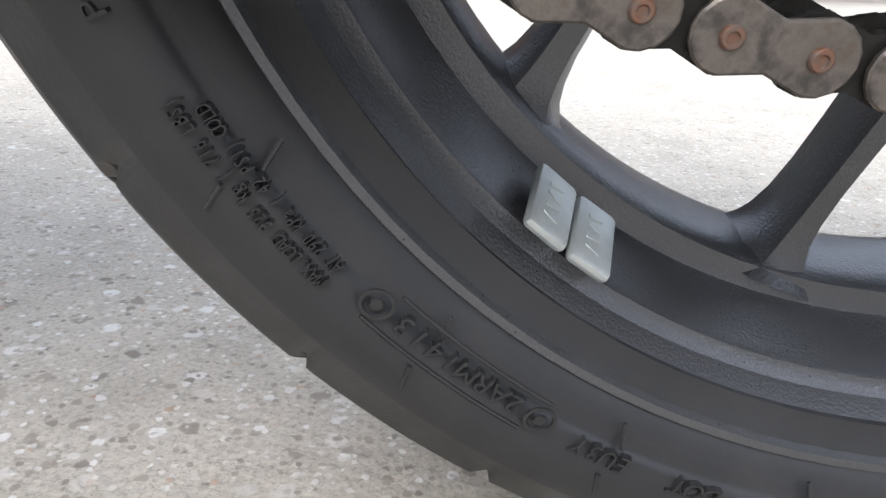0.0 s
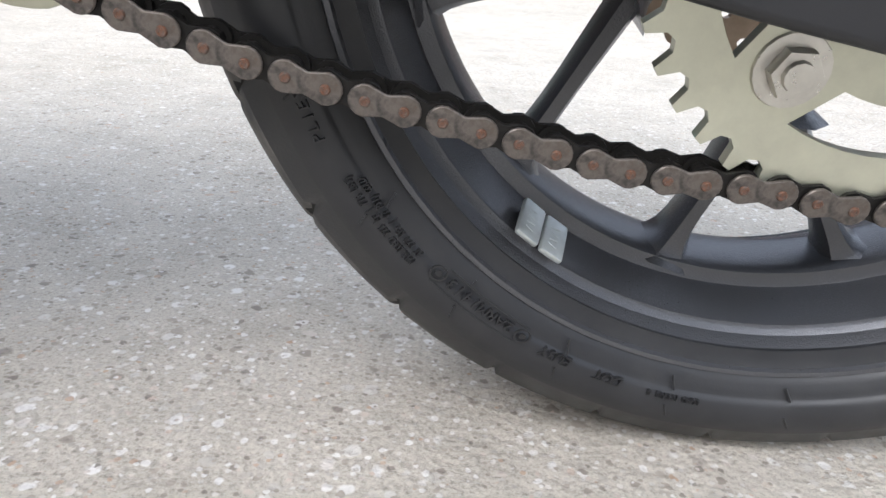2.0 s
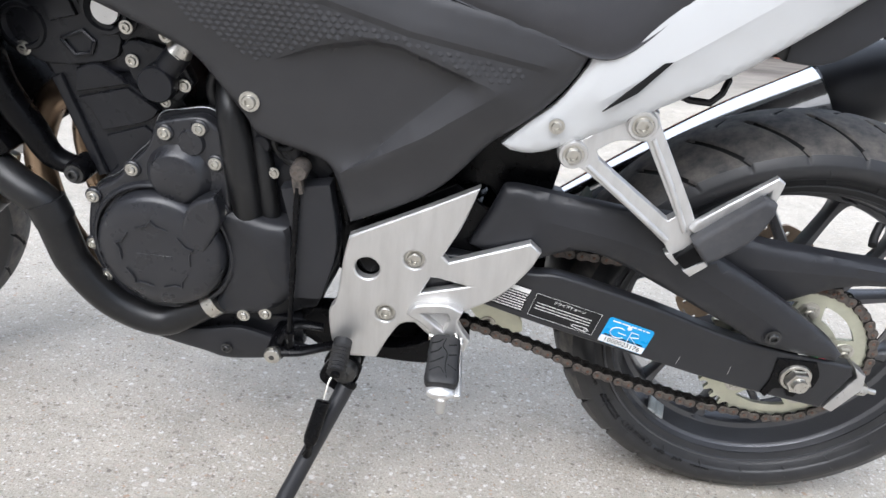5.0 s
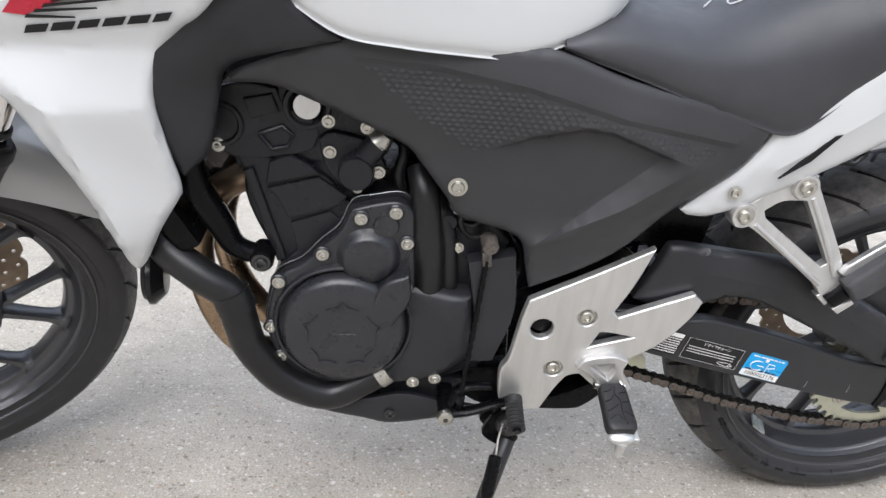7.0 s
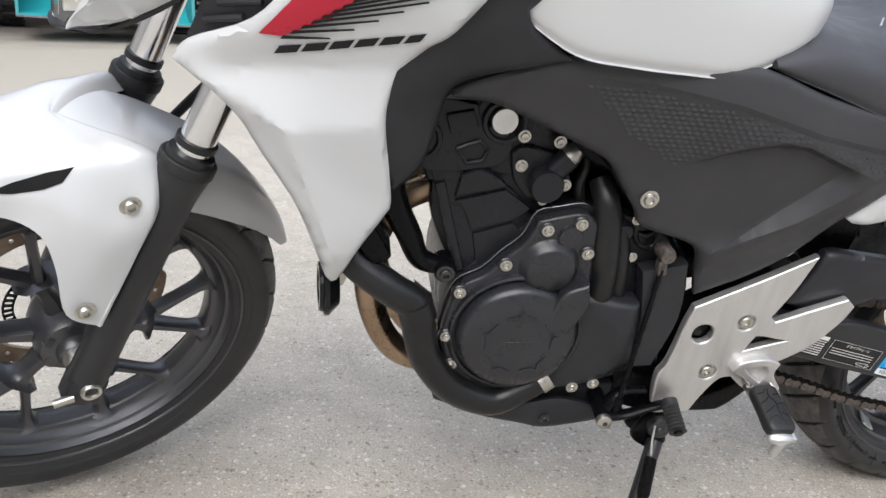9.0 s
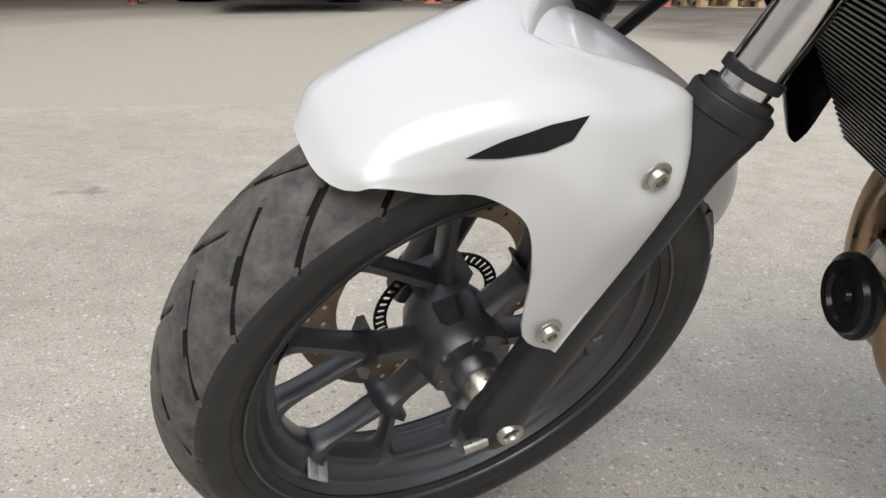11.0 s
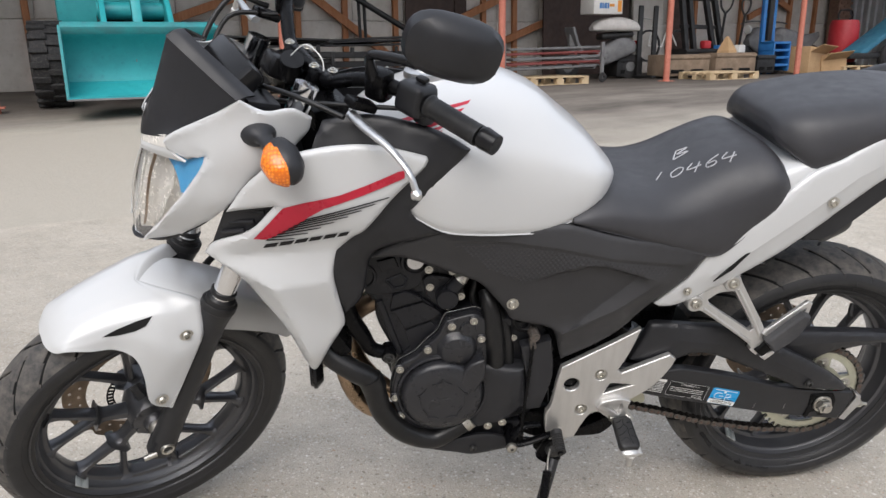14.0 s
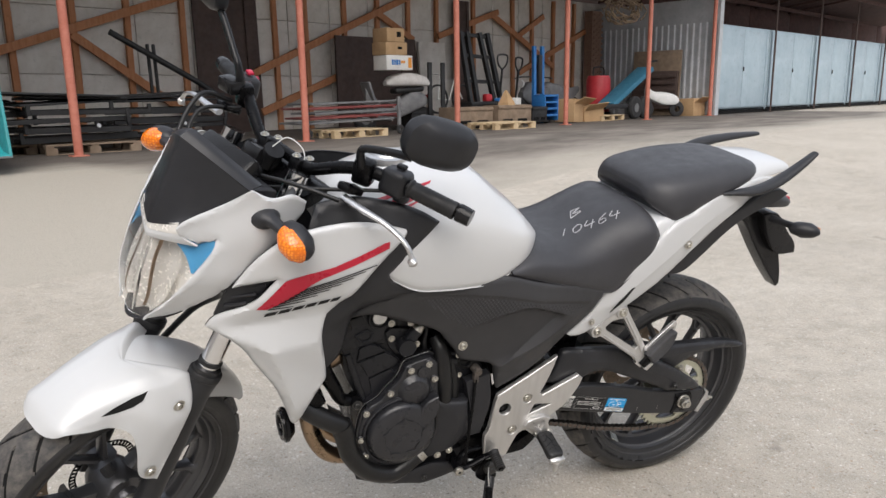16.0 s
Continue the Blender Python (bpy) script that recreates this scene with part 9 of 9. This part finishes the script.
o = thing("bicycle", "old bicycle half hidden among the stored goods", "bicycle", 8.1, 1.5)
for x in (-0.35, 0.4):
    part("wheel", lathe([(0.27, -0.015), (0.3, -0.02), (0.31, 0), (0.3, 0.02), (0.27, 0.015)], 30, Matrix.Translation((x, 0, 0.62)), None, True), Y["rubber"], o)
b = tube([(-0.35, 0, 0.62), (0, 0, 0.6), (0.15, 0, 1.0), (-0.25, 0, 1.0), (0.0, 0, 0.6)], 0.016, 8, 1)
tube([(-0.35, 0, 0.62), (-0.25, 0, 1.12), (-0.32, 0.2, 1.15)], 0.016, 8, 1, b)
tube([(0.15, 0, 1.0), (0.4, 0, 0.62)], 0.014, 8, 1, b)
part("frame", b, Y["whitebox"], o)
o = thing("lift_mast", "tall black steel mast frame leaning back", "mast", 9.1, 1.3)
for x0, x1 in ((-0.42, -0.55), (-0.2, -0.35), (0.4, 0.05), (0.62, 0.3)):
    part("rail", beam_between((x0, 0, 0.0), (x1, 0.3, 2.05), 0.1, 0.1), Y["junk"], o)
for z in (0.45, 1.0, 1.55, 2.0):
    part("cross_bar", beam_between((-0.55, 0.05 + 0.13 * z, z), (0.55 - 0.1 * z, 0.05 + 0.13 * z, z - 0.03), 0.08, 0.06), Y["junk"], o)
# low heap of dark boxes and scrap
for s, d, w, h, mat in ((8.0, 0.9, 1.1, 0.4, "oldwood"), (9.2, 0.8, 1.0, 0.42, "oldwood"), (10.3, 1.0, 0.5, 0.36, "junk"), (8.9, 1.4, 0.9, 0.5, "junk"), (7.2, 1.6, 0.6, 0.35, "junk")):
    o = thing("crate", "dark weathered crate on the shed floor", "crate", s, d, "crates", 0, rnd.uniform(-6, 6))
    part("box", box(w, 0.5, h, (0, 0, h / 2 + 0.05), bevel=0.012), Y[mat], o)
    for k in range(2):
        # slots are thin black boxes; the shade inside is their colour
        part("slot", box(w * 0.28, 0.01, 0.07, (-w * 0.22 + w * 0.44 * k, -0.253, 0.14), bevel=0), Y["shadow"], o)
    part("batten", box(w, 0.03, 0.05, (0, -0.26, h), bevel=0.006), Y[mat], o)
o = thing("paper_bag", "small tan paper bag on the crates", "bag", 9.15, 0.8, h=0.47)
part("bag", lathe([(0, 0), (0.2, 0), (0.19, 0.05), (0.1, 0.2), (0.03, 0.31), (0, 0.32)], 5, pose(0, 0, 0, 90, 0, 20)), Y["card"], o, smooth=False)
o = thing("red_canister", "small red canister on the crates", "canister", 9.1, 1.3, h=0.55)
part("can", box(0.2, 0.14, 0.16, (0, 0, 0.08), bevel=0.03), Y["red"], o)


def pallet_jack(s, d, mat, h=1.25, turn=0):
    o = thing("pallet_jack", "hand pallet truck with an upright loop handle", "pallet jack", s, d, "pallet trucks", 0, turn)
    part("pump_body", box(0.26, 0.2, 0.4, (0, 0, 0.42), bevel=0.03), Y[mat], o)
    for x in (-0.16, 0.16):
        part("fork", box(0.15, 1.0, 0.06, (x, 0.6, 0.1), bevel=0.01), Y[mat], o)
    part("drawbar", tube([(0, 0, 0.5), (0, -0.08, h * 0.8)], 0.025, 10, 1), Y["junk"], o)
    part("loop_handle", tube([(0, -0.08, h * 0.8), (-0.14, -0.09, h * 0.88), (-0.15, -0.1, h), (0.15, -0.1, h), (0.14, -0.09, h * 0.88), (0, -0.08, h * 0.8)], 0.02, 8, 3), Y["junk"], o)
    wh = castor_wheel(None, 0, -0.02, 0.1, 0.1, 0.06)
    part("steer_wheel", wh, Y["rubber"], o)


pallet_jack(9.5, 1.3, "blue", 1.55)
pallet_jack(10.05, 1.3, "whitebox", 1.5, 12)
o = thing("plastic_crate", "bright blue plastic crate", "crate", 10.75, 0.95)
for i in range(4):
    part("rail", box(0.52, 0.36, 0.05, (0, 0, 0.2 + 0.15 * i), bevel=0.01), Y["blue"], o)
for x in (-0.24, 0.24):
    part("side", box(0.04, 0.36, 0.6, (x, 0, 0.38), bevel=0.01), Y["blue"], o)
o = thing("blue_lift_mast", "tall dark blue stacker mast", "stacker", 10.85, 1.25)
for x in (-0.16, 0.14):
    part("rail", beam_between((x, 0, 0), (x, 0.02, 1.8), 0.09, 0.08), Y["blue"], o)
part("chain_box", box(0.14, 0.12, 0.9, (0, 0, 1.15), bevel=0.02), Y["junk"], o)
part("road_wheel", castor_wheel(None, 0.2, -0.1, 0.12, 0.12, 0.04), Y["rubber"], o)
# cartons, covered motorcycles, drum, hand truck, white scooter
for s, d, w, h, tilt in ((11.7, 0.9, 0.8, 0.55, 12), (12.25, 0.8, 0.6, 0.4, -18), (17.0, 0.5, 0.75, 0.5, 0)):
    o = thing("carton", "open brown carton on the ground", "box", s, d, "loose cartons", 0, tilt)
    part("box", box(w, 0.5, h, (0, 0, h / 2), (0, tilt * 0.3, 0), 0.01), Y["card"], o)
    part("flap", box(w * 0.95, 0.3, 0.012, (0, -0.36, h * 0.92), (-32, tilt * 0.3, 0), 0), Y["card"], o)
for s, d, t in ((11.9, 2.2, 8), (12.9, 2.3, -10)):
    o = thing("old_motorcycle", "dusty dark motorcycle stored at the back", "motorcycle", s, d, "stored motorcycles", 0, t)
    part("body", body([-0.7, -0.4, 0.0, 0.4, 0.8], [0.75, 1.0, 0.95, 0.85, 0.9], [0.6, 0.45, 0.35, 0.45, 0.75], [0.08, 0.17, 0.18, 0.15, 0.06], [(0, 0), (0.8, 0), (1, 0.4), (0.7, 0.9), (0, 1)]), Y["grey"], o)
    for x in (-0.75, 0.65):
        part("wheel", castor_wheel(None, x, 0, 0.3, 0.3, 0.06), Y["rubber"], o)
    part("handlebar", tube([(-0.45, -0.35, 1.08), (-0.5, -0.15, 1.12), (-0.5, 0.15, 1.12), (-0.45, 0.35, 1.08)], 0.016, 8, 3), Y["grey"], o)
    part("headlight", lathe([(0, -0.08), (0.09, -0.06), (0.1, 0), (0.05, 0.08), (0, 0.09)], 18, pose(-0.68, 0, 0.95, 0, 0, -90)), Y["whitebox"], o)
o = thing("red_drum", "red plastic drum with black hoops", "drum", 13.85, 1.6)
part("shell", lathe([(0, 0), (0.3, 0), (0.32, 0.05), (0.33, 0.4), (0.32, 0.85), (0.28, 0.95), (0, 0.96)], 28, pose(0, 0, 0.2, 90, 0, 0)), Y["red"], o)
part("stand_ring", lathe([(0.3, 0), (0.34, 0), (0.34, 0.2), (0.3, 0.2)], 24, pose(0, 0, 0, 90, 0, 0), None, True), Y["junk"], o)
part("lid_handle", tube([(-0.25, 0, 1.16), (-0.22, 0, 1.36), (0.22, 0, 1.36), (0.25, 0, 1.16)], 0.02, 8, 2), Y["junk"], o)
o = thing("tarp_trolley", "low trolley with a tilted dull blue board", "trolley", 14.1, 0.95)
part("board", box(2.1, 0.5, 0.14, (0.1, 0, 0.85), (0, -27, 0), 0.03), Y["navy"], o)
part("deck", box(1.6, 0.6, 0.12, (-0.5, 0, 0.35), bevel=0.02), Y["junk"], o)
for x in (0.05, 0.55):
    w = part("wheel", castor_wheel(None, x, -0.3, 0.3, 0.3, 0.08), Y["rubber"], o)
    part("hub", lathe([(0, -0.07), (0.12, -0.07), (0.14, 0.0), (0, 0.07)], 16, Matrix.Translation((x, -0.3, 0.3))), Y["grey"], w)
part("handle", tube([(1.0, 0, 1.3), (1.25, 0, 1.5), (1.45, -0.1, 1.55)], 0.03, 8, 2), Y["junk"], o)
o = thing("white_scooter", "small white scooter behind the shed post", "scooter", 15.85, 0.8, turn=-30)
part("body", body([-0.55, -0.3, 0.0, 0.35, 0.5], [0.9, 0.72, 0.7, 0.62, 0.5], [0.6, 0.45, 0.35, 0.35, 0.42], [0.04, 0.13, 0.16, 0.13, 0.05], [(0, 0), (0.8, 0), (1, 0.35), (0.8, 0.85), (0, 1)]), Y["white"], o)
for x in (-0.5, 0.45):
    part("wheel", castor_wheel(None, x, 0, 0.22, 0.22, 0.05), Y["rubber"], o)
part("handlebar", tube([(-0.5, -0.25, 1.2), (-0.5, 0, 1.18), (-0.5, 0.25, 1.2)], 0.018, 8, 1), Y["junk"], o)
part("fork", tube([(-0.52, 0, 0.25), (-0.5, 0, 1.18)], 0.03, 8, 1), Y["junk"], o)
o = thing("leaning_boards", "old brown boards leaning on the corrugated wall", "boards", 17.0, 1.7, turn=-84)
part("tall_board", box(1.5, 0.06, 1.9, (0, 0, 0.95), (-4, 0, 0), 0.01), Y["oldwood"], o)
part("slatted_crate", box(1.4, 0.15, 1.1, (0.02, -0.12, 0.75), (-3, 0, 0), 0.01), Y["door"], o)
for k in range(5):
    part("slat", box(1.36, 0.03, 0.09, (0.02, -0.215, 0.35 + 0.2 * k), (-3, 0, 0), 0.008), Y["door"], o)
o = thing("twig_bundle", "bundle of dry twigs hung under the roof", "bundle", 13.8, 0.85, h=2.8)
rnd2 = random.Random(8)
b = bmesh.new()
for k in range(140):
    a = rnd2.uniform(0, 6.28)
    r = rnd2.uniform(0.25, 0.85)
    p = (r * math.cos(a), rnd2.uniform(-0.2, 0.2), 0.45 * r * math.sin(a))
    a2 = a + rnd2.uniform(0.25, 0.7)
    q = (r * math.cos(a2) + rnd2.uniform(-0.1, 0.1), p[1] + rnd2.uniform(-0.1, 0.1), 0.45 * r * math.sin(a2))
    tube([p, q], 0.02, 5, 1, b)
tagged(part("twig", b, Y["twig"], o), kind="stuff")

# wheel loader with its teal bucket
ld = empty("wheel_loader", "small teal wheel loader with a scuffed front bucket", "loader", "", SHED @ pose(-1.86, -1.15, 0, 0, 0, -2))
b = bmesh.new()
sec = [(0.0, 0.15), (0.30, 0.17), (0.5, 0.3), (0.56, 0.52), (0.47, 0.74), (0.30, 0.84), (0.17, 0.885), (0.18, 0.90), (0.32, 0.87), (0.52, 0.77), (0.6, 0.52), (0.53, 0.27), (0.32, 0.13), (0.0, 0.12)]
rings = [[(x, y, z) for y, z in sec] for x in np.linspace(-0.8, 0.82, 8)]
bucket = part("bucket", loft(rings), Y["teal"], ld, "teal bucket with scraped inner face")
for x in (-0.8, 0.82):
    bb = bmesh.new()
    pts = [(0.0, 0.12), (0.32, 0.13), (0.53, 0.27), (0.6, 0.52), (0.52, 0.77), (0.32, 0.87), (0.17, 0.9), (0.05, 0.4)]
    q = prism(pts, -0.015, 0.015, 0.003, n=1)
    bmesh.ops.transform(q, matrix=Matrix.Translation((x, 0, 0)) @ Matrix(((0, 1, 0, 0), (1, 0, 0, 0), (0, 0, 1, 0), (0, 0, 0, 1))), verts=q.verts)
    bb.free()
    part("side_plate", q, Y["tealdark"], bucket)
part("cutting_edge", box(1.64, 0.12, 0.02, (0.01, 0.02, 0.125), bevel=0.004), Y["grey"], bucket)
part("top_lip", box(1.6, 0.1, 0.1, (0.01, 0.22, 0.87), (35, 0, 0), 0.01), Y["tealdark"], bucket)
for x, z, h in ((-0.05, 0.45, 0.25), (0.3, 0.42, 0.2)):
    part("scrape", box(0.012, 0.004, h, (x, 0.555, z + 0.1), (4, 3, 0), 0.001), Y["grey"], bucket)
for x in (-0.35, 0.35):
    q = prism([(0.25, 0.86), (0.75, 0.6), (1.2, 1.05), (1.5, 1.75), (1.2, 1.85), (0.85, 1.3), (0.5, 1.1)], -0.03, 0.03, 0.008, n=1)
    bmesh.ops.transform(q, matrix=Matrix.Translation((x, 0, 0)) @ Matrix(((0, 1, 0, 0), (1, 0, 0, 0), (0, 0, 1, 0), (0, 0, 0, 1))), verts=q.verts)
    part("lift_arm", q, Y["teal"], ld)
part("cross_tube", tube([(-0.4, 0.9, 1.08), (0.4, 0.9, 1.08)], 0.1, 18, 1), Y["teal"], ld)
q = prism([(0.35, 0.88), (0.6, 0.88), (0.75, 1.3), (0.7, 1.7), (0.55, 1.72), (0.5, 1.3)], -0.05, 0.05, 0.01, n=1)
bmesh.ops.transform(q, matrix=Matrix(((0, 1, 0, 0), (1, 0, 0, 0), (0, 0, 1, 0), (0, 0, 0, 1))), verts=q.verts)
part("tilt_link", q, Y["teal"], ld)
part("tilt_cylinder", tube([(0.0, 0.65, 1.5), (0, 1.6, 1.75)], 0.06, 14, 1), Y["grey"], ld)
part("front_frame", box(0.8, 1.1, 0.6, (0, 1.6, 0.8), bevel=0.04), Y["junk"], ld)
part("hood", box(1.3, 1.5, 1.2, (-0.2, 2.6, 1.25), bevel=0.06), Y["teal"], ld)
lug = None
for x in (-0.98, 0.75):
    tyre_b = lathe([(0.25, -0.17), (0.38, -0.2), (0.46, -0.17), (0.48, -0.08), (0.48, 0.08), (0.46, 0.17), (0.38, 0.2), (0.25, 0.17)], 40, pose(x, 1.45, 0.48, 0, 0, 90), None, True)
    wh = part("wheel", tyre_b, Y["rubber"], ld)
    for k in range(18):
        for sd in (-1, 1):
            a = 2 * math.pi * (k + (0.5 if sd > 0 else 0)) / 18
            m = pose(x + sd * 0.09, 1.45 + 0.485 * math.cos(a), 0.48 + 0.485 * math.sin(a), math.degrees(a) - 90, 0, 0)
            if lug is None:
                lug = part("tread_lug", box(0.2, 0.07, 0.05, bevel=0.008, segs=1), Y["rubber"], wh)
                lug.matrix_basis = m
            else:
                share("tread_lug", lug, m, wh)
    part("rim", lathe([(0, -0.12), (0.2, -0.12), (0.24, -0.17), (0.26, -0.17), (0.26, 0.17), (0, 0.12)], 30, pose(x, 1.45, 0.48, 0, 0, 90)), Y["cream"], wh)
